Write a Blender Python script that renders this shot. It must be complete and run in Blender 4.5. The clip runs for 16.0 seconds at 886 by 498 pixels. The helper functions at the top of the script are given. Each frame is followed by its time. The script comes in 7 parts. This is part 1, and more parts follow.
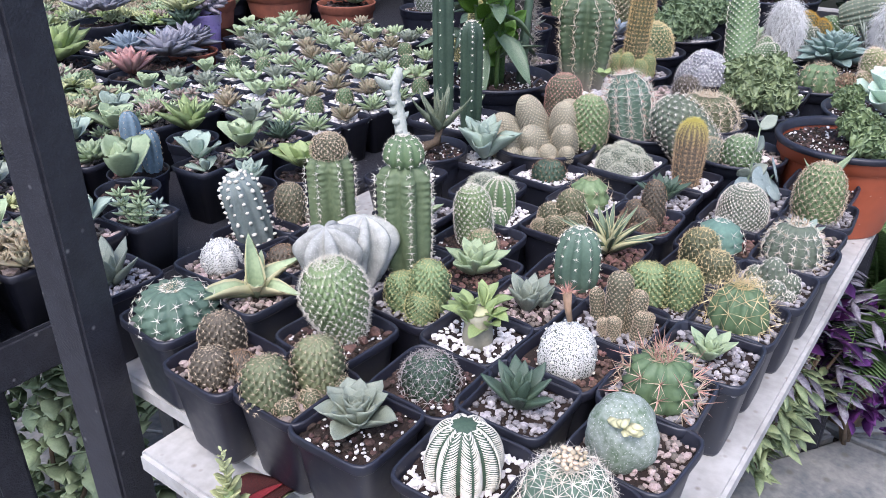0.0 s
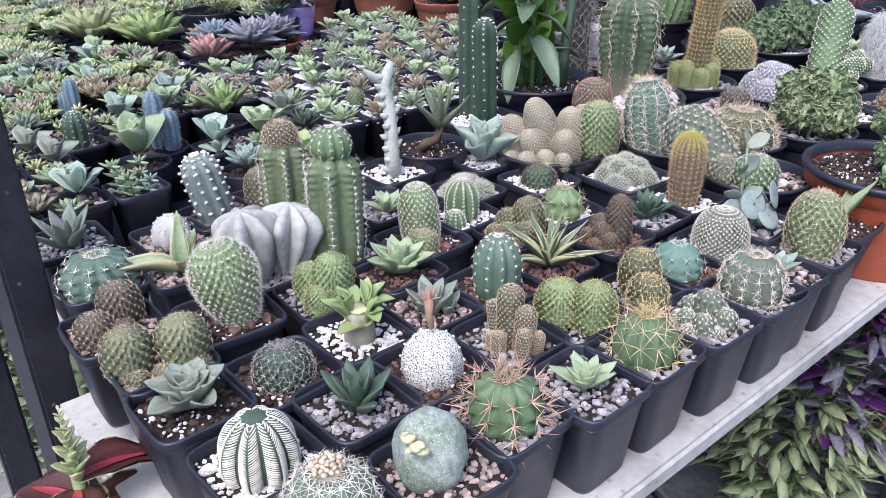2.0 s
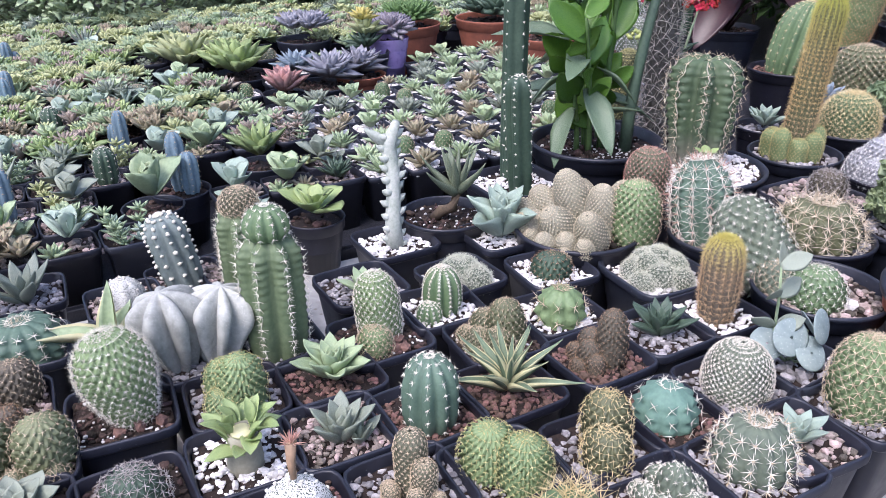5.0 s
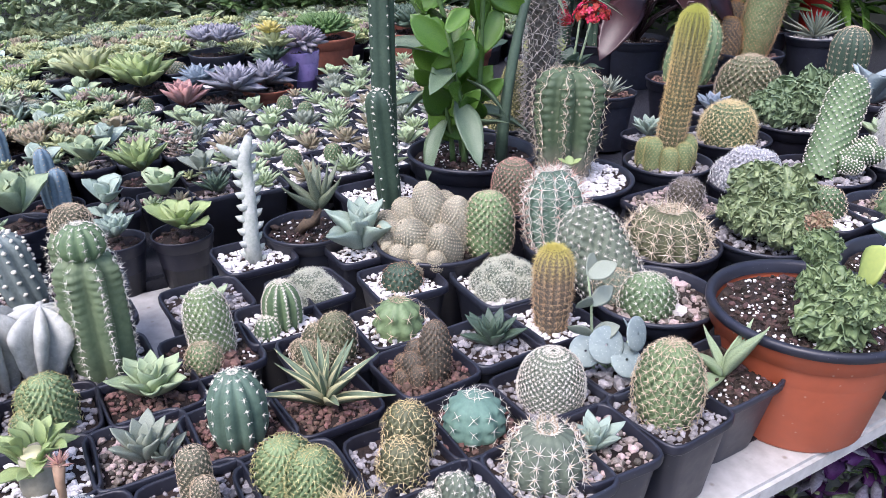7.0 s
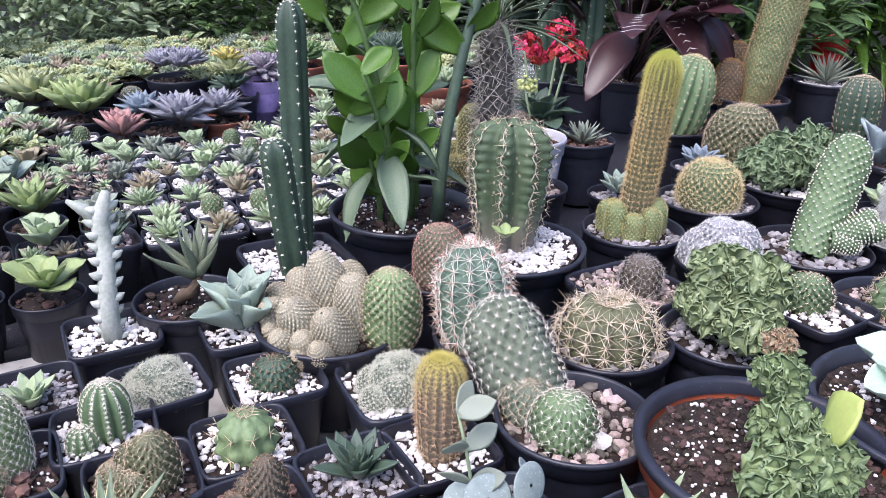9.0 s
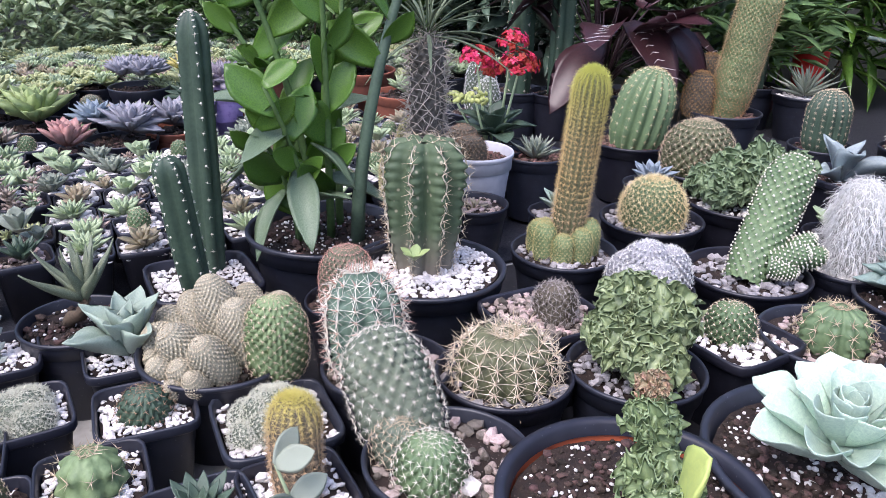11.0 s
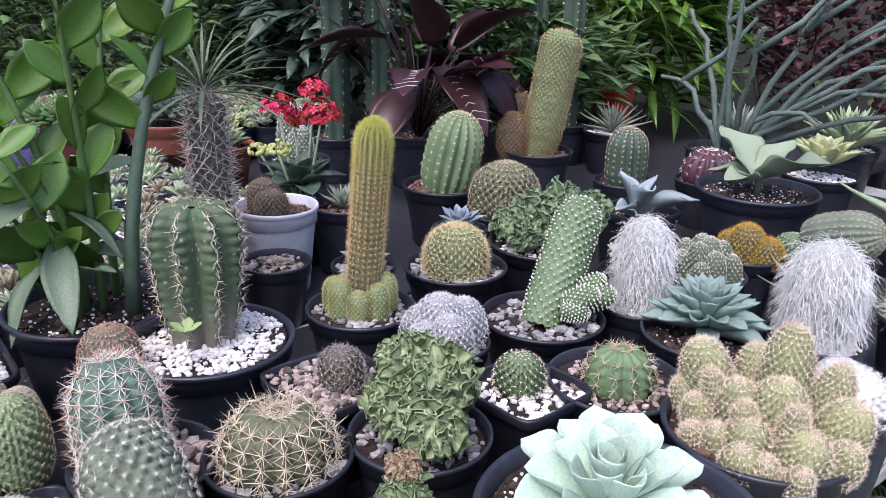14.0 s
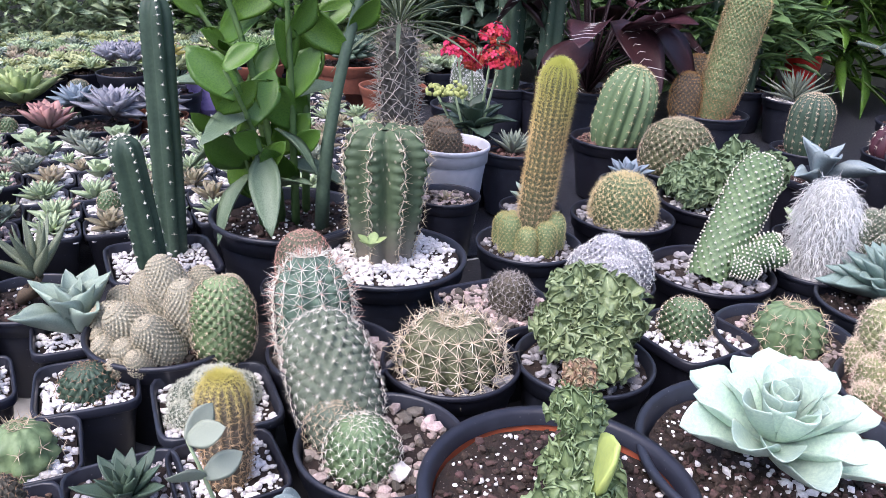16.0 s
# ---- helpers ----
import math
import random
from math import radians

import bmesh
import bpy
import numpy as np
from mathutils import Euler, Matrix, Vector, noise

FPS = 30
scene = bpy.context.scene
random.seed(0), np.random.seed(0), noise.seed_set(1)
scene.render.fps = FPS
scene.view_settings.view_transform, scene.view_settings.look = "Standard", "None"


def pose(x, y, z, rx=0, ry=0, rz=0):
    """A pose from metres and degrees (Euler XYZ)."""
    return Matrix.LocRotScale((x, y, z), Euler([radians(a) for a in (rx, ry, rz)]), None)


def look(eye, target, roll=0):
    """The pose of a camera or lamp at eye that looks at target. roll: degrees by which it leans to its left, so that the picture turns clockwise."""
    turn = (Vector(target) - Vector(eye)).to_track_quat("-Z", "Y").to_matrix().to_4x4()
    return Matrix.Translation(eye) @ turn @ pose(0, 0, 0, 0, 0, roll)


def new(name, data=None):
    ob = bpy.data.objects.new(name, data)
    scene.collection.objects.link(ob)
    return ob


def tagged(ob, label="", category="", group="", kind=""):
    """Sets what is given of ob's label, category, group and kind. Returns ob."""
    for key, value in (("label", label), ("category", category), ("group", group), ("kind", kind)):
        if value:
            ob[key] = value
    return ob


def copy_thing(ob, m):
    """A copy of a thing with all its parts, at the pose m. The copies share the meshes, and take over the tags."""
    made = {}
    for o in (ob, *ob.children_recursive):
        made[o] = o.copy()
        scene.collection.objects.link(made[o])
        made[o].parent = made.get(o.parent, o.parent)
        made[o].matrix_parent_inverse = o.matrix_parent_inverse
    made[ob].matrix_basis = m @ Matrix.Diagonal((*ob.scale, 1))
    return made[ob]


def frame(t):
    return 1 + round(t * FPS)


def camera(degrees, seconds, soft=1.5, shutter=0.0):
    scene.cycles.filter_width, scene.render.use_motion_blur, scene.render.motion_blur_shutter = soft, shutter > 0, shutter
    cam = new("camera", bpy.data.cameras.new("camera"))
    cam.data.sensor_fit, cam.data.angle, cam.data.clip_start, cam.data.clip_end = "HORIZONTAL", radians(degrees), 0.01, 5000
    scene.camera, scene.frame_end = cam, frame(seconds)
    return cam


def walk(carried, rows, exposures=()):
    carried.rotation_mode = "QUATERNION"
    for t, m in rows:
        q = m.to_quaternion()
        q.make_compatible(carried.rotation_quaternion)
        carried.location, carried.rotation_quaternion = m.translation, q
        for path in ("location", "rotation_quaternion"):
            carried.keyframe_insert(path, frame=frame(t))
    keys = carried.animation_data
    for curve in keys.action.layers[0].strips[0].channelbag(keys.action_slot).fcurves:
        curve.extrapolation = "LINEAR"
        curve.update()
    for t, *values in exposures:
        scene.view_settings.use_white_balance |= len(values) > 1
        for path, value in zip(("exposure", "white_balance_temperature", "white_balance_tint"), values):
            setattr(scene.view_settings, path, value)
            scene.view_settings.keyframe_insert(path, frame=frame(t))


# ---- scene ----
cam = camera(59.5, 16.0, soft=0.5)
PATH = [
    (0, (0.0414, 0.3921, 1.2307), (-1.3697, 1.8733, 0.1807), -0.1),
    (0.5, (0.146, 0.4657, 1.2226), (-1.4237, 1.7917, 0.1899), 0.2),
    (1, (0.2219, 0.5037, 1.2226), (-1.4306, 1.7192, 0.183), -1.2),
    (1.5, (0.2185, 0.5255, 1.2191), (-1.4639, 1.7181, 0.2014), -1.1),
    (2, (0.1805, 0.5819, 1.218), (-1.5364, 1.7043, 0.1761), -0.5),
    (2.5, (0.1323, 0.6313, 1.2146), (-1.6376, 1.6376, 0.1451), 0.7),
    (3, (0.0954, 0.6589, 1.2123), (-1.6779, 1.6192, 0.1048), 1.6),
    (3.5, (0.0885, 0.6624, 1.218), (-1.7273, 1.5387, 0.1117), 0.6),
    (4, (0.0989, 0.7061, 1.2214), (-1.8055, 1.4007, 0.1347), 0.0),
    (4.5, (0.1311, 0.7693, 1.2272), (-1.8239, 1.3731, 0.1761), -0.6),
    (5, (0.1403, 0.8096, 1.2341), (-1.7986, 1.5479, 0.2405), -0.6),
    (5.2, (0.138, 0.8222, 1.2387), (-1.7675, 1.6617, 0.2624), -0.3),
    (7.3, (0.1955, 0.9487, 1.2387), (-1.7181, 1.7813, 0.2704), -0.5),
    (7.5, (0.1909, 0.9648, 1.2352), (-1.7101, 1.7974, 0.244), -0.8),
    (8, (0.1518, 1.0109, 1.2364), (-1.7917, 1.7779, 0.2762), -0.1),
    (8.2, (0.1288, 1.0373, 1.2364), (-1.8262, 1.7986, 0.2957), 1.0),
    (10.3, (0.0713, 1.1718, 1.2237), (-1.8894, 1.9814, 0.3371), 0.8),
    (10.5, (0.0747, 1.1902, 1.2249), (-1.8802, 1.9929, 0.3176), 0.9),
    (11, (0.0839, 1.2236, 1.2341), (-1.8952, 1.9814, 0.344), 1.4),
    (11.5, (0.0885, 1.2489, 1.2376), (-1.8906, 2.0228, 0.3578), 1.3),
    (12, (0.0759, 1.2868, 1.2341), (-1.8296, 2.2103, 0.3394), 1.6),
    (12.5, (0.0747, 1.3121, 1.2376), (-1.7733, 2.3644, 0.3601), 1.4),
    (13, (0.0782, 1.3214, 1.2399), (-1.7296, 2.4575, 0.3854), 1.8),
    (13.5, (0.0816, 1.3225, 1.2445), (-1.7319, 2.4851, 0.4383), 1.3),
    (14, (0.0805, 1.3179, 1.2456), (-1.7618, 2.4529, 0.4659), 1.4),
    (14.5, (0.0828, 1.3029, 1.2445), (-1.8078, 2.3678, 0.4797), 1.6),
    (15, (0.0943, 1.2834, 1.2433), (-1.8618, 2.2161, 0.4728), 2.0),
    (15.5, (0.0978, 1.2822, 1.2329), (-1.8572, 2.1654, 0.405), 2.6),
    (16, (0.1023, 1.2696, 1.2249), (-1.8814, 2.0159, 0.3314), 2.9),
]
walk(cam, [(t, look(eye, target, roll)) for t, eye, target, roll in PATH], exposures=[(0, 1.02, 6000, 18), (4.5, 1.12, 6000, 20), (8, 1.21, 6060, 21), (11, 1.16, 6090, 21), (13, 0.96, 6090, 21), (14, 1.02, 6090, 21), (16, 1.21, 6090, 21)])


# ---- world, sun ----
world = bpy.data.worlds.new("sky")
scene.world = world
world.use_nodes = True
_wn = world.node_tree
_sky = _wn.nodes.new("ShaderNodeTexSky")
_sky.sky_type = "NISHITA"
_sky.sun_disc = False
_sky.sun_elevation, _sky.sun_rotation = radians(62), radians(150)
_sky.dust_density, _sky.ozone_density, _sky.air_density = 3.0, 1.0, 1.0
_wn.links.new(_sky.outputs[0], _wn.nodes["Background"].inputs[0])
_wn.nodes["Background"].inputs[1].default_value = 0.15
sun = new("sun", bpy.data.lights.new("sun", "SUN"))
sun.data.energy, sun.data.angle, sun.data.color = 1.4, radians(35), (1.0, 0.97, 0.92)
sun.matrix_world = look((1.6, -1.2, 6.0), (-0.3, 1.6, 0.8))

# ---- materials ----
MATS = {}


def mat(name, base, second=None, rough=0.6, scale=60.0, bump=0.15, bump_scale=None, metal=0.0, vary=0.25, spots=None, top=None, island=0.0, spec=0.4, obj=0.0, bottom=None, through_light=0.0):
    """A surface: two colours mixed by noise at two scales, optional flecks, a tip colour by height, chance per piece."""
    if name in MATS:
        return MATS[name]
    m = MATS[name] = bpy.data.materials.new(name)
    m.use_nodes = True
    nt = m.node_tree
    nd, ln = nt.nodes, nt.links
    p = nd["Principled BSDF"]
    second = second or tuple(c * (1 - vary) for c in base)
    co = nd.new("ShaderNodeTexCoord")
    n1 = nd.new("ShaderNodeTexNoise")
    n1.inputs["Scale"].default_value, n1.inputs["Detail"].default_value = scale, 4
    n2 = nd.new("ShaderNodeTexNoise")
    n2.inputs["Scale"].default_value, n2.inputs["Detail"].default_value = scale * 6, 3
    ln.new(co.outputs["Object"], n1.inputs["Vector"])
    ln.new(co.outputs["Object"], n2.inputs["Vector"])
    add = nd.new("ShaderNodeMath")
    add.operation = "MULTIPLY_ADD"
    add.inputs[1].default_value = 0.45
    ln.new(n2.outputs[0], add.inputs[0])
    sc = nd.new("ShaderNodeMath")
    sc.operation = "MULTIPLY"
    sc.inputs[1].default_value = 0.55
    ln.new(n1.outputs[0], sc.inputs[0])
    ln.new(sc.outputs[0], add.inputs[2])
    ramp = nd.new("ShaderNodeValToRGB")
    ramp.color_ramp.elements[0].position, ramp.color_ramp.elements[1].position = 0.36, 0.64
    ramp.color_ramp.elements[0].color, ramp.color_ramp.elements[1].color = (*second, 1), (*base, 1)
    ln.new(add.outputs[0], ramp.inputs[0])
    out = ramp.outputs[0]

    def mix(fac, a, b, kind="MIX"):
        mx = nd.new("ShaderNodeMix")
        mx.data_type, mx.blend_type = "RGBA", kind
        for sock, v in ((mx.inputs[0], fac), (mx.inputs[6], a), (mx.inputs[7], b)):
            if hasattr(v, "is_linked"):
                ln.new(v, sock)
            else:
                sock.default_value = v
        return mx.outputs[2]

    def step(sock, lo, hi):
        r = nd.new("ShaderNodeMapRange")
        r.inputs[1].default_value, r.inputs[2].default_value = lo, hi
        ln.new(sock, r.inputs[0])
        return r.outputs[0]

    for col, lo, hi in ((top, 0.62, 0.98), (bottom, 0.4, 0.05)):
        if col:
            sep = nd.new("ShaderNodeSeparateXYZ")
            ln.new(co.outputs["Generated"], sep.inputs[0])
            out = mix(step(sep.outputs[2], lo, hi), out, (*col, 1))
    if spots:
        col, size, cover = spots
        vo = nd.new("ShaderNodeTexVoronoi")
        vo.inputs["Scale"].default_value = size
        ln.new(co.outputs["Object"], vo.inputs["Vector"])
        out = mix(step(vo.outputs["Distance"], cover + 0.08, cover - 0.05), out, (*col, 1))
    if island or obj:
        hsv = nd.new("ShaderNodeHueSaturation")
        if island:
            src = nd.new("ShaderNodeNewGeometry").outputs["Random Per Island"]
        else:
            src = nd.new("ShaderNodeObjectInfo").outputs["Random"]
        r = nd.new("ShaderNodeMapRange")
        a = island or obj
        r.inputs[3].default_value, r.inputs[4].default_value = 1 - a, 1 + a
        ln.new(src, r.inputs[0])
        ln.new(r.outputs[0], hsv.inputs["Value"])
        r2 = nd.new("ShaderNodeMapRange")
        r2.inputs[3].default_value, r2.inputs[4].default_value = 0.5 + a * 0.05, 0.5 - a * 0.05
        ln.new(src, r2.inputs[0])
        ln.new(r2.outputs[0], hsv.inputs["Hue"])
        ln.new(out, hsv.inputs["Color"])
        out = hsv.outputs[0]
    ln.new(out, p.inputs["Base Color"])
    rr = nd.new("ShaderNodeMapRange")
    rr.inputs[3].default_value, rr.inputs[4].default_value = max(0.05, rough - 0.12), min(1, rough + 0.12)
    ln.new(n2.outputs[0], rr.inputs[0])
    ln.new(rr.outputs[0], p.inputs["Roughness"])
    p.inputs["Metallic"].default_value = metal
    p.inputs["Specular IOR Level"].default_value = spec
    if bump:
        b = nd.new("ShaderNodeBump")
        b.inputs["Strength"].default_value, b.inputs["Distance"].default_value = bump, 0.002
        if bump_scale:
            n3 = nd.new("ShaderNodeTexNoise")
            n3.inputs["Scale"].default_value, n3.inputs["Detail"].default_value = bump_scale, 3
            ln.new(co.outputs["Object"], n3.inputs["Vector"])
            ln.new(n3.outputs[0], b.inputs["Height"])
        else:
            ln.new(add.outputs[0], b.inputs["Height"])
        ln.new(b.outputs[0], p.inputs["Normal"])
    if through_light:
        tr = nd.new("ShaderNodeBsdfTranslucent")
        ln.new(out, tr.inputs[0])
        ms = nd.new("ShaderNodeMixShader")
        ms.inputs[0].default_value = through_light
        ln.new(p.outputs[0], ms.inputs[1])
        ln.new(tr.outputs[0], ms.inputs[2])
        ln.new(ms.outputs[0], nd["Material Output"].inputs[0])
    return m


BLACK = mat("black_plastic", (0.023, 0.025, 0.039), (0.013, 0.014, 0.022), rough=0.42, scale=14, bump=0.08, spots=((0.10, 0.10, 0.11), 160, 0.05), obj=0.35, spec=0.5)
GREYP = mat("white_plastic", (0.62, 0.62, 0.66), (0.5, 0.5, 0.55), rough=0.4, scale=14, bump=0.05)
TERRA = mat("terracotta_plastic", (0.42, 0.10, 0.045), (0.34, 0.08, 0.035), rough=0.5, scale=12, bump=0.08, spots=((0.5, 0.3, 0.22), 90, 0.05))
CLAY = mat("clay", (0.30, 0.10, 0.06), (0.2, 0.07, 0.045), rough=0.8, scale=18, bump=0.2)
SOIL = mat("soil", (0.034, 0.021, 0.016), (0.012, 0.008, 0.007), rough=0.95, scale=120, bump=1.0, spots=((0.3, 0.26, 0.22), 260, 0.09))
GRITS = {
    "white": mat("white_gravel", (0.78, 0.75, 0.73), (0.55, 0.52, 0.50), rough=0.8, scale=120, bump=0.3, island=0.22),
    "grey": mat("grey_gravel", (0.36, 0.34, 0.34), (0.20, 0.19, 0.20), rough=0.85, scale=150, bump=0.4, island=0.5),
    "red": mat("red_gravel", (0.20, 0.115, 0.09), (0.10, 0.06, 0.05), rough=0.9, scale=150, bump=0.5, island=0.45),
    "mixed": mat("mixed_gravel", (0.38, 0.32, 0.285), (0.20, 0.155, 0.135), rough=0.85, scale=150, bump=0.4, island=0.75),
    "dark": mat("bark_chips", (0.075, 0.048, 0.038), (0.03, 0.02, 0.016), rough=0.9, scale=120, bump=0.5, island=0.7),
}
BOARD = mat("white_board", (0.50, 0.495, 0.475), (0.33, 0.32, 0.30), rough=0.65, scale=14, bump=0.35, spots=((0.27, 0.24, 0.21), 55, 0.10))
IRON = mat("painted_iron", (0.035, 0.037, 0.046), (0.02, 0.02, 0.026), rough=0.45, scale=60, bump=0.5, bump_scale=420, spots=((0.3, 0.3, 0.3), 40, 0.03))
SLATE = mat("slate_slab", (0.31, 0.305, 0.28), (0.14, 0.15, 0.16), rough=0.6, scale=11, bump=0.9, bump_scale=45, obj=0.35, spots=((0.16, 0.155, 0.14), 22, 0.16))
EARTH = mat("earth", (0.07, 0.06, 0.045), (0.03, 0.028, 0.022), rough=0.95, scale=20, bump=0.8)
WSP = mat("white_spines", (0.80, 0.77, 0.68), (0.6, 0.55, 0.45), rough=0.6, scale=30, bump=0, island=0.2)
YSP = mat("straw_spines", (0.68, 0.58, 0.34), (0.50, 0.39, 0.19), rough=0.6, scale=30, bump=0, island=0.25)
BSP = mat("brown_spines", (0.36, 0.24, 0.15), (0.20, 0.13, 0.08), rough=0.6, scale=30, bump=0, island=0.3)
PSP = mat("pink_spines", (0.55, 0.34, 0.27), (0.42, 0.22, 0.17), rough=0.6, scale=30, bump=0, island=0.25)
TAN = mat("tan_spines", (0.60, 0.50, 0.36), (0.42, 0.33, 0.22), rough=0.65, scale=30, bump=0, island=0.25)
GSP = mat("grey_spines", (0.42, 0.39, 0.36), (0.25, 0.22, 0.21), rough=0.6, scale=30, bump=0, island=0.3)
DSP = mat("olive_spines", (0.52, 0.49, 0.24), (0.38, 0.34, 0.14), rough=0.6, scale=30, bump=0, island=0.25)
HAIR = mat("white_hair", (0.74, 0.74, 0.72), (0.55, 0.55, 0.54), rough=0.7, scale=30, bump=0, island=0.15)
CORK = mat("corky_rib_edge", (0.50, 0.47, 0.38), (0.30, 0.27, 0.20), rough=0.95, scale=200, bump=0.4)
CWOOL = mat("cream_wool", (0.62, 0.62, 0.52), (0.46, 0.47, 0.36), rough=0.8, scale=30, bump=0, island=0.2)
WOOL = mat("areole_wool", (0.78, 0.75, 0.66), (0.6, 0.56, 0.46), rough=0.95, scale=200, bump=0.3)


def green(name, base, second=None, **kw):
    kw = {"rough": 0.55, "scale": 45, "bump": 0.25, "obj": 0.12, **kw}
    def soft(c):
        grey = 0.3 * c[0] + 0.6 * c[1] + 0.1 * c[2]
        return tuple(0.72 * v + 0.28 * grey * k for v, k in zip(c, (1.0, 1.05, 1.0)))

    base, second = soft(base), soft(second) if second else None
    return mat(name, base, second, **kw)


G_DARK = green("dark_green_skin", (0.055, 0.11, 0.06), (0.03, 0.07, 0.04))
G_MID = green("mid_green_skin", (0.12, 0.21, 0.07), (0.075, 0.15, 0.055))
G_LIME = green("lime_skin", (0.21, 0.32, 0.10), (0.12, 0.20, 0.06))
G_COL = green("dull_column_skin", (0.15, 0.215, 0.085), (0.085, 0.135, 0.05), scale=30, bump=0.45, rough=0.6)
G_OLD = green("old_mottled_skin", (0.085, 0.14, 0.055), (0.045, 0.085, 0.035), scale=22, bottom=(0.20, 0.18, 0.15), spots=((0.33, 0.31, 0.22), 95, 0.15), rough=0.65)
G_BLUE = green("blue_green_skin", (0.105, 0.195, 0.125), (0.065, 0.13, 0.085))
G_TEAL = green("teal_skin", (0.14, 0.30, 0.21), (0.09, 0.21, 0.15), rough=0.7)
G_GREY = green("grey_green_skin", (0.15, 0.19, 0.12), (0.085, 0.115, 0.075), rough=0.75)
G_OLIVE = green("olive_skin", (0.13, 0.14, 0.05), (0.075, 0.085, 0.035))
G_MOSS = green("moss_olive_skin", (0.20, 0.225, 0.085), (0.11, 0.13, 0.05))
G_BROWN = green("brown_skin", (0.15, 0.115, 0.075), (0.085, 0.07, 0.045), rough=0.7)
G_FELT = green("felted_tan_skin", (0.40, 0.365, 0.25), (0.29, 0.26, 0.17), rough=0.85)
G_TAN = green("tan_green_skin", (0.17, 0.165, 0.09), (0.10, 0.10, 0.055), rough=0.8)
G_ASTRO = green("flecked_grey_skin", (0.46, 0.46, 0.42), (0.27, 0.28, 0.25), rough=0.9, scale=26, bump=0.6, spots=((0.62, 0.62, 0.58), 800, 0.22))
G_ZEBRA = green("white_flecked_skin", (0.10, 0.12, 0.09), (0.06, 0.075, 0.06), rough=0.8, spots=((0.72, 0.71, 0.66), 950, 0.60))
G_TISSUE = green("mottled_skin", (0.12, 0.20, 0.10), (0.42, 0.47, 0.41), rough=0.7, scale=48, spots=((0.62, 0.64, 0.6), 500, 0.2))
L_AGAVE = green("pale_blue_leaf", (0.33, 0.43, 0.33), (0.24, 0.34, 0.26), rough=0.55, spec=0.3)
L_GREY = green("grey_leaf", (0.285, 0.33, 0.235), (0.185, 0.225, 0.165), rough=0.5)
L_DEEP = green("deep_green_leaf", (0.07, 0.13, 0.075), (0.045, 0.085, 0.055), rough=0.42)
L_LIME = green("lime_leaf", (0.30, 0.40, 0.09), (0.20, 0.30, 0.07), rough=0.45)
L_MINT = green("mint_leaf", (0.54, 0.69, 0.52), (0.34, 0.51, 0.42), rough=0.5, spec=0.3, scale=24, obj=0.2)
L_BLUE = green("blue_leaf", (0.26, 0.33, 0.40), (0.17, 0.23, 0.30), rough=0.55)
L_PURPLE = green("purple_grey_leaf", (0.32, 0.31, 0.38), (0.22, 0.22, 0.27), rough=0.55)
L_PINK = green("pink_leaf", (0.56, 0.20, 0.19), (0.42, 0.22, 0.19), rough=0.5)
L_BRONZE = green("bronze_leaf", (0.40, 0.28, 0.17), (0.27, 0.26, 0.13), rough=0.5)
L_SAGE = green("sage_leaf", (0.36, 0.47, 0.22), (0.24, 0.34, 0.16), rough=0.5)
L_GLOSS = mat("glossy_leaf", (0.15, 0.30, 0.040), (0.065, 0.155, 0.028), rough=0.3, scale=45, bump=0.2, spec=0.5, through_light=0.3, obj=0.2)
L_FERN = green("fern_leaf", (0.13, 0.27, 0.04), (0.075, 0.17, 0.03), rough=0.5, through_light=0.2)
L_DARKRED = green("maroon_leaf", (0.045, 0.018, 0.022), (0.025, 0.012, 0.014), rough=0.35)
L_COLEUS = green("coleus_leaf", (0.13, 0.025, 0.02), (0.06, 0.02, 0.018), rough=0.4)
L_RED = mat("red_petal", (0.46, 0.020, 0.035), (0.30, 0.012, 0.022), rough=0.5, scale=60, bump=0.1, obj=0.45)
L_VIOLET = mat("violet_petal", (0.115, 0.025, 0.145), (0.06, 0.016, 0.08), rough=0.5, scale=60, bump=0.1, obj=0.2)
L_STRIPE = green("silver_purple_leaf", (0.30, 0.28, 0.32), (0.13, 0.09, 0.14), rough=0.4)
STEM = mat("woody_stem", (0.16, 0.11, 0.07), (0.08, 0.06, 0.04), rough=0.8, scale=60, bump=0.5)
CREAM = mat("cream_leaf", (0.62, 0.58, 0.35), (0.5, 0.5, 0.28), rough=0.5, scale=40, bump=0.1)

# ---- shapes ----
RNG = np.random.default_rng(7)


class Geo:
    """Vertices and faces gathered piece by piece."""

    def __init__(self):
        self.v, self.f, self.n = [], [], 0

    def add(self, verts, faces, m=None):
        verts = np.asarray(verts, float).reshape(-1, 3)
        if m is not None:
            m = np.array(m)
            verts = verts @ m[:3, :3].T + m[:3, 3]
        self.v.append(verts)
        self.f += [tuple(i + self.n for i in f) for f in faces]
        self.n += len(verts)
        return self

    def mesh(self, name, material, smooth=True):
        me = bpy.data.meshes.new(name)
        me.from_pydata(np.concatenate(self.v).tolist() if self.v else [], [], self.f)
        me.materials.append(material)
        if smooth:
            me.polygons.foreach_set("use_smooth", [True] * len(me.polygons))
        me.update()
        return me


def part(name, geo, material, parent, label="", m=None, smooth=True):
    """One mesh object under a thing or a part."""
    me = geo if isinstance(geo, bpy.types.Mesh) else geo.mesh(name, material, smooth)
    ob = new(name, me)
    ob.parent = parent
    if m is not None:
        ob.matrix_basis = m
    if label:
        tagged(ob, label)
    return ob


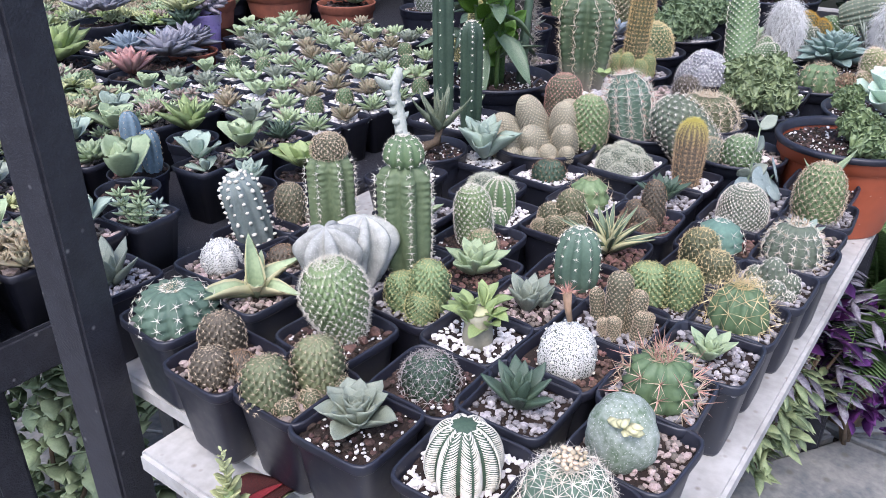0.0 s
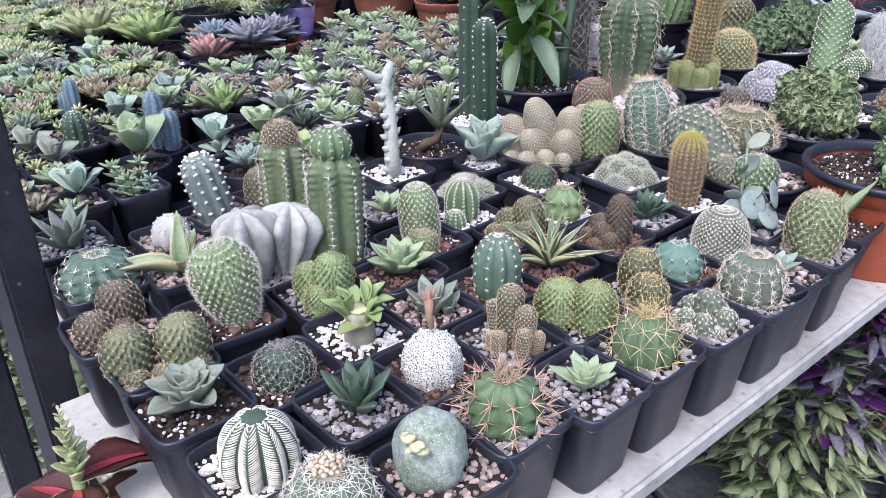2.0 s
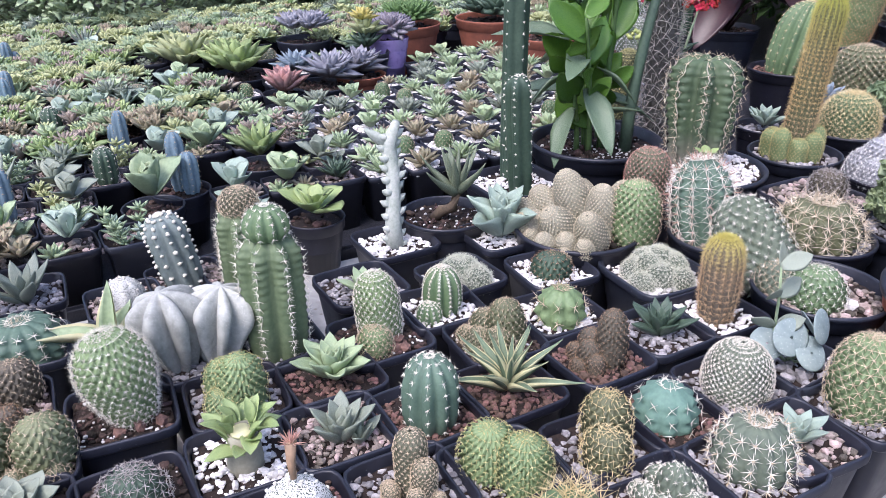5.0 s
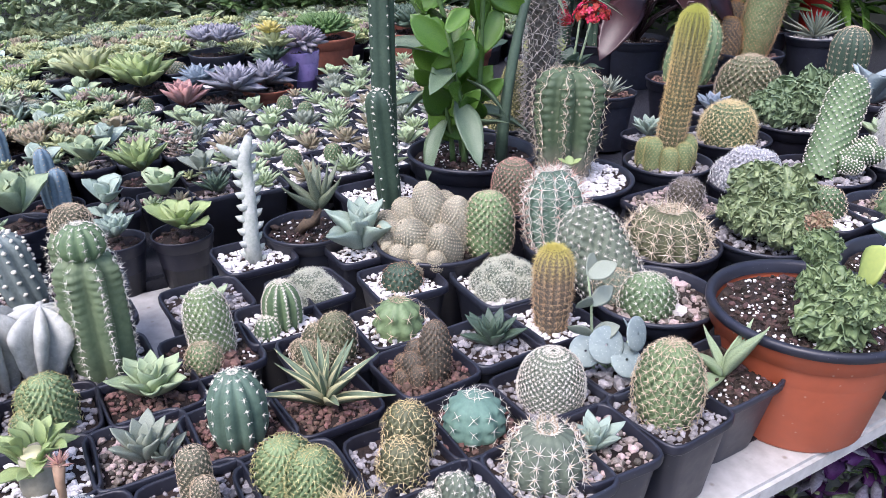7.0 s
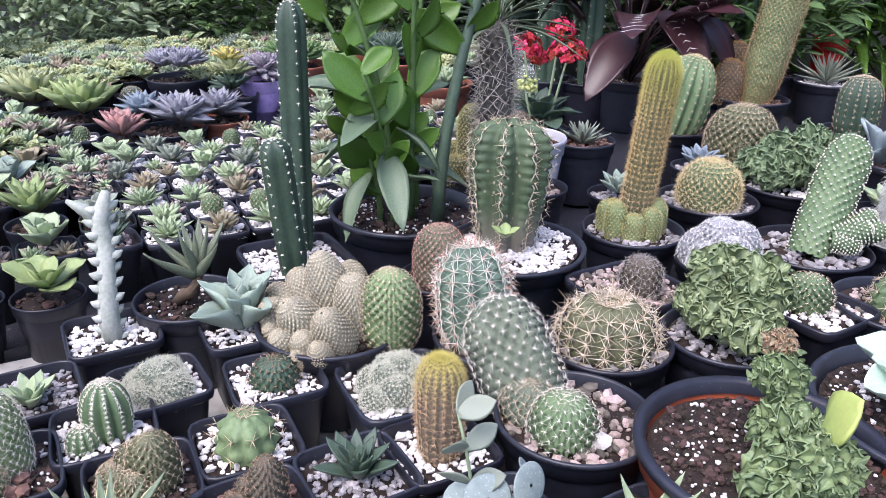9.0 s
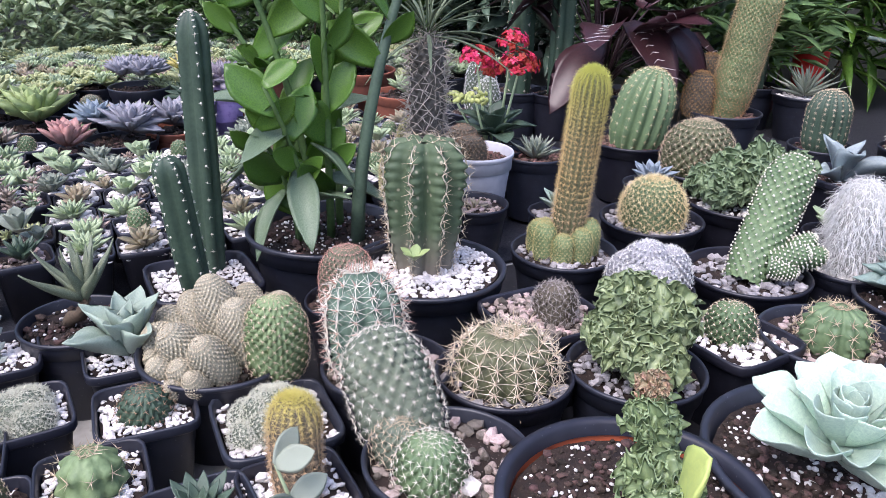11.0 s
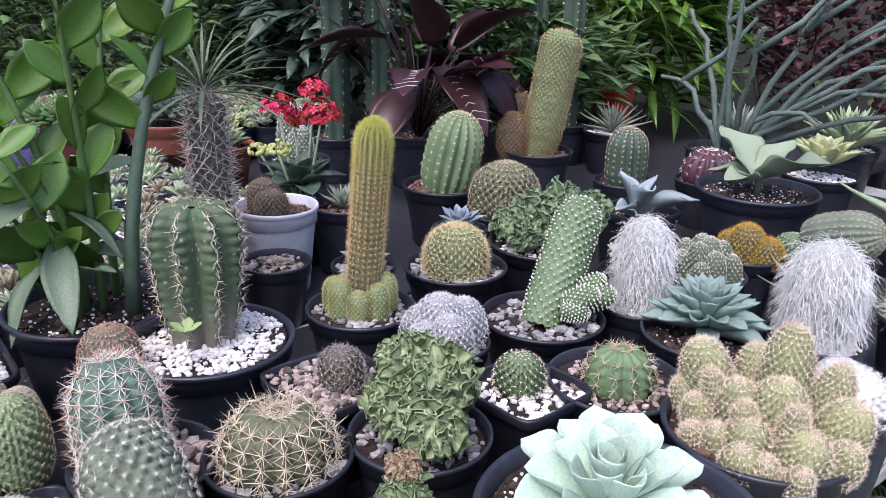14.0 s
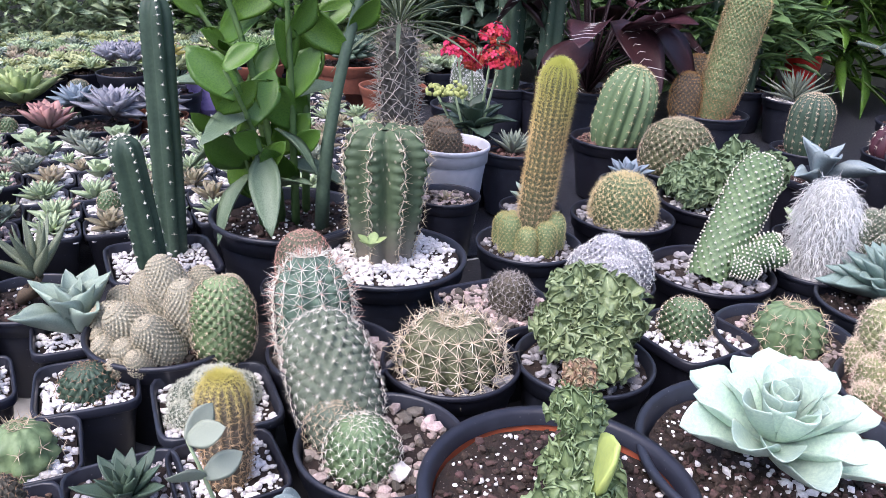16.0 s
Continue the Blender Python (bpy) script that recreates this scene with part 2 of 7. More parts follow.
def thing(name, x, y, z, label, category, group="", turn=0.0, kind=""):
    return_ob = new(name)
    return_ob.empty_display_size = 0.02
    return_ob.matrix_basis = pose(x, y, z, 0, 0, turn)
    return tagged(return_ob, label, category, group, kind)


def grid_faces(nu, nv, closed=True):
    """Quads for nv rings of nu points."""
    f = []
    for j in range(nv - 1):
        for i in range(nu if closed else nu - 1):
            a, b = j * nu + i, j * nu + (i + 1) % nu
            f.append((a, b, b + nu, a + nu))
    return f


def lathe(profile, n=40, squareness=0.0):
    """Rings about z from (radius, height); squareness above 0 makes them rounded squares."""
    th = np.arange(n) * 2 * np.pi / n
    c, s = np.cos(th), np.sin(th)
    if squareness:
        q = (np.abs(c) ** squareness + np.abs(s) ** squareness) ** (-1 / squareness)
        c, s = c * q, s * q
    v = [np.stack([r * c, r * s, np.full(n, h)], 1) for r, h in profile]
    return np.concatenate(v), grid_faces(n, len(profile))


def tube(points, radii, n=8):
    """A tapered tube along points, with closed ends."""
    p = np.asarray(points, float)
    t = np.gradient(p, axis=0)
    t /= np.linalg.norm(t, axis=1, keepdims=True) + 1e-9
    ref = np.where(np.abs(t[:, 2:3]) > 0.9, [[1.0, 0, 0]], [[0, 0, 1.0]])
    a = np.cross(t, ref)
    a /= np.linalg.norm(a, axis=1, keepdims=True) + 1e-9
    b = np.cross(t, a)
    th = np.arange(n) * 2 * np.pi / n
    r = np.asarray(radii, float)[:, None, None]
    v = p[:, None] + r * (np.cos(th)[None, :, None] * a[:, None] + np.sin(th)[None, :, None] * b[:, None])
    k = len(p)
    f = grid_faces(n, k) + [tuple(range(n))[::-1], tuple(range((k - 1) * n, k * n))]
    return v.reshape(-1, 3), f


def spines(pos, nrm, count, length, width, spread=(50, 80), rng=RNG, curve=0.0, droop=0.0):
    """Thin three-sided cones round each areole; spread in degrees away from the areole's own direction."""
    pos, nrm = np.repeat(pos, count, 0), np.repeat(nrm, count, 0)
    k = len(pos)
    ref = np.where(np.abs(nrm[:, 2:3]) > 0.9, [[1.0, 0, 0]], [[0, 0, 1.0]])
    a = np.cross(nrm, ref)
    a /= np.linalg.norm(a, axis=1, keepdims=True)
    b = np.cross(nrm, a)
    ph = (np.tile(np.arange(count), k // count) + rng.uniform(-0.3, 0.3, k)) * 2 * np.pi / count + rng.uniform(0, 6.3)
    tl = np.radians(rng.uniform(*spread, k))
    side = np.cos(ph)[:, None] * a + np.sin(ph)[:, None] * b
    d = np.cos(tl)[:, None] * nrm + np.sin(tl)[:, None] * side
    d[:, 2] -= droop
    ln = length * rng.uniform(0.65, 1.15, k)[:, None]
    u = np.cross(d, nrm + 0.01)
    u /= np.linalg.norm(u, axis=1, keepdims=True) + 1e-9
    w = np.cross(d, u)
    width = width * 0.85
    base = [pos + width * (math.cos(q) * u + math.sin(q) * w) for q in (0, 2.1, 4.2)]
    tip = pos + d * ln
    if curve:
        tip[:, 2] += curve * ln[:, 0]
    v = np.stack([*base, tip], 1).reshape(-1, 3)
    f = []
    for i in range(0, 4 * k, 4):
        f += [(i, i + 1, i + 3), (i + 1, i + 2, i + 3), (i + 2, i, i + 3)]
    return v, f


def dome(s, flat=0.5, p=2.2, foot=0.75, foot_end=0.3):
    """The radius of a cactus by height, both from 0 to 1."""
    top = np.clip((s - flat) / (1 - flat), 0, 1)
    low = np.clip(s / foot_end, 0, 1)
    return (1 - top ** p) ** (1 / p) * (foot + (1 - foot) * np.sin(low * np.pi / 2))


def body(h, r, ribs=12, depth=0.15, rows=8, flat=0.4, foot=0.75, p=2.2, sharp=False, notch=0.0, stagger=False, twist=0.0, bend=(0, 0), dimple=0.0, foot_end=0.3, wob=0.0, power=2.0, seed=0):
    """A ribbed or knobbed cactus body, with its areoles: the mesh, their places and directions."""
    per = 6 if ribs <= 16 and not stagger else 4
    nu, nv = ribs * per, min(max(rows * (3 if stagger else 4), 16), 90)

    def at(th, s):
        rad = r * dome(s, flat, p, foot, foot_end)
        if stagger:
            q = np.cos(ribs * th / 2 + np.pi * rows * s / 2) * np.cos(ribs * th / 2 - np.pi * rows * s / 2)
            k = 1 + depth * (np.abs(q) - 0.6)
        else:
            c = np.abs(np.cos(ribs * (th + twist * s) / 2))
            k = 1 - depth * (1 - c) if not sharp else 1 - depth * (1 - (1 - np.abs(np.sin(ribs * (th + twist * s) / 2))) ** 0.8)
            if notch:
                k = k * (1 + notch * (np.cos(2 * np.pi * rows * s) - 0.3) * c)
        if wob:
            k = k * (1 + wob * np.sin(3 * th + 7 * s + seed) * np.sin(9 * s + 2 * th + seed))
        rad = rad * k
        z = h * s - dimple * h * np.exp(-((rad / (0.4 * r)) ** 2)) * (s > 0.6)
        q = np.abs(s) ** power
        return np.stack([rad * np.cos(th) + bend[0] * q, rad * np.sin(th) + bend[1] * q, z], -1)

    th = np.arange(nu) * 2 * np.pi / nu
    s = np.sin(np.linspace(0, np.pi / 2, nv)) ** 1.0
    s = np.concatenate([s[:-1], [0.9995]])
    grid = at(th[None, :], s[:, None])
    geo = Geo().add(grid.reshape(-1, 3), grid_faces(nu, nv) + [tuple(range((nv - 1) * nu, nv * nu))])
    pts = []
    if stagger:
        for j in range(1, rows + 1):
            ss = j / rows
            if ss < 0.995:
                pts += [((i + 0.5 * (j % 2)) * 2 * np.pi / ribs, ss) for i in range(ribs)]
        for ss, k in ((1 - 0.5 / rows, 0.8), (1 - 0.2 / rows, 0.5), (0.997, 0.3)):
            k = max(3, int(ribs * k))
            pts += [((i + 0.3) * 2 * np.pi / k, ss) for i in range(k)]
    else:
        for j in range(rows):
            ss = math.sin((j + 0.6) / rows * math.pi / 2) if not notch else min((j + 1) / rows, 0.985)
            pts += [(i * 2 * np.pi / ribs - twist * ss, ss) for i in range(ribs)]
    pts = np.array(pts)
    P = at(pts[:, 0], pts[:, 1])
    e = 1e-3
    du = at(pts[:, 0] + e, pts[:, 1]) - at(pts[:, 0] - e, pts[:, 1])
    lift = np.clip(pts[:, 1], e, 0.995 - e)
    dv = at(pts[:, 0], lift + e) - at(pts[:, 0], lift - e)
    N = np.cross(du, dv)
    N /= np.linalg.norm(N, axis=1, keepdims=True) + 1e-12
    up = pts[:, 1] > 0.97
    N[up] = N[up] * 0.3 + np.array([0, 0, 0.7])
    N /= np.linalg.norm(N, axis=1, keepdims=True) + 1e-12
    return geo, P, N


def leaf(L=1.0, W=0.3, T=0.08, curl=0.15, tip=0.6, cup=0.3, nu=8, nv=9, base=0.35, wave=0.0):
    """A thick leaf along +x that opens upwards; tip: how far out it is widest."""
    u = np.linspace(0, 1, nv)
    w = np.where(u < tip, base + (1 - base) * np.sin(np.clip(u / tip, 0, 1) * np.pi / 2), np.cos(np.clip((u - tip) / (1 - tip), 0, 1) * np.pi / 2) ** 0.8)
    w = np.maximum(w, 0.015) * W / 2
    t = T / 2 * np.maximum(np.sin(np.clip(0.15 + 0.85 * (1 - u), 0, 1) * np.pi / 2), 0.06)
    ph = np.arange(nu) * 2 * np.pi / nu
    y = w[:, None] * np.cos(ph)
    z = t[:, None] * np.sin(ph) + cup * (y ** 2) / (W + 1e-9) * 4 + (curl * L * u ** 2)[:, None] + wave * W * np.sin(u * 14)[:, None] * (np.abs(y) / (W / 2))
    v = np.stack([np.repeat((u * L)[:, None], nu, 1), y, z], -1)
    return v.reshape(-1, 3), grid_faces(nu, nv) + [tuple(range(nu))[::-1], tuple(range((nv - 1) * nu, nv * nu))]


def rosette(n, R, shape, inner=78, outer=12, small=0.35, start=0.0, jitter=6, rise=0.12, seed=1):
    """Poses of leaves in a spiral rosette of radius R, youngest in the middle."""
    rng = np.random.default_rng(seed)
    out = []
    for i in range(n):
        q = (i + 0.5) / n
        k = R * (small + (1 - small) * q ** 0.7)
        tilt = inner + (outer - inner) * q ** 0.9 + rng.uniform(-jitter, jitter)
        m = pose(0, 0, R * rise * (1 - q), 0, 0, math.degrees(start) + i * 137.5 + rng.uniform(-4, 4)) @ pose(0.04 * R, 0, 0, 0, -tilt, 0)
        out.append((m @ Matrix.Diagonal((k, k, k, 1)), q))
    return out


def add_rosette(parent, mesh, poses, at, name="leaf"):
    """Leaves of one shared mesh, each an object."""
    for m, _ in poses:
        part(name, mesh, None, parent, m=Matrix.Translation(at) @ m)


def joined_rosette(shape, poses, at=(0, 0, 0), geo=None):
    geo = geo or Geo()
    v, f = shape
    for m, _ in poses:
        geo.add(v, f, Matrix.Translation(at) @ m)
    return geo


ICO = None


def stone(rng, r):
    """A rough little stone of 20 faces."""
    global ICO
    if ICO is None:
        bm = bmesh.new()
        bmesh.ops.create_icosphere(bm, subdivisions=1, radius=1)
        ICO = (np.array([v.co[:] for v in bm.verts]), [tuple(v.index for v in f.verts) for f in bm.faces])
        bm.free()
    v = ICO[0] * (1 + rng.uniform(-0.25, 0.25, (len(ICO[0]), 1))) * r * rng.uniform(0.6, 1.25, (1, 3)) * (1, 1, 0.75)
    return v, ICO[1]


CACHE = {}


def gravel_mesh(shape, r, grit, size=0.0036, cover=0.8, variant=0):
    key = ("gravel", shape, round(r, 3), grit, size, cover, variant)
    if key not in CACHE:
        rng = np.random.default_rng(variant * 17 + int(r * 1000))
        g = Geo()
        n = int(1.9 * cover * (4 if shape == "square" else 3.14) * r * r / (2.6 * size * size))
        for _ in range(min(n, 1700)):
            a, b = rng.uniform(-r, r, 2)
            if shape == "round" and a * a + b * b > r * r:
                continue
            k = size * rng.choice([0.55, 0.8, 1.0, 1.35], p=[0.3, 0.3, 0.3, 0.1])
            v, f = stone(rng, k)
            t = rng.uniform(0, 6.3)
            v = v @ np.array([[math.cos(t), -math.sin(t), 0], [math.sin(t), math.cos(t), 0], [0, 0, 1]])
            g.add(v + (a, b, rng.uniform(0.0, 0.7) * k), f)
        CACHE[key] = g.mesh("gravel", GRITS[grit], smooth=False)
    return CACHE[key]


def soil_mesh(shape, r, lite=False):
    key = ("soil", shape, round(r, 3), lite)
    if key not in CACHE:
        n, rings = (16, 3) if lite else (28, 7)
        v, f = lathe([(r * max(1 - j / (rings - 1), 0.001), 0) for j in range(rings)], n, 7 if shape == "square" else 0)
        rng = np.random.default_rng(3)
        v[:, 2] += rng.uniform(-0.0018, 0.0018, len(v))
        CACHE[key] = Geo().add(v, [q for q in f]).mesh("soil", SOIL)
    return CACHE[key]


def pot_mesh(shape, r, h, material, lite=False):
    key = ("pot", shape, round(r, 3), round(h, 3), material.name, lite)
    if key not in CACHE:
        if shape == "square":
            sq, n = 7, 48
            pr = [(r * 0.60, 0.0), (r * 0.66, 0.0), (r * 0.70, h * 0.05), (r * 0.90, h * 0.86), (r * 0.915, h * 0.88), (r * 0.985, h * 0.895), (r * 1.0, h * 0.91), (r * 1.0, h * 0.985), (r * 0.985, h), (r * 0.945, h), (r * 0.93, h * 0.985), (r * 0.88, h * 0.82), (r * 0.66, h * 0.06), (0.001, h * 0.06)]
        else:
            sq, n = 0, 56
            pr = [(r * 0.62, 0.0), (r * 0.70, 0.0), (r * 0.73, h * 0.03), (r * 0.90, h * 0.78), (r * 0.905, h * 0.80), (r * 0.955, h * 0.81), (r * 0.96, h * 0.93), (r * 0.975, h * 0.945), (r * 1.0, h * 0.955), (r * 1.005, h * 0.985), (r * 0.99, h), (r * 0.96, h), (r * 0.94, h * 0.985), (r * 0.915, h * 0.80), (r * 0.70, h * 0.05), (0.001, h * 0.05)]
        if lite:
            n, pr = (24 if sq else 26), pr[1:2] + pr[3:4] + pr[5:6] + pr[7:8] + pr[9:-1]
        v, f = lathe(pr, n, sq)
        CACHE[key] = Geo().add(v, f + [tuple(range(n))[::-1]]).mesh("pot", material)
    return CACHE[key]


TOP = 0.765
SLANT = 7.0


def potted(name, x, y, label, category="cactus", shape="square", r=0.0405, h=0.086, material=None, grit="grey", cover=0.8, fill=0.885, z=TOP, turn=None, group="", size=0.0032, lean=(0, 0), lite=False):
    """A pot with its soil and gravel, standing at x, y; returns the thing and the soil's height in it."""
    turn = SLANT + RNG.uniform(-4, 4) if turn is None else turn
    ob = thing(name, x, y, z, label, category, group, turn)
    if lean != (0, 0):
        ob.matrix_basis = pose(x, y, z, lean[0], lean[1], turn)
    part("pot", pot_mesh(shape, r, h, material or BLACK, lite), None, ob, "black plastic pot" if material is None else "")
    inner = r * (0.875 if shape == "square" else 0.90)
    part("soil", soil_mesh(shape, inner, lite), None, ob, m=pose(0, 0, h * fill))
    if grit:
        g = part("gravel", gravel_mesh(shape, inner * 0.96, grit, size, cover, int(RNG.integers(3))), None, ob, m=pose(0, 0, h * fill, 0, 0, 90 * int(RNG.integers(4))))
        g["kind"] = "stuff"
        if grit == "dark" and not lite:
            g = part("perlite", gravel_mesh(shape, inner * 0.94, "white", 0.0019, 0.07, int(RNG.integers(2))), None, ob, m=pose(0, 0, h * fill + 0.0015))
            g["kind"] = "stuff"
    return ob, h * fill


def cactus(ob, zs, h, r, skin, spine=None, n_sp=8, sp_len=0.008, sp_w=0.0004, spread=(50, 80), at=(0, 0), turn=0, tilt=(0, 0), central=None, c_n=2, c_len=0.012, c_spread=(0, 35), wool=0.0, name="body", label="", aim=None, exact=False, **kw):
    """A cactus body with its spines under a thing."""
    if ob.get("group") == "small square pots on the cactus table" and not exact:
        h, r, at = h * 0.86, r * 0.86, (at[0] * 0.9, at[1] * 0.9)
    if kw.get("stagger"):
        kw["ribs"], kw["rows"], kw["depth"] = int(kw["ribs"] * 1.15), int(kw["rows"] * 1.15), min(max(kw.get("depth", 0.15) * 2.2, 0.24), 0.40)
        n_sp = max(4, int(n_sp * 0.75))
    geo, P, N = body(h, r, **kw)
    stand = pose(at[0], at[1], zs - 0.004, tilt[0], tilt[1], turn)
    if aim:
        stand = Matrix.Translation((at[0], at[1], zs - 0.004)) @ Vector(aim).to_track_quat("Z", "Y").to_matrix().to_4x4()
    b = part(name, geo, skin, ob, label, m=stand)
    if spine:
        part("spine_coat", Geo().add(*spines(P, N, n_sp, sp_len, sp_w, spread)), spine, b, smooth=False)["kind"] = "stuff"
    if central:
        part("long_spine_coat", Geo().add(*spines(P, N, c_n, c_len, sp_w * 1.4, c_spread)), central, b, smooth=False)["kind"] = "stuff"
    if wool:
        g = Geo()
        rng = np.random.default_rng(5)
        for p_, n_ in zip(P, N):
            v, f = stone(rng, wool)
            g.add(v + p_ + n_ * wool * 0.3, f)
        part("areole_wool", g, WOOL, b)["kind"] = "stuff"
    return b
POST = (-0.600, 0.597)

# ---- large structure ----
CORNER = (-0.090, 0.682)


def slab(name, x0, x1, y0, y1, z0, z1, material, label, kind="structure", parent=None, bevel=0.004):
    """A bevelled board in the table's own directions, measured from its front corner."""
    bm = bmesh.new()
    bmesh.ops.create_cube(bm, size=1)
    for v in bm.verts:
        v.co = Vector(((x0 + x1) / 2 + v.co.x * (x1 - x0), (y0 + y1) / 2 + v.co.y * (y1 - y0), (z0 + z1) / 2 + v.co.z * (z1 - z0)))
    bmesh.ops.bevel(bm, geom=bm.edges[:], offset=bevel, segments=2, affect="EDGES")
    me = bpy.data.meshes.new(name)
    bm.to_mesh(me)
    bm.free()
    me.materials.append(material)
    ob = new(name, me)
    if parent:
        ob.parent = parent
    else:
        ob.matrix_basis = pose(CORNER[0], CORNER[1], 0, 0, 0, SLANT)
        tagged(ob, label, name.replace("_", " "), kind=kind)
    return ob


table = thing("display_table", CORNER[0], CORNER[1], 0, "long white-painted board table on black iron legs", "table", turn=SLANT)
slab("tabletop", -0.66, 0, 0.014, 2.6, TOP - 0.022, TOP, BOARD, "", parent=table)
slab("under_board", -0.46, 0.035, -0.03, 0.14, TOP - 0.05, TOP - 0.026, BOARD, "", parent=table)
for lx in (-0.60, -0.05):
    for ly in (0.1, 1.3, 2.5):
        slab("leg", lx - 0.018, lx + 0.018, ly - 0.018, ly + 0.018, 0.0, TOP - 0.023, IRON, "", parent=table)
side = thing("succulent_bench", CORNER[0], CORNER[1], 0, "wide black bench crowded with small potted succulents", "bench", turn=SLANT)
slab("benchtop", -2.6, -0.675, -0.095, 3.2, TOP - 0.04, TOP - 0.006, IRON, "", parent=side)
slab("front_rail", -0.674, -0.664, -0.095, 0.52, TOP - 0.04, TOP + 0.015, IRON, "", parent=side)
for lx in (-2.5, -0.75):
    for ly in (-0.05, 1.3, 3.1):
        slab("leg", lx - 0.02, lx + 0.02, ly - 0.02, ly + 0.02, 0.0, TOP - 0.041, IRON, "", parent=side)

post = thing("iron_post", POST[0], POST[1], 0, "black hammered-paint square iron post with chipped paint", "post", turn=20)
slab("upright", -0.020, 0.020, -0.020, 0.020, 0.0, 2.4, IRON, "", parent=post, bevel=0.003)

g = Geo()
n = 24
gx = np.linspace(-1, 1, n)
xs, ys = np.meshgrid(np.sign(gx) * np.abs(gx) ** 3 * 60, np.sign(gx) * np.abs(gx) ** 3 * 60)
g.add(np.stack([xs, ys + 1.2, 0 * xs], -1).reshape(-1, 3), grid_faces(n, n, closed=False))
tagged(part("ground", g, EARTH, None), "bare dark earth under and round the tables", "ground", kind="structure")

# slate paving beside the table
paving = thing("paving", 0, 0, 0.0, "irregular dark grey slate slabs laid on earth", "paving", kind="structure")
rng = np.random.default_rng(11)
STEP = 0.40
knots = {(i, j): np.array([STEP * i + 0.5 * STEP * (j % 2), STEP * j]) + rng.uniform(-0.10, 0.10, 2) for i in range(-9, 7) for j in range(-3, 10)}
for i in range(-9, 5):
    for j in range(-2, 8):
        q = i + (j % 2)
        near = [knots[i, j], knots[i + 1, j], knots[q + 1, j + 1], knots[q, j + 1]]
        for ring in ([near] if (i + 2 * j) % 3 else [near[:3], [near[0], near[2], near[3]]]):
            mid = np.mean(ring, 0)
            ring = np.array([p_ + (mid - p_) * (0.012 / np.linalg.norm(mid - p_)) for p_ in ring]) - mid
            k = len(ring)
            fine = np.concatenate([ring[a] + (ring[(a + 1) % k] - ring[a]) * np.linspace(0, 1, 6)[:-1, None] for a in range(k)])
            fine = fine * (1 + rng.uniform(-0.025, 0.015, (len(fine), 1)))
            k = len(fine)
            v = np.concatenate([np.c_[fine, np.zeros(k)], np.c_[fine, np.full(k, 0.018)], np.c_[fine * 0.965, np.full(k, 0.024)]])
            sl = part("slab", Geo().add(v, grid_faces(k, 3) + [tuple(range(2 * k, 3 * k))]), SLATE, paving, smooth=False)
            sl.location = (mid[0], mid[1], rng.uniform(0, 0.005))

# ---- cactus table, small square pots ----
SMALL = "small square pots on the cactus table"


def sq(x, y, label, grit="grey", category="cactus", **kw):
    return potted("potted_" + ("succulent" if category == "succulent" else "cactus"), x, y, label, category, grit=grit, group=SMALL, **kw)


def leafmesh(key, material, **kw):
    if key not in CACHE:
        CACHE[key] = Geo().add(*leaf(**kw)).mesh("leaf", material)
    return CACHE[key]


# front corner: barrel with long cream spines
ob, zs = sq(-0.158, 0.718, "green barrel cactus netted with long cream spines in a black pot")
cactus(ob, zs, 0.058, 0.036, G_BLUE, WSP, 9, 0.0135, 0.00045, (62, 86), ribs=13, depth=0.14, rows=6, flat=0.25, foot=0.8, dimple=0.08)
g = Geo()
for i in range(26):
    a, q = i * 2.4, 0.011 * math.sqrt(i / 26)
    g.add(*stone(RNG, 0.0022), m=pose(q * math.cos(a), q * math.sin(a), zs + 0.050))
part("woolly_crown", g, TAN, ob, "tan woolly crown")

# zebra-flecked astrophytum
ob, zs = sq(-0.232, 0.700, "dome-shaped star cactus with white zebra flecks in white gravel", "white")
geo, P, N = body(0.050, 0.028, ribs=8, depth=0.22, rows=6, flat=0.3, foot=0.85)
b = part("body", geo, G_DARK, ob, m=pose(0, 0, zs - 0.004))
fl = Geo()
for i in range(8):
    for j in range(30):
        s = 0.04 + 0.0318 * j + 0.004 * math.sin(5 * j + i)
        for side_ in (-1, 1):
            pts = []
            for k in range(5):
                th = i * 2 * math.pi / 8 + side_ * (0.03 + 0.075 * k)
                ss = min(s + 0.013 * k, 0.97)
                rad = 0.028 * float(dome(np.array(ss), 0.3, 2.2, 0.85, 0.3)) * (1 - 0.22 * (1 - abs(math.cos(4 * th)))) + 0.0003
                pts.append((rad * math.cos(th), rad * math.sin(th), 0.050 * ss + 0.0003))
            fl.add(*tube(pts, [0.0004, 0.0006, 0.00065, 0.00055, 0.0004], 4))
part("fleck_pattern", fl, WOOL, b, "white woolly flecks")["kind"] = "stuff"

# grey agave rosette
ob, zs = sq(-0.322, 0.680, "grey-green rosette succulent with broad pointed leaves", "dark", "succulent", cover=0.4)
add_rosette(ob, leafmesh("gr", L_GREY, L=1, W=0.52, T=0.09, curl=0.18, tip=0.58, cup=0.5), rosette(24, 0.040, None, 78, 18, 0.4, seed=4), (0, 0, zs + 0.004))

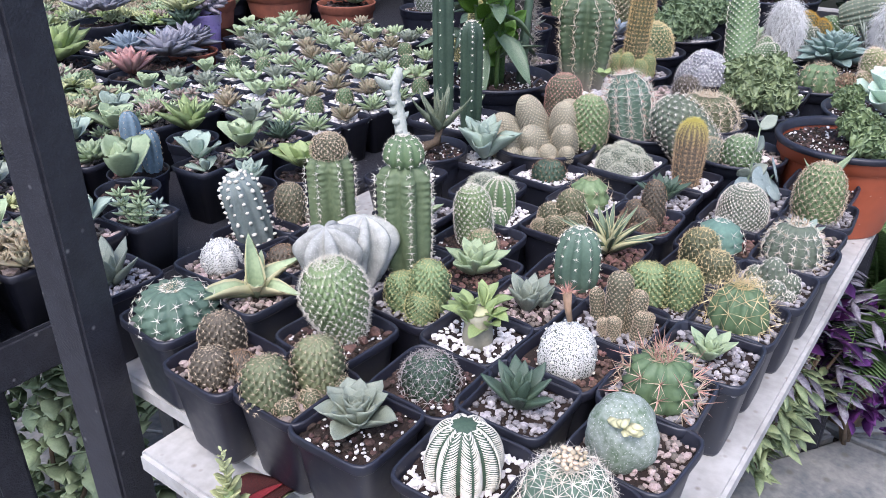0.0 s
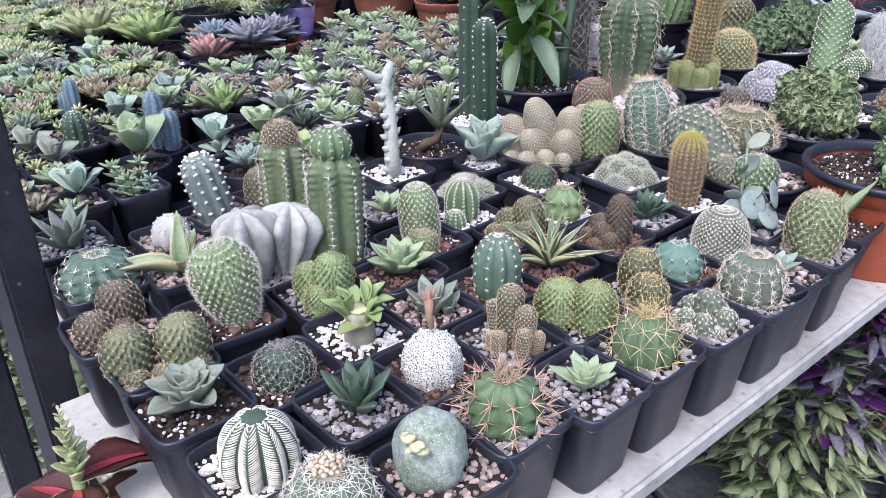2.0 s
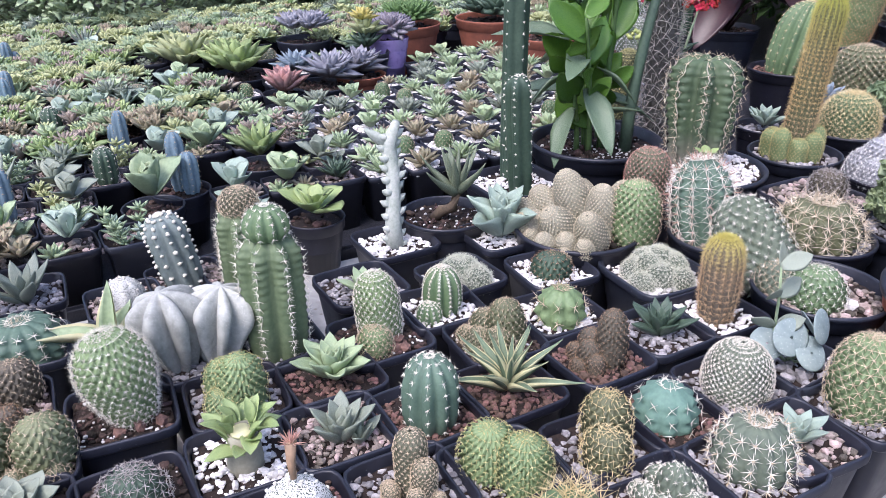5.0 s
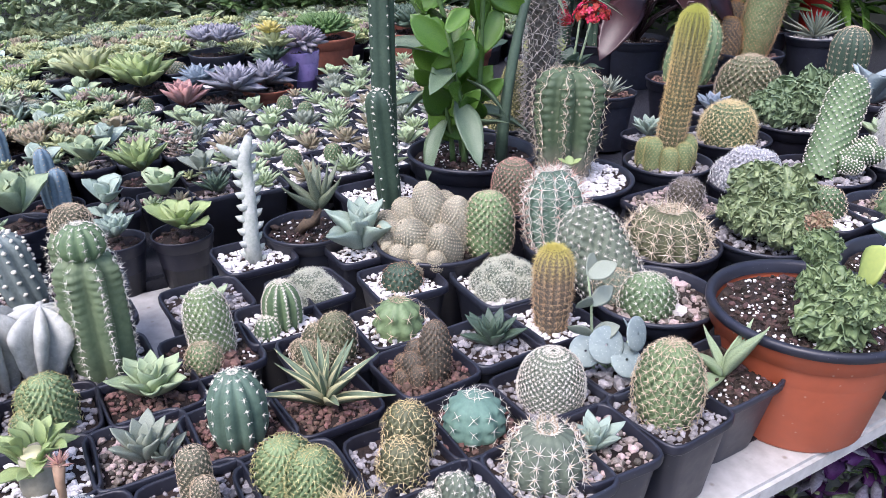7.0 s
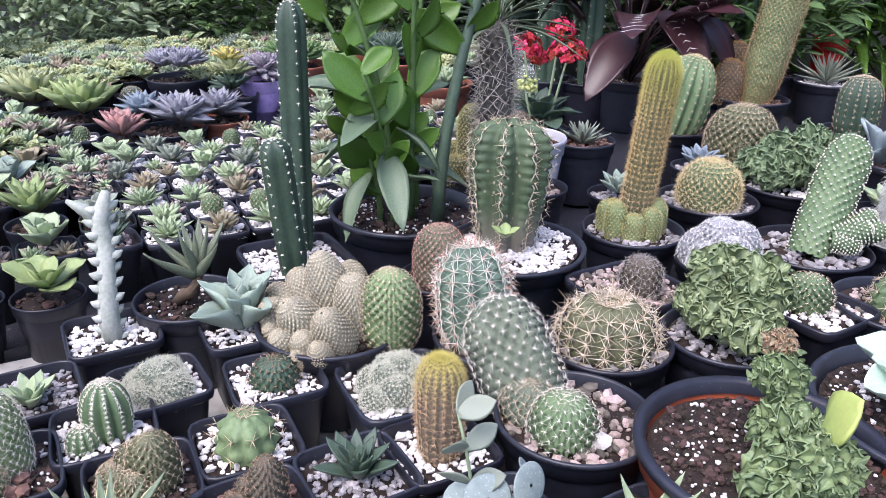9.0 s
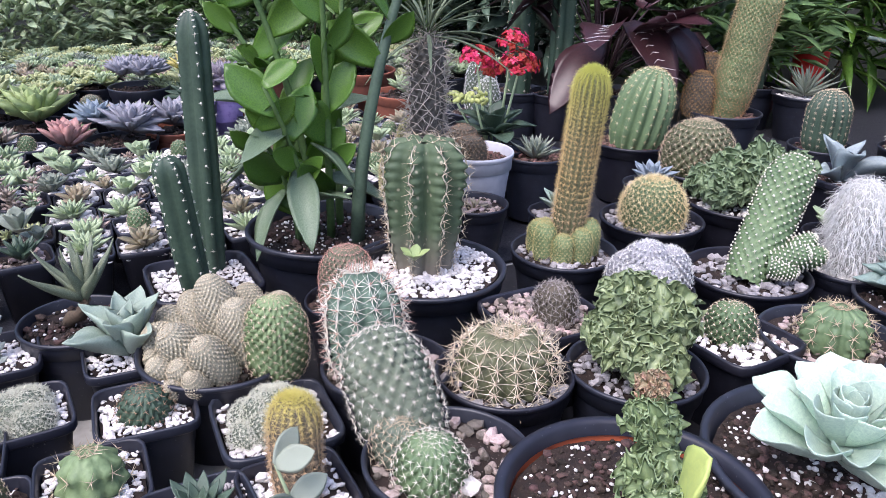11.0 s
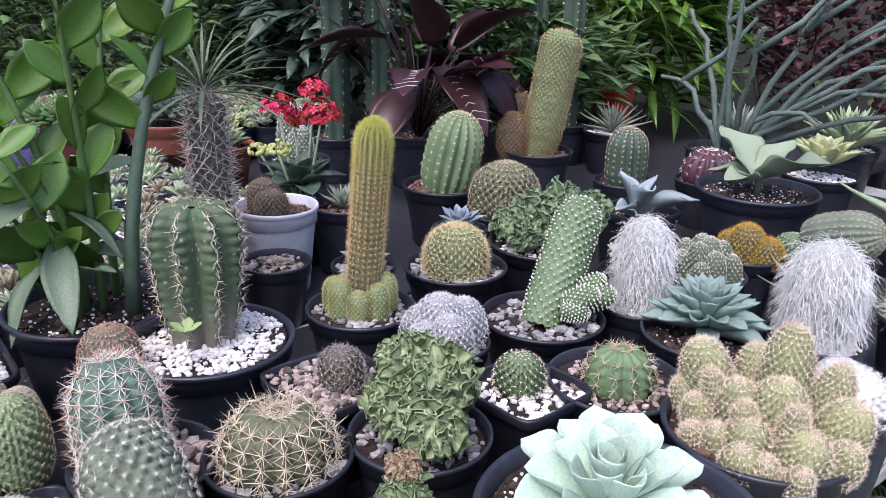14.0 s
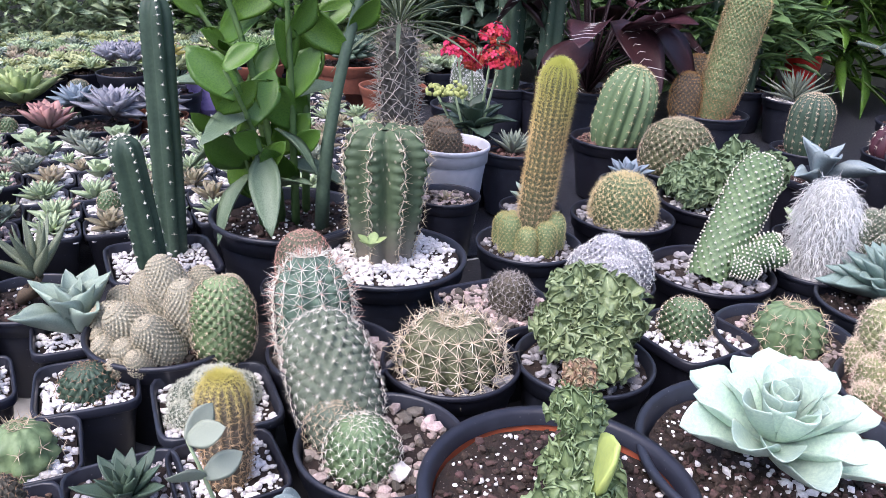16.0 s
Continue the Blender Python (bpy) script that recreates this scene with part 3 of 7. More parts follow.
# two lobivias and a brown clump behind
ob, zs = sq(-0.391, 0.676, "pair of stubby olive cacti with short tan spines", "mixed")
cactus(ob, zs, 0.046, 0.0195, G_MOSS, TAN, 7, 0.0032, 0.0003, (55, 85), at=(-0.010, -0.021), ribs=14, depth=0.16, rows=9, flat=0.5, stagger=True, exact=True)
cactus(ob, zs, 0.050, 0.0200, G_MOSS, TAN, 7, 0.0032, 0.0003, (55, 85), at=(0.006, 0.019), ribs=14, depth=0.16, rows=9, flat=0.5, stagger=True, exact=True)
for q in ((0.020, -0.004), (0.026, 0.026), (0.014, -0.026)):
    cactus(ob, zs, 0.020, 0.010, G_OLIVE, TAN, 6, 0.004, 0.0003, (55, 85), at=q, name="offset", ribs=12, depth=0.15, rows=5, stagger=True)
ob, zs = sq(-0.463, 0.656, "clump of brown rough-spined cacti in pink gravel", "mixed")
cactus(ob, zs, 0.044, 0.0175, G_BROWN, TAN, 7, 0.0030, 0.0003, (55, 85), at=(-0.020, 0.013), ribs=14, depth=0.2, rows=9, flat=0.5, stagger=True, exact=True)
cactus(ob, zs, 0.034, 0.0160, G_BROWN, TAN, 7, 0.0030, 0.0003, (55, 85), at=(0.004, -0.017), ribs=14, depth=0.2, rows=7, flat=0.45, stagger=True, exact=True)
cactus(ob, zs, 0.026, 0.014, G_BROWN, BSP, 7, 0.004, 0.0004, (55, 85), at=(0.014, 0.004), name="offset", ribs=12, depth=0.2, rows=6, stagger=True)

# added thin black sheet, darkens the gaps between the larger pots
slab("pot_liner", -0.645, -0.045, 0.62, 2.5, TOP + 0.0005, TOP + 0.004, mat("black_sheet", (0.022, 0.022, 0.026), (0.012, 0.012, 0.014), rough=0.6, scale=30, bump=0.4, spots=((0.14, 0.11, 0.09), 60, 0.07)), "", parent=table, bevel=0.001)

# wide white-starred gymnocalycium and the grey star leaves behind it
ob, zs = sq(-0.560, 0.665, "squat green cactus starred with white spines in grey gravel")
cactus(ob, zs, 0.045, 0.039, G_BLUE, WSP, 6, 0.0065, 0.0005, (66, 92), ribs=13, depth=0.16, rows=5, notch=0.09, flat=0.15, foot=0.9, dimple=0.12, exact=True)
part("woolly_crown", Geo().add(*spines(np.array([(0.011 * math.cos(k * 2.4) * (k / 14) ** 0.5, 0.011 * math.sin(k * 2.4) * (k / 14) ** 0.5, zs + 0.034) for k in range(14)]), np.tile([[0.0, 0.0, 1.0]], (14, 1)), 6, 0.006, 0.0007, (10, 70))), TAN, ob, "tan woolly crown", smooth=False)
ob, zs = sq(-0.672, 0.655, "grey star-shaped succulent with few thick leaves", "grey", "succulent")
add_rosette(ob, leafmesh("star", L_GREY, L=1, W=0.34, T=0.14, curl=0.1, tip=0.45, cup=0.2), rosette(11, 0.055, None, 70, 32, 0.5, seed=5), (0, 0, zs))

# right edge, front to back
ob, zs = sq(-0.157, 0.800, "white-mottled round star cactus with a cream scar", "mixed")
cactus(ob, zs, 0.060, 0.031, G_TISSUE, None, at=(-0.010, -0.004), ribs=5, depth=0.10, rows=4, flat=0.35, foot=0.8, wob=0.05)
g = Geo()
for i in range(9):
    g.add(*stone(RNG, 0.0055), m=pose(-0.006 + 0.016 * math.cos(4.6 + 0.2 * i), -0.004 + 0.022 * math.sin(4.1 + 0.15 * i), zs + 0.040 + 0.002 * (i % 4)) @ Matrix.Diagonal((1, 1, 0.5, 1)))
part("scar", g, CREAM, ob, "cream corky scar")
ob, zs = sq(-0.178, 0.870, "green ferocactus with long pink-tipped spines in grey gravel")
cactus(ob, zs, 0.055, 0.034, G_MID, TAN, 6, 0.015, 0.0006, (40, 75), central=PSP, c_n=2, c_len=0.022, c_spread=(10, 55), ribs=10, depth=0.22, rows=4, notch=0.12, flat=0.25, foot=0.85, dimple=0.1)
ob, zs = sq(-0.172, 0.945, "small grey-green rosette in coarse grey gravel", "grey", "succulent")
add_rosette(ob, leafmesh("hw", L_SAGE, L=1, W=0.42, T=0.18, curl=0.12, tip=0.5, cup=0.3), rosette(13, 0.032, None, 75, 22, 0.45, seed=8), (0, 0, zs + 0.003))
ob, zs = sq(-0.180, 1.018, "round green cactus under arching straw-coloured spines")
cactus(ob, zs, 0.052, 0.032, G_MID, YSP, 6, 0.020, 0.00045, (40, 82), ribs=11, depth=0.2, rows=4, flat=0.25, foot=0.85)
ob, zs = sq(-0.184, 1.098, "cluster of tiny pale green tufted cactus balls")
for i, (a, b_, rr, hh) in enumerate([(0, 0.004, 0.015, 0.045), (0.018, 0.006, 0.012, 0.030), (-0.017, 0.004, 0.012, 0.030), (0.008, -0.014, 0.012, 0.027), (-0.010, -0.014, 0.011, 0.024), (0.0, 0.022, 0.011, 0.025), (0.022, -0.012, 0.008, 0.017), (-0.024, -0.012, 0.008, 0.016), (0.0, -0.025, 0.008, 0.015)]):
    cactus(ob, zs, hh, rr, G_GREY, WSP, 8, 0.003, 0.0003, (65, 90), at=(a, b_), name="body" if not i else "offset", ribs=10, depth=0.22, rows=6, stagger=True, flat=0.4)
ob, zs = sq(-0.190, 1.176, "round green cactus with tan wool along its crown", "grey")
cactus(ob, zs, 0.056, 0.034, G_GREY, WSP, 8, 0.008, 0.0005, (55, 85), central=TAN, c_n=2, c_len=0.008, at=(-0.004, 0), ribs=14, depth=0.15, rows=6, notch=0.06, flat=0.3)
ob, zs = sq(-0.202, 1.225, "grey-blue pointed rosette in mixed gravel", "mixed", "succulent")
add_rosette(ob, leafmesh("hw3", L_AGAVE, L=1, W=0.4, T=0.12, curl=0.1, tip=0.5, cup=0.4), rosette(12, 0.032, None, 78, 30, 0.5, seed=9), (0, 0, zs + 0.002))
ob, zs = sq(-0.213, 1.305, "egg-shaped green cactus netted with pale spines, yellow-green tip")
cactus(ob, zs, 0.086, 0.030, G_LIME, TAN, 8, 0.006, 0.0005, (60, 90), at=(-0.004, 0), ribs=16, depth=0.16, rows=13, stagger=True, flat=0.35, foot=0.8, foot_end=0.4)
ob, zs = sq(-0.248, 1.390, "long pale aloe leaves arching over a tipped black pot", "dark", "succulent", lean=(4, 6))
for i, (a, tl, k) in enumerate([(-75, 4, 0.095), (40, 60, 0.07), (100, 50, 0.06), (180, 45, 0.05), (250, 40, 0.055)]):
    part("leaf", leafmesh("pal", L_SAGE, L=1, W=0.16, T=0.05, curl=0.12, tip=0.3, cup=1.0), None, ob, m=pose(0, 0, zs, 0, 0, a) @ pose(0, 0, 0, 0, -tl, 0) @ Matrix.Diagonal((k, k, k, 1)))

# second and third lines
ob, zs = sq(-0.252, 0.786, "dark green haworthia with upright pointed leaves", "grey", "succulent")
add_rosette(ob, leafmesh("hd", L_DEEP, L=1, W=0.36, T=0.2, curl=0.08, tip=0.5, cup=0.2), rosette(15, 0.042, None, 80, 32, 0.55, seed=10), (0, 0, zs))
ob, zs = sq(-0.318, 0.754, "dark green round cactus with short pale spines in bark", "dark")
cactus(ob, zs, 0.042, 0.026, G_DARK, GSP, 8, 0.006, 0.0004, (55, 88), ribs=16, depth=0.15, rows=7, stagger=True, flat=0.3)
ob, zs = sq(-0.336, 0.832, "cut-back desert rose with bright new leaves in white gravel", "white", "succulent")
part("stem", Geo().add(*tube([(0, 0, zs - 0.01), (0.001, 0, zs + 0.010), (0, 0.001, zs + 0.024), (0.001, 0, zs + 0.031)], [0.015, 0.0135, 0.0115, 0.0105], 14)), G_FELT, ob, "swollen pale stem cut flat")
part("cut_face", Geo().add(*tube([(0.001, 0, zs + 0.0305), (0.001, 0, zs + 0.0325)], [0.0085, 0.008], 12)), CREAM, ob, "pale green cut face")
for a, c_, k in ((-95, 0.020, 5), (20, 0.014, 4), (85, 0.024, 5), (190, 0.018, 4)):
    for j in range(k):
        s_ = 0.030 * (1.15 - 0.12 * j)
        part("leaf", leafmesh("ad", L_LIME, L=1, W=0.44, T=0.06, curl=-0.15, tip=0.6, cup=0.4), None, ob, m=pose(0.008 * math.cos(radians(a)), 0.008 * math.sin(radians(a)), zs + c_ + 0.003 * j, 0, 0, a + 50 * (j - 2)) @ pose(0, 0, 0, 0, -25 - 14 * j, 0) @ Matrix.Diagonal((s_, s_, s_, 1)))
ob, zs = sq(-0.256, 0.856, "round white-speckled star cactus with a dried flower stalk", "red", cover=0.5)
cactus(ob, zs, 0.052, 0.030, G_ZEBRA, None, ribs=8, depth=0.10, rows=5, flat=0.3, foot=0.85, wool=0.0016)
part("flower_stalk", Geo().add(*tube([(0, 0, zs + 0.045), (-0.003, 0, zs + 0.056), (-0.006, 0.002, zs + 0.070)], [0.0022, 0.003, 0.0042], 8)), BSP, ob, "dried pinkish flower stalk")
st = Geo().add(*spines(np.array([(-0.006, 0.002, zs + 0.068)] * 2), np.array([(-0.2, 0.1, 1.0)] * 2), 16, 0.012, 0.0011, (15, 85)))
part("dry_petals", st, PSP, ob, smooth=False)
ob, zs = sq(-0.340, 0.904, "grey gasteria with stubby upright leaves", "mixed", "succulent")
add_rosette(ob, leafmesh("ga", L_GREY, L=1, W=0.40, T=0.16, curl=0.1, tip=0.55, cup=0.3), rosette(12, 0.040, None, 80, 35, 0.55, seed=12), (0.004, 0, zs))
add_rosette(ob, leafmesh("ga", L_GREY), rosette(7, 0.026, None, 80, 35, 0.55, seed=13), (0.014, 0.012, zs))
ob, zs = sq(-0.258, 0.936, "upright brown finger cactus with short side arms", "grey")
for i, (a, b_, rr, hh, tl) in enumerate([(0, 0, 0.0125, 0.072, 0), (0.016, 0.002, 0.010, 0.056, 4), (-0.020, 0.004, 0.0075, 0.042, -10), (0.026, -0.010, 0.007, 0.040, 6), (0.006, -0.020, 0.007, 0.030, 0), (-0.006, -0.017, 0.006, 0.022, 0), (0.028, 0.008, 0.006, 0.03, 5)]):
    cactus(ob, zs, hh, rr, G_TAN, TAN, 9, 0.0022, 0.0003, (70, 95), at=(a, b_), tilt=(0, tl), name="body" if not i else "arm", ribs=14, depth=0.1, rows=18 if rr > 0.009 else 10, stagger=True, flat=0.8, foot=0.95)
ob, zs = sq(-0.427, 0.747, "leaning club-shaped cactus felted with white spines", "dark", cover=0.7, r=0.043)
cactus(ob, zs, 0.086, 0.0295, G_LIME, WSP, 18, 0.0052, 0.00020, (20, 85), at=(0.002, 0.012), tilt=(11, -4), ribs=20, depth=0.13, rows=15, stagger=True, flat=0.45, foot=0.45, foot_end=0.85, exact=True)
for i in range(5):
    part("lava_stone", Geo().add(*stone(RNG, 0.0065)), GRITS["red"], ob, m=pose(0.020 - 0.012 * (i % 2), -0.004 + 0.008 * i, zs + 0.003, 20 * i, 0, 50 * i), smooth=False)
ob, zs = sq(-0.414, 0.836, "spiralling knobbly green cactus with yellow-green ridges")
for i, (a, b_, rr, hh, tl) in enumerate([(0.008, 0.004, 0.021, 0.066, 4), (-0.014, -0.006, 0.019, 0.046, -6), (0.014, -0.014, 0.016, 0.036, 4)]):
    cactus(ob, zs, hh, rr, G_LIME, DSP, 6, 0.003, 0.0003, (60, 90), at=(a, b_), tilt=(0, tl), name="body" if not i else "offset", ribs=16, depth=0.2, rows=12, stagger=True, flat=0.5, wob=0.12, seed=i)
ob, zs = sq(-0.414, 0.917, "pale green star rosette with broad pointed leaves", "red", "succulent", cover=0.5)
add_rosette(ob, leafmesh("es", L_SAGE, L=1, W=0.46, T=0.12, curl=0.2, tip=0.5, cup=0.45), rosette(17, 0.042, None, 75, 15, 0.5, seed=14), (0, 0, zs + 0.006))
ob, zs = sq(-0.336, 0.976, "short ribbed blue-green column cactus in red gravel", "red")
cactus(ob, zs, 0.078, 0.027, G_BLUE, WSP, 6, 0.004, 0.0004, (40, 85), at=(0.006, 0), ribs=10, depth=0.22, rows=8, flat=0.5, foot=0.75, wool=0.0011)
ob, zs = sq(-0.252, 1.004, "two bright lime cacti with knobbly rows of short spines")
cactus(ob, zs, 0.052, 0.024, G_LIME, DSP, 6, 0.0035, 0.0004, (55, 88), at=(-0.013, -0.006), ribs=18, depth=0.2, rows=11, stagger=True, flat=0.4)
cactus(ob, zs, 0.058, 0.021, G_LIME, DSP, 6, 0.0035, 0.0004, (55, 88), at=(0.018, 0.008), ribs=18, depth=0.2, rows=12, stagger=True, flat=0.45)
ob, zs = sq(-0.247, 1.086, "pair of olive ribbed cacti with tan spines")
cactus(ob, zs, 0.058, 0.020, G_OLIVE, YSP, 6, 0.005, 0.0004, (50, 85), at=(-0.012, 0.008), ribs=14, depth=0.18, rows=9, stagger=True, flat=0.5)
cactus(ob, zs, 0.044, 0.019, G_OLIVE, YSP, 6, 0.005, 0.0004, (50, 85), at=(0.014, -0.010), ribs=14, depth=0.18, rows=8, stagger=True, flat=0.5)
ob, zs = sq(-0.265, 1.152, "flattened teal cactus with dimpled ribs and few white spines", "red", cover=0.6)
cactus(ob, zs, 0.044, 0.031, G_TEAL, WSP, 4, 0.007, 0.0004, (50, 85), ribs=10, depth=0.13, rows=4, notch=0.10, flat=0.2, foot=0.9)
ob, zs = sq(-0.277, 1.228, "white-felted egg-shaped mammillaria in grey gravel")
cactus(ob, zs, 0.062, 0.031, G_GREY, WSP, 11, 0.0034, 0.0003, (60, 92), at=(0.004, 0), ribs=26, depth=0.08, rows=18, stagger=True, flat=0.3, foot=0.85)
ob, zs = sq(-0.341, 1.050, "variegated agave with white-edged narrow leaves in red gravel", "red", "succulent")
for m, q in rosette(18, 0.068, None, 84, 24, 0.55, seed=15):
    lf = part("leaf", leafmesh("va", green("agave_stripe_leaf", (0.15, 0.225, 0.11), (0.10, 0.16, 0.08)), L=1, W=0.105, T=0.05, curl=-0.04, tip=0.3, cup=0.9, base=0.7), None, ob, m=Matrix.Translation((0, 0, zs + 0.004)) @ m)
    part("edge", leafmesh("ve", CREAM, L=0.99, W=0.128, T=0.02, curl=-0.04, tip=0.3, cup=0.9, base=0.7), None, lf, m=pose(0, 0, -0.005))
ob, zs = sq(-0.459, 0.974, "pale yellow-green mammillaria with a ball at its foot", "dark", r=0.043)
cactus(ob, zs, 0.086, 0.022, G_LIME, WSP, 10, 0.004, 0.0003, (55, 92), at=(-0.008, 0.006), tilt=(4, -3), ribs=18, depth=0.16, rows=15, stagger=True, flat=0.55, foot=0.8)
cactus(ob, zs, 0.036, 0.018, G_LIME, TAN, 10, 0.004, 0.0003, (55, 92), at=(0.014, -0.012), name="offset", ribs=16, depth=0.16, rows=8, stagger=True, flat=0.35)
for i in range(6):
    part("lava_stone", Geo().add(*stone(RNG, 0.008)), GRITS["red"], ob, m=pose(0.024 - 0.004 * i, 0.014 - 0.009 * (i % 4), zs + 0.004), smooth=False)
ob, zs = sq(-0.416, 1.072, "mound of warty olive-brown cactus bodies", "dark")
for i, (a, b_, rr, hh) in enumerate([(0.004, 0.010, 0.020, 0.060), (-0.016, -0.002, 0.017, 0.040), (0.018, -0.006, 0.016, 0.036), (0.0, -0.018, 0.016, 0.030), (-0.020, -0.020, 0.012, 0.022), (0.022, -0.022, 0.012, 0.02)]):
    cactus(ob, zs, hh, rr, G_OLIVE, TAN, 6, 0.0035, 0.0003, (55, 90), at=(a, b_), name="body" if not i else "offset", ribs=14, depth=0.22, rows=10, stagger=True, flat=0.4)
ob, zs = sq(-0.354, 1.145, "brown knobbly cactus column among small brown balls", "red")
for i, (a, b_, rr, hh) in enumerate([(0.008, 0.008, 0.015, 0.070), (-0.012, 0.0, 0.013, 0.040), (0.0, -0.012, 0.012, 0.036), (-0.020, -0.012, 0.009, 0.022), (0.012, -0.014, 0.010, 0.026), (0.0, -0.024, 0.009, 0.018), (-0.024, 0.006, 0.009, 0.018)]):
    cactus(ob, zs, hh, rr, G_BROWN, BSP, 6, 0.0028, 0.0003, (60, 92), at=(a, b_), name="body" if not i else "offset", ribs=12, depth=0.22, rows=14 if not i else 8, stagger=True, flat=0.5)
ob, zs = sq(-0.371, 1.222, "glossy dark green haworthia rosette in grey gravel", "grey", "succulent")
add_rosette(ob, leafmesh("hb", L_DEEP, L=1, W=0.36, T=0.14, curl=0.14, tip=0.42, cup=0.35), rosette(18, 0.040, None, 78, 20, 0.45, seed=16), (0, 0, zs + 0.003))
ob, zs = sq(-0.378, 1.291, "golden-brown column cactus with a bright yellow crown", "white")
cactus(ob, zs, 0.092, 0.0182, G_BROWN, mat("gold_tipped_spines", (0.56, 0.41, 0.25), (0.40, 0.26, 0.14), rough=0.6, scale=30, bump=0, top=(0.58, 0.52, 0.14)), 13, 0.0065, 0.0003, (30, 88), ribs=17, depth=0.11, rows=20, flat=0.72, foot=0.78, foot_end=0.5, exact=True)
ob, zs = sq(-0.287, 1.302, "blue round-leaved succulent sprig over grey stones", "grey", "succulent", size=0.0055)
COIN = green("blue_coin_leaf", (0.26, 0.33, 0.31), (0.18, 0.25, 0.25), rough=0.7, spots=((0.50, 0.55, 0.54), 420, 0.14))
for i, (dx, dy, dz, r_, yaw, up) in enumerate([(0.004, -0.016, 0.030, 0.017, -20, 62), (0.012, 0.012, 0.036, 0.016, 15, 70), (0.016, -0.002, 0.016, 0.016, -5, 50), (-0.010, -0.026, 0.020, 0.015, -50, 55), (-0.008, 0.026, 0.024, 0.014, 60, 60)]):
    part("stem", Geo().add(*tube([(-0.004, 0, zs), (dx * 0.5, dy * 0.5, zs + dz * 0.6), (dx, dy, zs + dz)], [0.0016, 0.0014, 0.001], 6)), L_SAGE, ob)
    disc = [(r_ * math.sin(q) if q < 3.14 else 0.0004, 0.0016 * math.cos(q)) for q in np.linspace(0.08, 3.06, 9)]
    part("leaf", Geo().add(*lathe(disc, 20)), COIN, ob, m=pose(dx, dy, zs + dz + 0.006, 0, 0, yaw) @ pose(0, 0, 0, 0, up, 0))
vine = [(-0.010, -0.014, zs), (-0.010, -0.020, zs + 0.04), (-0.006, -0.028, zs + 0.075), (-0.004, -0.036, zs + 0.105)]
part("stem", Geo().add(*tube(vine, [0.0016, 0.0014, 0.0012, 0.0009], 6)), L_SAGE, ob, "thin upright stem")
for i, (k, sd) in enumerate(((1, 1), (1, -1), (2, 1), (2, -1), (3, 1), (3, 0))):
    part("leaf", leafmesh("oval", L_GREY, L=1, W=0.62, T=0.05, curl=0.05, tip=0.5, cup=0.1), None, ob, m=Matrix.Translation(vine[k]) @ pose(0, 0, 0, 0, 0, 90 * sd + 20 * i - 40) @ pose(0, 0, 0, 55, -25, 0) @ Matrix.Diagonal((0.026, 0.026, 0.026, 1)))
ob, zs = sq(-0.545, 1.090, "white fluffy mound cactus in a black pot", "white", r=0.041)
for i, (a, b_, rr, hh) in enumerate([(0, 0, 0.026, 0.036), (0.018, 0.008, 0.020, 0.030), (-0.016, 0.010, 0.019, 0.028), (0.010, -0.016, 0.017, 0.024), (-0.012, -0.014, 0.017, 0.023)]):
    cactus(ob, zs, hh, rr, G_GREY, CWOOL, 14, 0.006, 0.0003, (30, 92), at=(a, b_), name="body" if not i else "offset", ribs=18, depth=0.12, rows=9, stagger=True, flat=0.2, wob=0.08)
ob, zs = sq(-0.490, 1.046, "dark ribbed cactus edged with white felt, ball beside it", "white")
cactus(ob, zs, 0.062, 0.023, G_MID, WSP, 8, 0.003, 0.0005, (50, 92), at=(-0.004, 0.004), ribs=11, depth=0.3, rows=16, flat=0.45, sharp=False)
cactus(ob, zs, 0.028, 0.015, G_MID, WSP, 8, 0.003, 0.0004, (50, 92), at=(0.010, -0.018), name="offset", ribs=11, depth=0.25, rows=7, flat=0.3)
ob, zs = sq(-0.522, 1.188, "small blackish cactus ball in a black pot of white gravel", "white", r=0.042, cover=1.0)
cactus(ob, zs, 0.036, 0.025, G_DARK, BSP, 6, 0.004, 0.0005, (50, 88), ribs=14, depth=0.2, rows=6, stagger=True, flat=0.2)
ob, zs = sq(-0.437, 1.150, "green cactus with swollen ribs and curved straw spines in white gravel", "white")
cactus(ob, zs, 0.050, 0.029, G_LIME, TAN, 5, 0.010, 0.0005, (40, 85), at=(0.004, 0.0), ribs=9, depth=0.18, rows=3, notch=0.12, flat=0.2, foot=0.9, dimple=0.1)
ob, zs = sq(-0.472, 1.290, "broad mound of woolly white mammillaria", "white", r=0.050)
for i in range(11):
    a, q = i * 2.4, 0.009 * math.sqrt(i) 
    cactus(ob, zs, 0.046 - 0.0022 * i, 0.019, G_GREY, CWOOL, 12, 0.005, 0.0003, (40, 92), at=(q * math.cos(a), q * math.sin(a)), name="body" if not i else "offset", ribs=16, depth=0.14, rows=10, stagger=True, flat=0.3)

# back of the grid
ob, zs = sq(-0.490, 0.812, "silver-grey star cactus of folded lobes", "grey")
for i, (a, b_, hh, rr, tl, n_) in enumerate([(0.0, -0.014, 0.082, 0.038, (6, -3), 7), (0.006, 0.016, 0.076, 0.039, (-9, 4), 8)]):
    cactus(ob, zs, hh, rr, G_ASTRO, None, at=(a, b_), tilt=tl, name="body" if not i else "head", ribs=n_, depth=0.62, rows=6, flat=0.66, foot=0.30, foot_end=1.0, p=2.0, wob=0.05, seed=2 + i, turn=12 + 25 * i, exact=True)
ob, zs = sq(-0.480, 0.884, "tall green four-ribbed column with white felted edges and a grafted ball", "grey")
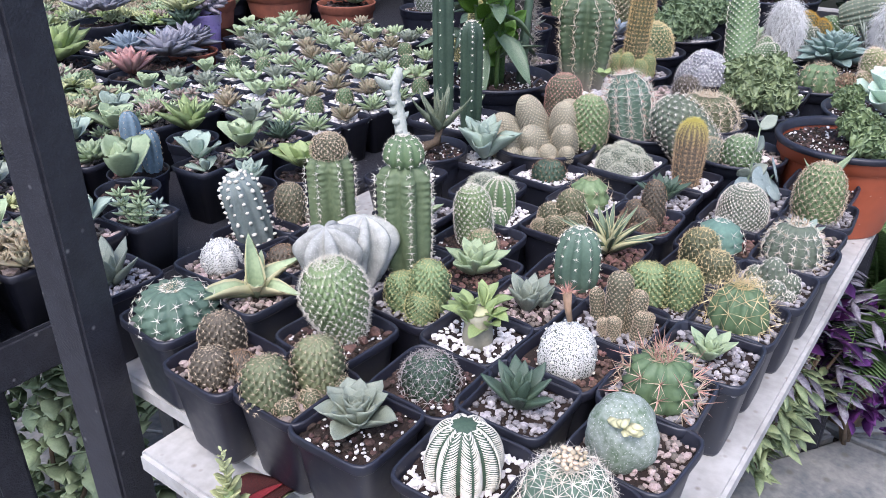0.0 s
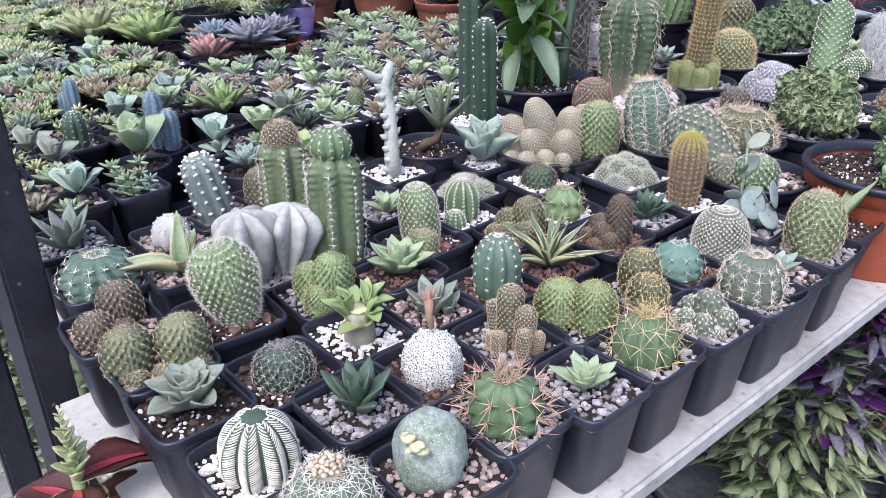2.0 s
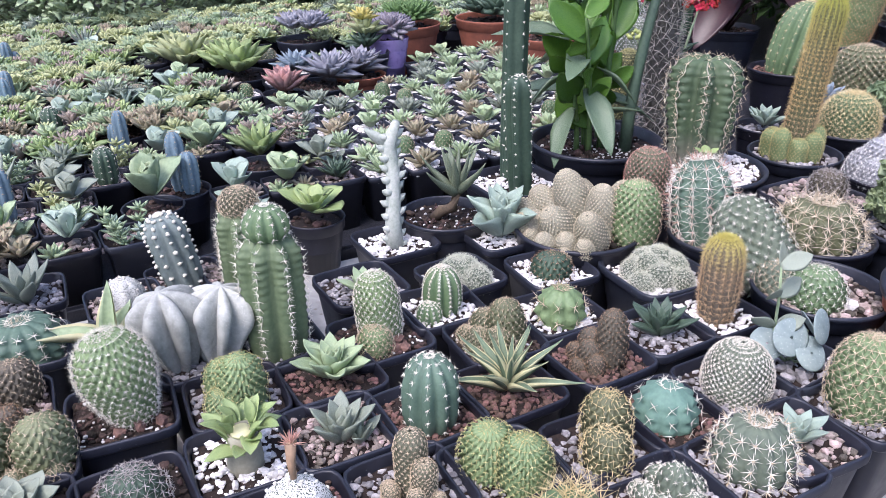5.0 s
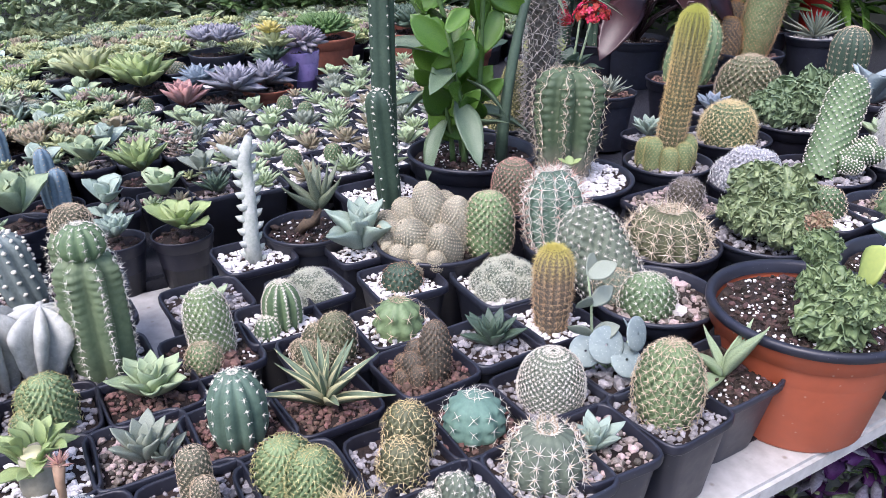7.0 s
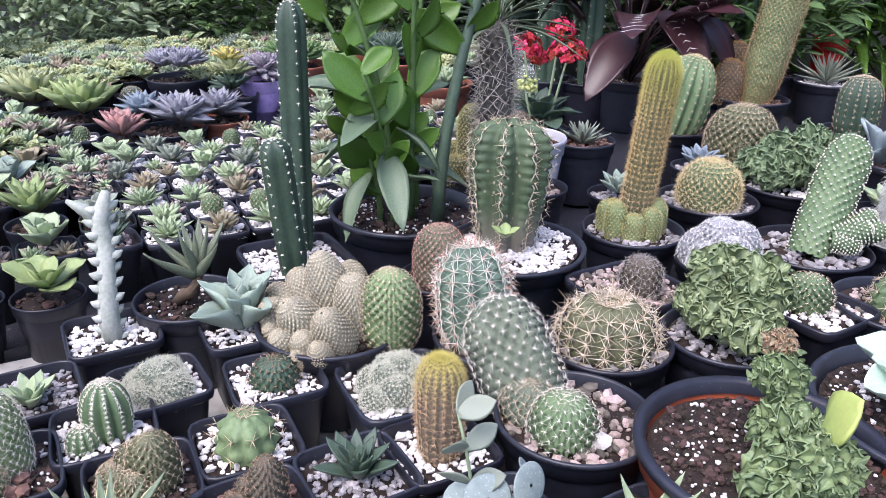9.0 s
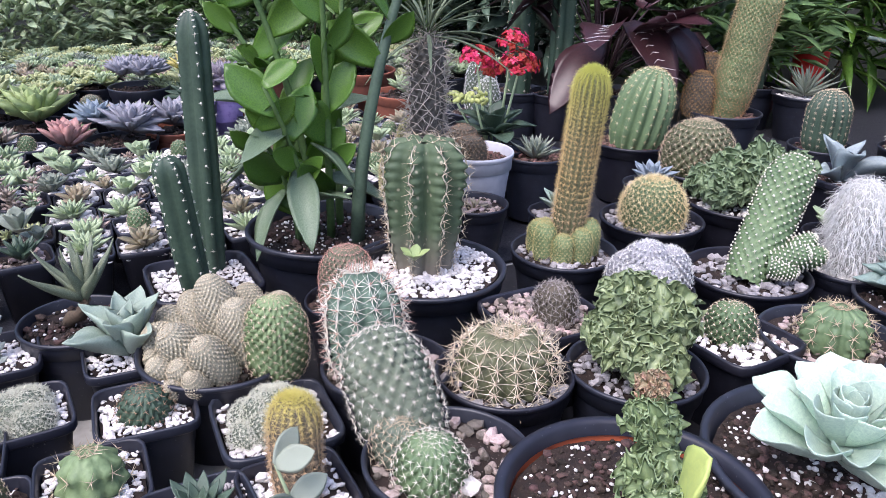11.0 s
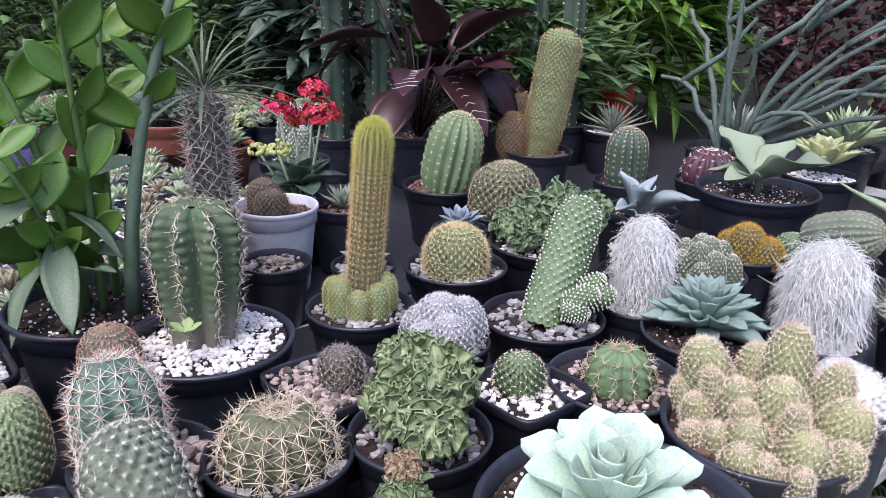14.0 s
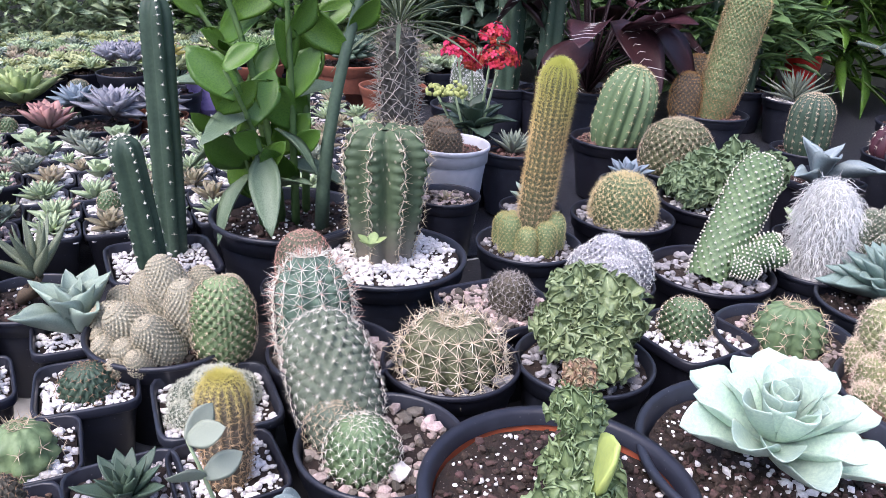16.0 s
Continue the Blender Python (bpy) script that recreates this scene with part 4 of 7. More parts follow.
cactus(ob, zs, 0.122, 0.0285, G_COL, WSP, 7, 0.0065, 0.0004, (20, 88), ribs=7, depth=0.34, rows=17, notch=0.035, flat=0.84, foot=0.85, foot_end=0.3, wool=0.0009, turn=10, exact=True)
cactus(ob, zs + 0.120, 0.034, 0.024, G_MID, WSP, 6, 0.004, 0.0004, (40, 88), name="grafted_ball", ribs=11, depth=0.2, rows=6, flat=0.3, wool=0.0008)
ob, zs = sq(-0.584, 0.873, "green ribbed column with white spines and a woolly grafted top", "grey")
cactus(ob, zs, 0.108, 0.026, G_COL, WSP, 7, 0.0065, 0.0004, (20, 88), ribs=7, depth=0.36, rows=16, notch=0.035, flat=0.86, foot=0.85, wool=0.0009, turn=25, exact=True)
cactus(ob, zs + 0.103, 0.032, 0.020, G_TAN, TAN, 8, 0.004, 0.0004, (50, 88), name="grafted_ball", ribs=16, depth=0.15, rows=9, stagger=True, flat=0.3)
ob, zs = sq(-0.650, 0.815, "leaning blue-grey cactus studded with white woolly areoles", "mixed")
cactus(ob, zs, 0.088, 0.022, mat("blue_grey_skin", (0.24, 0.28, 0.26), (0.15, 0.19, 0.18), rough=0.65, scale=45, bump=0.2), WSP, 3, 0.003, 0.0004, (40, 80), tilt=(11, -3), ribs=10, depth=0.2, rows=9, flat=0.75, foot=0.85, wool=0.0028, exact=True)
ob, zs = sq(-0.545, 0.742, "yellow-striped agave with two long arching leaves", "mixed", "succulent")
for i, (a, tl, k, cu) in enumerate([(268, 34, 0.098, -0.42), (150, 84, 0.066, 0.0), (82, 34, 0.060, -0.15), (20, 22, 0.050, -0.15), (330, 40, 0.040, 0.1), (120, 55, 0.045, 0.1)]):
    lf = part("leaf", Geo().add(*leaf(k, 0.0155, 0.005, cu, 0.3, 0.8, base=0.75)), L_SAGE, ob, m=pose(0, 0, zs, 0, 0, a) @ pose(0.002, 0, 0, 0, -tl, 0))
    part("edge", Geo().add(*leaf(k * 0.98, 0.0195, 0.002, cu, 0.3, 0.8, base=0.75)), CREAM, lf, m=pose(0, 0, -0.001))
ob, zs = sq(-0.622, 0.752, "small dark star cactus with white dots", "mixed", r=0.038)
cactus(ob, zs, 0.042, 0.026, G_ZEBRA, None, ribs=8, depth=0.15, rows=5, flat=0.25, wool=0.0014)
ob, zs = sq(-0.580, 0.800, "low brown cactus ball in mixed gravel", "mixed")
cactus(ob, zs, 0.030, 0.018, G_BROWN, BSP, 6, 0.004, 0.0004, (50, 88), ribs=12, depth=0.2, rows=6, stagger=True, flat=0.3)
ob, zs = sq(-0.660, 0.870, "small tan woolly cactus column", "mixed")
cactus(ob, zs, 0.062, 0.019, G_TAN, TAN, 8, 0.004, 0.0003, (50, 90), ribs=14, depth=0.15, rows=11, stagger=True, flat=0.5)
ob, zs = sq(-0.565, 0.985, "small green rosette in a black pot of grey grit", "grey", "succulent", r=0.043)
add_rosette(ob, leafmesh("hw", L_SAGE), rosette(10, 0.034, None, 70, 20, 0.5, seed=20), (0.006, 0, zs))
ob, zs = sq(-0.655, 1.052, "white monstrose cactus twisted like a ghostly candle", "white", r=0.044)
tw = [(0, 0, zs - 0.005), (-0.003, 0, zs + 0.026), (-0.008, 0.004, zs + 0.060), (-0.016, 0.008, zs + 0.090), (-0.026, 0.008, zs + 0.116), (-0.018, 0.016, zs + 0.145)]
PALE = mat("ghost_white_skin", (0.52, 0.53, 0.48), (0.30, 0.34, 0.28), rough=0.7, scale=50, bump=0.3)
b = part("body", Geo().add(*tube(tw, [0.0105, 0.0100, 0.0085, 0.0085, 0.0095, 0.0045], 10)), PALE, ob)
part("fork", Geo().add(*tube([tw[4], (-0.030, -0.006, zs + 0.128), (-0.030, -0.018, zs + 0.138)], [0.007, 0.006, 0.002], 8)), PALE, b, "pale forked tip")
cr = Geo()
for i in range(22):
    q = (i // 2 + 0.3 * (i % 2)) / 11 * 4.7
    k = int(q)
    p0 = np.array(tw[k]) * (1 - q + k) + np.array(tw[k + 1]) * (q - k)
    d = np.array([0.25 * math.sin(i * 2.1), 1.0 if i % 2 else -1.0, 0.3])
    cr.add(*tube([p0 + d * 0.004, p0 + d * 0.0115, p0 + d * 0.0155 + np.array([0, 0, 0.002])], [0.0065, 0.0038, 0.0006], 7))
part("teeth", cr, PALE, b)

# ---- cactus table, larger pots ----
BIG = "larger round pots on the cactus table"


def rp(x, y, r, h, label, grit="grey", category="cactus", **kw):
    return potted("potted_" + ("plant" if category == "plant" else "succulent" if category == "succulent" else "cactus"), x, y, label, category, shape="round", r=r, h=h, grit=grit, group=BIG, size=kw.pop("size", 0.0046), **kw)


def clump(ob, zs, spots, skin, spine, n_sp=9, sp_len=0.004, spread=(60, 92), ribs=16, depth=0.14, per=190, flat=0.45, **kw):
    for i, (a, b_, rr, hh, tx, ty) in enumerate(spots):
        cactus(ob, zs, hh, rr, skin, spine, n_sp, sp_len, 0.0004, spread, at=(a, b_), tilt=(tx, ty), name="body" if not i else "offset", ribs=ribs, depth=depth, rows=max(6, int(hh * per)), stagger=True, flat=flat, **kw)


# pale agave and the aloe on a crooked stem
ob, zs = sq(-0.625, 1.176, "pale blue-white agave rosette in white gravel", "white", "succulent", r=0.043)
add_rosette(ob, leafmesh("pa", L_AGAVE, L=1, W=0.40, T=0.07, curl=0.1, tip=0.5, cup=0.7), rosette(11, 0.070, None, 82, 25, 0.55, seed=21), (0, 0, zs + 0.006))
ob, zs = rp(-0.688, 1.128, 0.056, 0.095, "speckled aloe on a bare crooked stem in a round pot", "dark", "succulent", cover=0.5)
part("stem", Geo().add(*tube([(-0.012, -0.01, zs), (0.0, -0.004, zs + 0.014), (0.012, 0.004, zs + 0.02), (0.012, 0.01, zs + 0.038)], [0.006, 0.007, 0.007, 0.006], 8)), STEM, ob)
add_rosette(ob, leafmesh("al", mat("speckled_aloe_leaf", (0.19, 0.22, 0.14), (0.12, 0.15, 0.10), rough=0.55, scale=50, bump=0.3, spots=((0.5, 0.5, 0.42), 380, 0.16)), L=1, W=0.17, T=0.09, curl=0.16, tip=0.2, cup=0.6, base=0.8), rosette(11, 0.070, None, 82, 30, 0.6, seed=22), (0.012, 0.01, zs + 0.036))

# pincushion clump
ob, zs = rp(-0.585, 1.257, 0.076, 0.098, "clump of egg-shaped pincushion cacti with fine tan spines", "dark", cover=0.4)
sp = [(-0.010, 0.014, 0.022, 0.072, 0, 0), (0.020, 0.020, 0.021, 0.066, 0, 5), (-0.034, 0.002, 0.020, 0.052, 0, -12), (0.006, -0.016, 0.021, 0.050, 14, 2), (0.034, -0.004, 0.019, 0.052, 8, 8), (-0.020, -0.028, 0.019, 0.040, 18, -5), (-0.044, -0.020, 0.017, 0.038, 0, -10), (0.028, -0.032, 0.013, 0.026, 0, 0), (0.012, -0.044, 0.013, 0.024, 10, 0), (-0.010, -0.048, 0.010, 0.018, 0, 0), (0.046, -0.026, 0.011, 0.028, 0, 10), (-0.036, -0.044, 0.010, 0.018, 0, 0), (0.040, -0.046, 0.009, 0.016, 0, 0), (0.014, 0.046, 0.019, 0.058, -8, 0), (-0.026, 0.036, 0.018, 0.05, -8, -6)]
clump(ob, zs, [(a * 1.10, b_ * 1.10, c_ * 0.96, d_ * 1.10, e_ + 16 - 260 * b_ * 1.2, f_ - 12 + 380 * a * 1.2) for a, b_, c_, d_, e_, f_ in sp], G_FELT, mat("felt_spines", (0.58, 0.52, 0.38), (0.44, 0.38, 0.27), rough=0.8, scale=30, bump=0, island=0.2), 10, 0.0022, (70, 95), ribs=20, depth=0.10, per=300, flat=0.35, foot=0.7)
cactus(ob, zs, 0.080, 0.026, G_LIME, TAN, 8, 0.004, 0.0004, (55, 90), at=(0.050, 0.040), name="body", ribs=16, depth=0.16, rows=14, stagger=True, flat=0.5)

# pink-topped column, long-spined column, leaning column with a ball
ob, zs = rp(-0.650, 1.396, 0.046, 0.095, "pink-brown column cactus with fine rows of spines", "dark")
cactus(ob, zs, 0.076, 0.027, G_TAN, PSP, 9, 0.004, 0.0004, (50, 90), ribs=20, depth=0.12, rows=16, stagger=True, flat=0.5)
ob, zs = rp(-0.502, 1.396, 0.060, 0.100, "stout blue-green cactus wrapped in long pale pink spines", "mixed", size=0.0055)
cactus(ob, zs, 0.098, 0.034, G_BLUE, WSP, 8, 0.017, 0.0005, (55, 88), at=(-0.014, -0.012), tilt=(0, -12), central=PSP, c_n=2, c_len=0.013, ribs=12, depth=0.2, rows=10, notch=0.08, flat=0.5, foot=0.85)
ob, zs = rp(-0.362, 1.403, 0.066, 0.098, "leaning silver-spined cactus with a round pup in mixed gravel", "mixed", size=0.0048)
cactus(ob, zs, 0.102, 0.0325, G_GREY, WSP, 14, 0.0060, 0.00024, (40, 88), at=(-0.040, -0.012), tilt=(2, -44), ribs=16, depth=0.16, rows=13, stagger=True, flat=0.55, foot=0.85)
cactus(ob, zs, 0.046, 0.026, G_MID, WSP, 8, 0.005, 0.0003, (55, 90), at=(0.010, -0.020), name="offset", ribs=16, depth=0.16, rows=8, stagger=True, flat=0.25)
cactus(ob, zs, 0.036, 0.022, G_GREY, TAN, 7, 0.006, 0.0004, (55, 90), at=(-0.030, -0.026), name="offset", ribs=14, depth=0.16, rows=7, stagger=True, flat=0.25)
part("white_stone", Geo().add(*stone(RNG, 0.009)), GRITS["white"], ob, m=pose(0.034, 0.0, zs + 0.006), smooth=False)

# tall dark cereus pair in a square pot
ob, zs = sq(-0.752, 1.255, "two tall dark blue-green columns dotted with white areoles", "white", r=0.060, h=0.098)
cactus(ob, zs, 0.345, 0.0205, G_DARK, WSP, 4, 0.004, 0.0005, (30, 80), at=(-0.038, 0.018), tilt=(-1, -1), ribs=5, depth=0.34, rows=22, flat=0.9, foot=0.9, sharp=False, wool=0.0014)
cactus(ob, zs, 0.200, 0.0200, G_DARK, WSP, 4, 0.004, 0.0005, (30, 80), at=(0.040, -0.014), tilt=(8, 2), ribs=5, depth=0.34, rows=16, flat=0.88, foot=0.9, wool=0.0014, turn=20)

# glossy-leaved plant in a wide black pot
ob, zs = rp(-0.795, 1.405, 0.096, 0.125, "tall glossy green leafy plant with thick stems, black pot", "dark", "plant", cover=0.3)
gl = leafmesh("zz", L_GLOSS, L=1, W=0.56, T=0.02, curl=0.10, tip=0.52, cup=0.3)
vl = leafmesh("zz2", green("mottled_dark_leaf", (0.06, 0.12, 0.05), (0.16, 0.24, 0.13), rough=0.4, scale=70), L=1, W=0.34, T=0.02, curl=-0.2, tip=0.42, cup=0.3)
rng = np.random.default_rng(31)


def facing(p0, axis, face):
    """A leaf's place: from p0 along axis, its upper side turned to face."""
    x_ = Vector(axis).normalized()
    y_ = Vector(face).cross(x_).normalized()
    z_ = x_.cross(y_)
    return Matrix.Translation(p0) @ Matrix((x_, y_, z_)).transposed().to_4x4()


for i, (a, b_, dx, dy, hh, rr, q0) in enumerate([(0.030, 0.030, 0.0, 0.11, 0.42, 0.0095, 0.5), (-0.006, -0.010, -0.02, -0.10, 0.40, 0.0055, 0.12), (0.004, 0.006, 0.05, -0.02, 0.36, 0.0055, 0.16), (-0.020, -0.004, -0.05, -0.13, 0.33, 0.005, 0.2), (0.012, -0.022, 0.05, -0.06, 0.20, 0.0045, 0.2), (0.0, -0.034, 0.03, -0.05, 0.15, 0.0045, 0.25), (-0.030, 0.030, -0.07, 0.05, 0.42, 0.0055, 0.3)]):
    pts = [(a, b_, zs)] + [(a + dx * q ** 1.8, b_ + dy * q ** 1.8, zs + hh * q) for q in np.linspace(0.12, 1, 8)]
    st = part("stem", Geo().add(*tube(pts, np.linspace(rr, rr * 0.4, 9), 8)), L_FERN if i else L_DEEP, ob)
    n_ = 10 if hh > 0.3 else 6
    for k in range(n_):
        q = q0 + (1 - q0) * k / (n_ - 1)
        p0 = (a + dx * q ** 1.8, b_ + dy * q ** 1.8, zs + hh * q)
        s_ = 0.064 * rng.uniform(0.7, 1.2) * (0.8 if k == n_ - 1 else 1)
        side_ = 1 if k % 2 else -1
        m_ = facing(p0, (rng.uniform(-0.5, 0.5), side_ * rng.uniform(0.3, 0.9), rng.uniform(0.35, 1.1)), (rng.uniform(0.3, 1.0), rng.uniform(-0.6, 0.4), rng.uniform(-0.1, 0.9)))
        part("leaf", gl, None, st, m=m_ @ Matrix.Diagonal((s_, s_, s_, 1)))
for k in range(13):
    a, s_ = k * 137.5 + 20, 0.095 * rng.uniform(0.75, 1.15)
    part("leaf", vl, None, ob, "mottled dark pointed leaf", m=pose(-0.004 + 0.02 * math.cos(radians(a)), -0.03 + 0.02 * math.sin(radians(a)), zs + 0.05 + 0.009 * k, 0, 0, a) @ pose(0, 0, 0, rng.uniform(-40, 40), rng.uniform(-35, 45), 0) @ Matrix.Diagonal((s_, s_, s_, 1)))

# big flecked star cactus in bright white gravel
ob, zs = rp(-0.674, 1.494, 0.091, 0.112, "thick old green star cactus with corky edges in white gravel", "white", size=0.0034, cover=1.3, fill=0.955)
cactus(ob, zs, 0.160, 0.0475, G_OLD, TAN, 5, 0.011, 0.0005, (30, 80), at=(-0.006, -0.002), ribs=8, depth=0.44, rows=15, notch=0.05, flat=0.76, foot=0.68, foot_end=0.8, wob=0.05, wool=0.0010, dimple=0.07)
for i in range(8):
    th = i * 2 * math.pi / 8
    pts = [((0.0478 * float(dome(np.array(s), 0.76, 2.2, 0.68, 0.8)) + 0.0012 * math.sin(70 * s + i)) * math.cos(th + 0.06 * math.sin(38 * s + i)) - 0.006, (0.0478 * float(dome(np.array(s), 0.76, 2.2, 0.68, 0.8)) + 0.0012 * math.sin(70 * s + i)) * math.sin(th + 0.06 * math.sin(38 * s + i)) - 0.002, zs - 0.004 + 0.159 * s) for s in np.linspace(0.0, 0.96, 40)]
    part("cork_edge", Geo().add(*tube(pts, 0.0002 + 0.0009 * np.abs(np.sin(np.arange(40) * 1.7 + i)), 5)), CORK, ob)
for i in range(5):
    a = i * 72
    part("sprout_leaf", leafmesh("spr", L_LIME, L=1, W=0.6, T=0.04, curl=0.1, tip=0.6, cup=0.2), None, ob, m=pose(0.046, -0.040, zs + 0.036, 0, 0, a) @ pose(0, 0, 0, 0, -30, 0) @ Matrix.Diagonal((0.020, 0.020, 0.020, 1)))

# hedgehog, crested euphorbia, fluffy and small ones
ob, zs = rp(-0.457, 1.493, 0.063, 0.100, "low hedgehog cactus with starry tan spines", "grey", size=0.005)
cactus(ob, zs, 0.058, 0.046, G_OLIVE, mat("cream_tan_spines", (0.72, 0.64, 0.50), (0.52, 0.43, 0.31), rough=0.6, scale=30, bump=0, island=0.25), 9, 0.0165, 0.00055, (58, 86), central=TAN, c_n=1, c_len=0.017, ribs=16, depth=0.2, rows=6, notch=0.1, flat=0.2, foot=0.85, dimple=0.08)
ob, zs = sq(-0.546, 1.579, "small grey-brown cactus in pinkish gravel", "mixed", r=0.056, h=0.102, fill=0.94, cover=1.2, size=0.0046)
cactus(ob, zs, 0.052, 0.024, G_BROWN, GSP, 8, 0.007, 0.0004, (45, 88), at=(0.010, 0.006), ribs=14, depth=0.18, rows=8, stagger=True, flat=0.4)


def fan(R, seed=0, n_a=41, n_r=6):
    """A fleshy fan with a ruffled outer edge."""
    a, q = np.meshgrid(np.linspace(-1.35, 1.35, n_a), np.linspace(0.1, 1.0, n_r), indexing="ij")
    edge = q * R * (0.74 + 0.26 * np.cos(1.15 * a)) * (1 + 0.09 * np.sin(9 * a + seed) * q)
    lift = R * 0.36 * q ** 2 * np.sin(5.5 * a + seed) + R * 0.16 * q ** 3 * np.sin(14 * a + 2 * seed) + 0.25 * R * q ** 2
    thick = R * (0.16 - 0.075 * q)
    top = np.stack([edge * np.cos(a), edge * np.sin(a), lift + thick], -1).reshape(-1, 3)
    low = np.stack([edge * np.cos(a), edge * np.sin(a), lift - thick], -1).reshape(-1, 3)
    sheet = grid_faces(n_r, n_a, closed=False)
    k = n_a * n_r
    rim = [i * n_r + n_r - 1 for i in range(n_a)]
    side = [(rim[i], rim[i + 1], rim[i + 1] + k, rim[i] + k) for i in range(n_a - 1)]
    for s in (0, (n_a - 1) * n_r):
        side += [(s + j, s + j + 1, s + j + 1 + k, s + j + k) for j in range(n_r - 1)]
    return np.concatenate([top, low]), sheet + [tuple(x + k for x in f[::-1]) for f in sheet] + side


def crest(ob, zs, blobs, skin, frill=None, name="crest", seed=3):
    """A crested plant: lumpy fan bodies with wavy frills."""
    rng = np.random.default_rng(seed)
    for i, (a, b_, c_, rr) in enumerate(blobs):
        if frill:
            a, b_, rr = a * 1.25, b_ * 1.25, rr * 0.86
        n_u, n_v = 40, 22
        th, ph = np.meshgrid(np.arange(n_u) * 2 * np.pi / n_u, np.linspace(-1.3, 1.5, n_v))
        w = 1 + 0.22 * np.sin(5 * th + 3 * ph + i) * np.cos(4 * ph + i) + 0.12 * np.sin(11 * th - 6 * ph + 2 * i) + 0.06 * np.sin(19 * th + 9 * ph)
        w = w * (0.84 if frill else 1.0)
        v = np.stack([a + rr * w * np.cos(ph) * np.cos(th), b_ + rr * w * np.cos(ph) * np.sin(th), c_ + rr * 1.05 * w * np.sin(ph)], -1)
        bb = part(name, Geo().add(v.reshape(-1, 3), grid_faces(n_u, n_v) + [tuple(range((n_v - 1) * n_u, n_v * n_u))]), frill or skin, ob)
        if frill:
            fm = Geo().add(*fan(rr * 0.56, i)).mesh("frill", frill)
            for k in range(36):
                z_ = 1 - 1.5 * (k + 0.5) / 36
                t_ = k * 2.4
                m_ = pose(a + rr * 0.66 * math.sqrt(max(0, 1 - z_ * z_)) * math.cos(t_), b_ + rr * 0.66 * math.sqrt(max(0, 1 - z_ * z_)) * math.sin(t_), c_ + rr * 0.70 * z_, 0, 0, math.degrees(t_) + rng.uniform(-40, 40)) @ pose(0, 0, 0, rng.uniform(0, 180), -math.degrees(math.asin(z_)) - rng.uniform(-25, 30), 0) @ Matrix.Diagonal((rng.uniform(0.75, 1.3),) * 3 + (1,))
                part("frill", fm, None, bb, m=m_)


ob, zs = rp(-0.427, 1.612, 0.064, 0.100, "bushy crested green euphorbia with ruffled lobes", "grey", "succulent")
crest(ob, zs, [(-0.022, 0.006, zs + 0.060, 0.030), (0.012, 0.010, zs + 0.062, 0.030), (0.026, -0.012, zs + 0.034, 0.030), (-0.008, -0.016, zs + 0.034, 0.028), (-0.030, -0.004, zs + 0.030, 0.022), (0.0, 0.022, zs + 0.040, 0.028)], G_MID, green("ruffled_leaf", (0.27, 0.35, 0.13), (0.12, 0.18, 0.06), rough=0.38))
ob, zs = rp(-0.250, 1.492, 0.092, 0.122, "crested green euphorbia with orange ruffled tips in a terracotta pot", "dark", "succulent", material=TERRA, cover=0.6, size=0.0034)
part("rim", Geo().add(*lathe([(0.0845, 0.113), (0.0890, 0.1145), (0.0935, 0.1155), (0.0940, 0.121), (0.0925, 0.1235), (0.0880, 0.1235), (0.0850, 0.121), (0.0835, 0.112)], 56)), BLACK, ob, "dark pot rim")
crest(ob, zs, [(0.030, -0.016, zs + 0.014, 0.030), (0.046, -0.014, zs + 0.044, 0.022), (0.004, 0.008, zs + 0.030, 0.026), (-0.012, 0.014, zs + 0.060, 0.020)], G_MID, green("rib_leaf", (0.22, 0.32, 0.10), (0.11, 0.18, 0.06), rough=0.38), seed=5)
crest(ob, zs, [(-0.020, 0.018, zs + 0.080, 0.012)], G_BROWN, green("orange_tip", (0.42, 0.20, 0.11), (0.25, 0.22, 0.09), rough=0.5), name="tip", seed=6)
part("bright_pad", Geo().add(*leaf(0.05, 0.034, 0.010, 0.1, 0.6, 0.2)), green("bright_lime", (0.42, 0.52, 0.03), (0.32, 0.44, 0.03)), ob, "bright lime green new shoot", m=pose(0.048, -0.010, zs + 0.054, 60, -65, 0))
ob, zs = rp(-0.573, 1.724, 0.052, 0.098, "white woolly clustered cactus like a grey sponge", "grey")
clump(ob, zs, [(-0.006, 0, 0.030, 0.066, 0, 0), (0.022, -0.010, 0.024, 0.054, 0, 0), (-0.022, -0.012, 0.023, 0.050, 0, 0), (0.004, -0.026, 0.021, 0.044, 0, 0), (0.0, 0.026, 0.025, 0.058, 0, 0)], mat("wool_grey_skin", (0.36, 0.36, 0.38), (0.24, 0.24, 0.26), rough=0.9, scale=60, bump=0.3), HAIR, 12, 0.005, (40, 92), ribs=16, depth=0.22, per=190, flat=0.2)
ob, zs = sq(-0.448, 1.742, "bright green knobbed round cactus in pink and white gravel", "white", r=0.052, h=0.098, size=0.0045)
cactus(ob, zs, 0.052, 0.027, G_MID, TAN, 5, 0.004, 0.0005, (40, 85), at=(-0.012, 0.004), ribs=14, depth=0.26, rows=9, stagger=True, flat=0.35, wool=0.0009)
ob, zs = rp(-0.417, 1.833, 0.070, 0.098, "flat green ribbed cactus with short pale spines", "mixed", cover=0.6)
cactus(ob, zs, 0.052, 0.035, G_MID, TAN, 6, 0.010, 0.0006, (40, 85), at=(0.004, 0), ribs=12, depth=0.24, rows=5, notch=0.08, flat=0.25, foot=0.85, dimple=0.06)

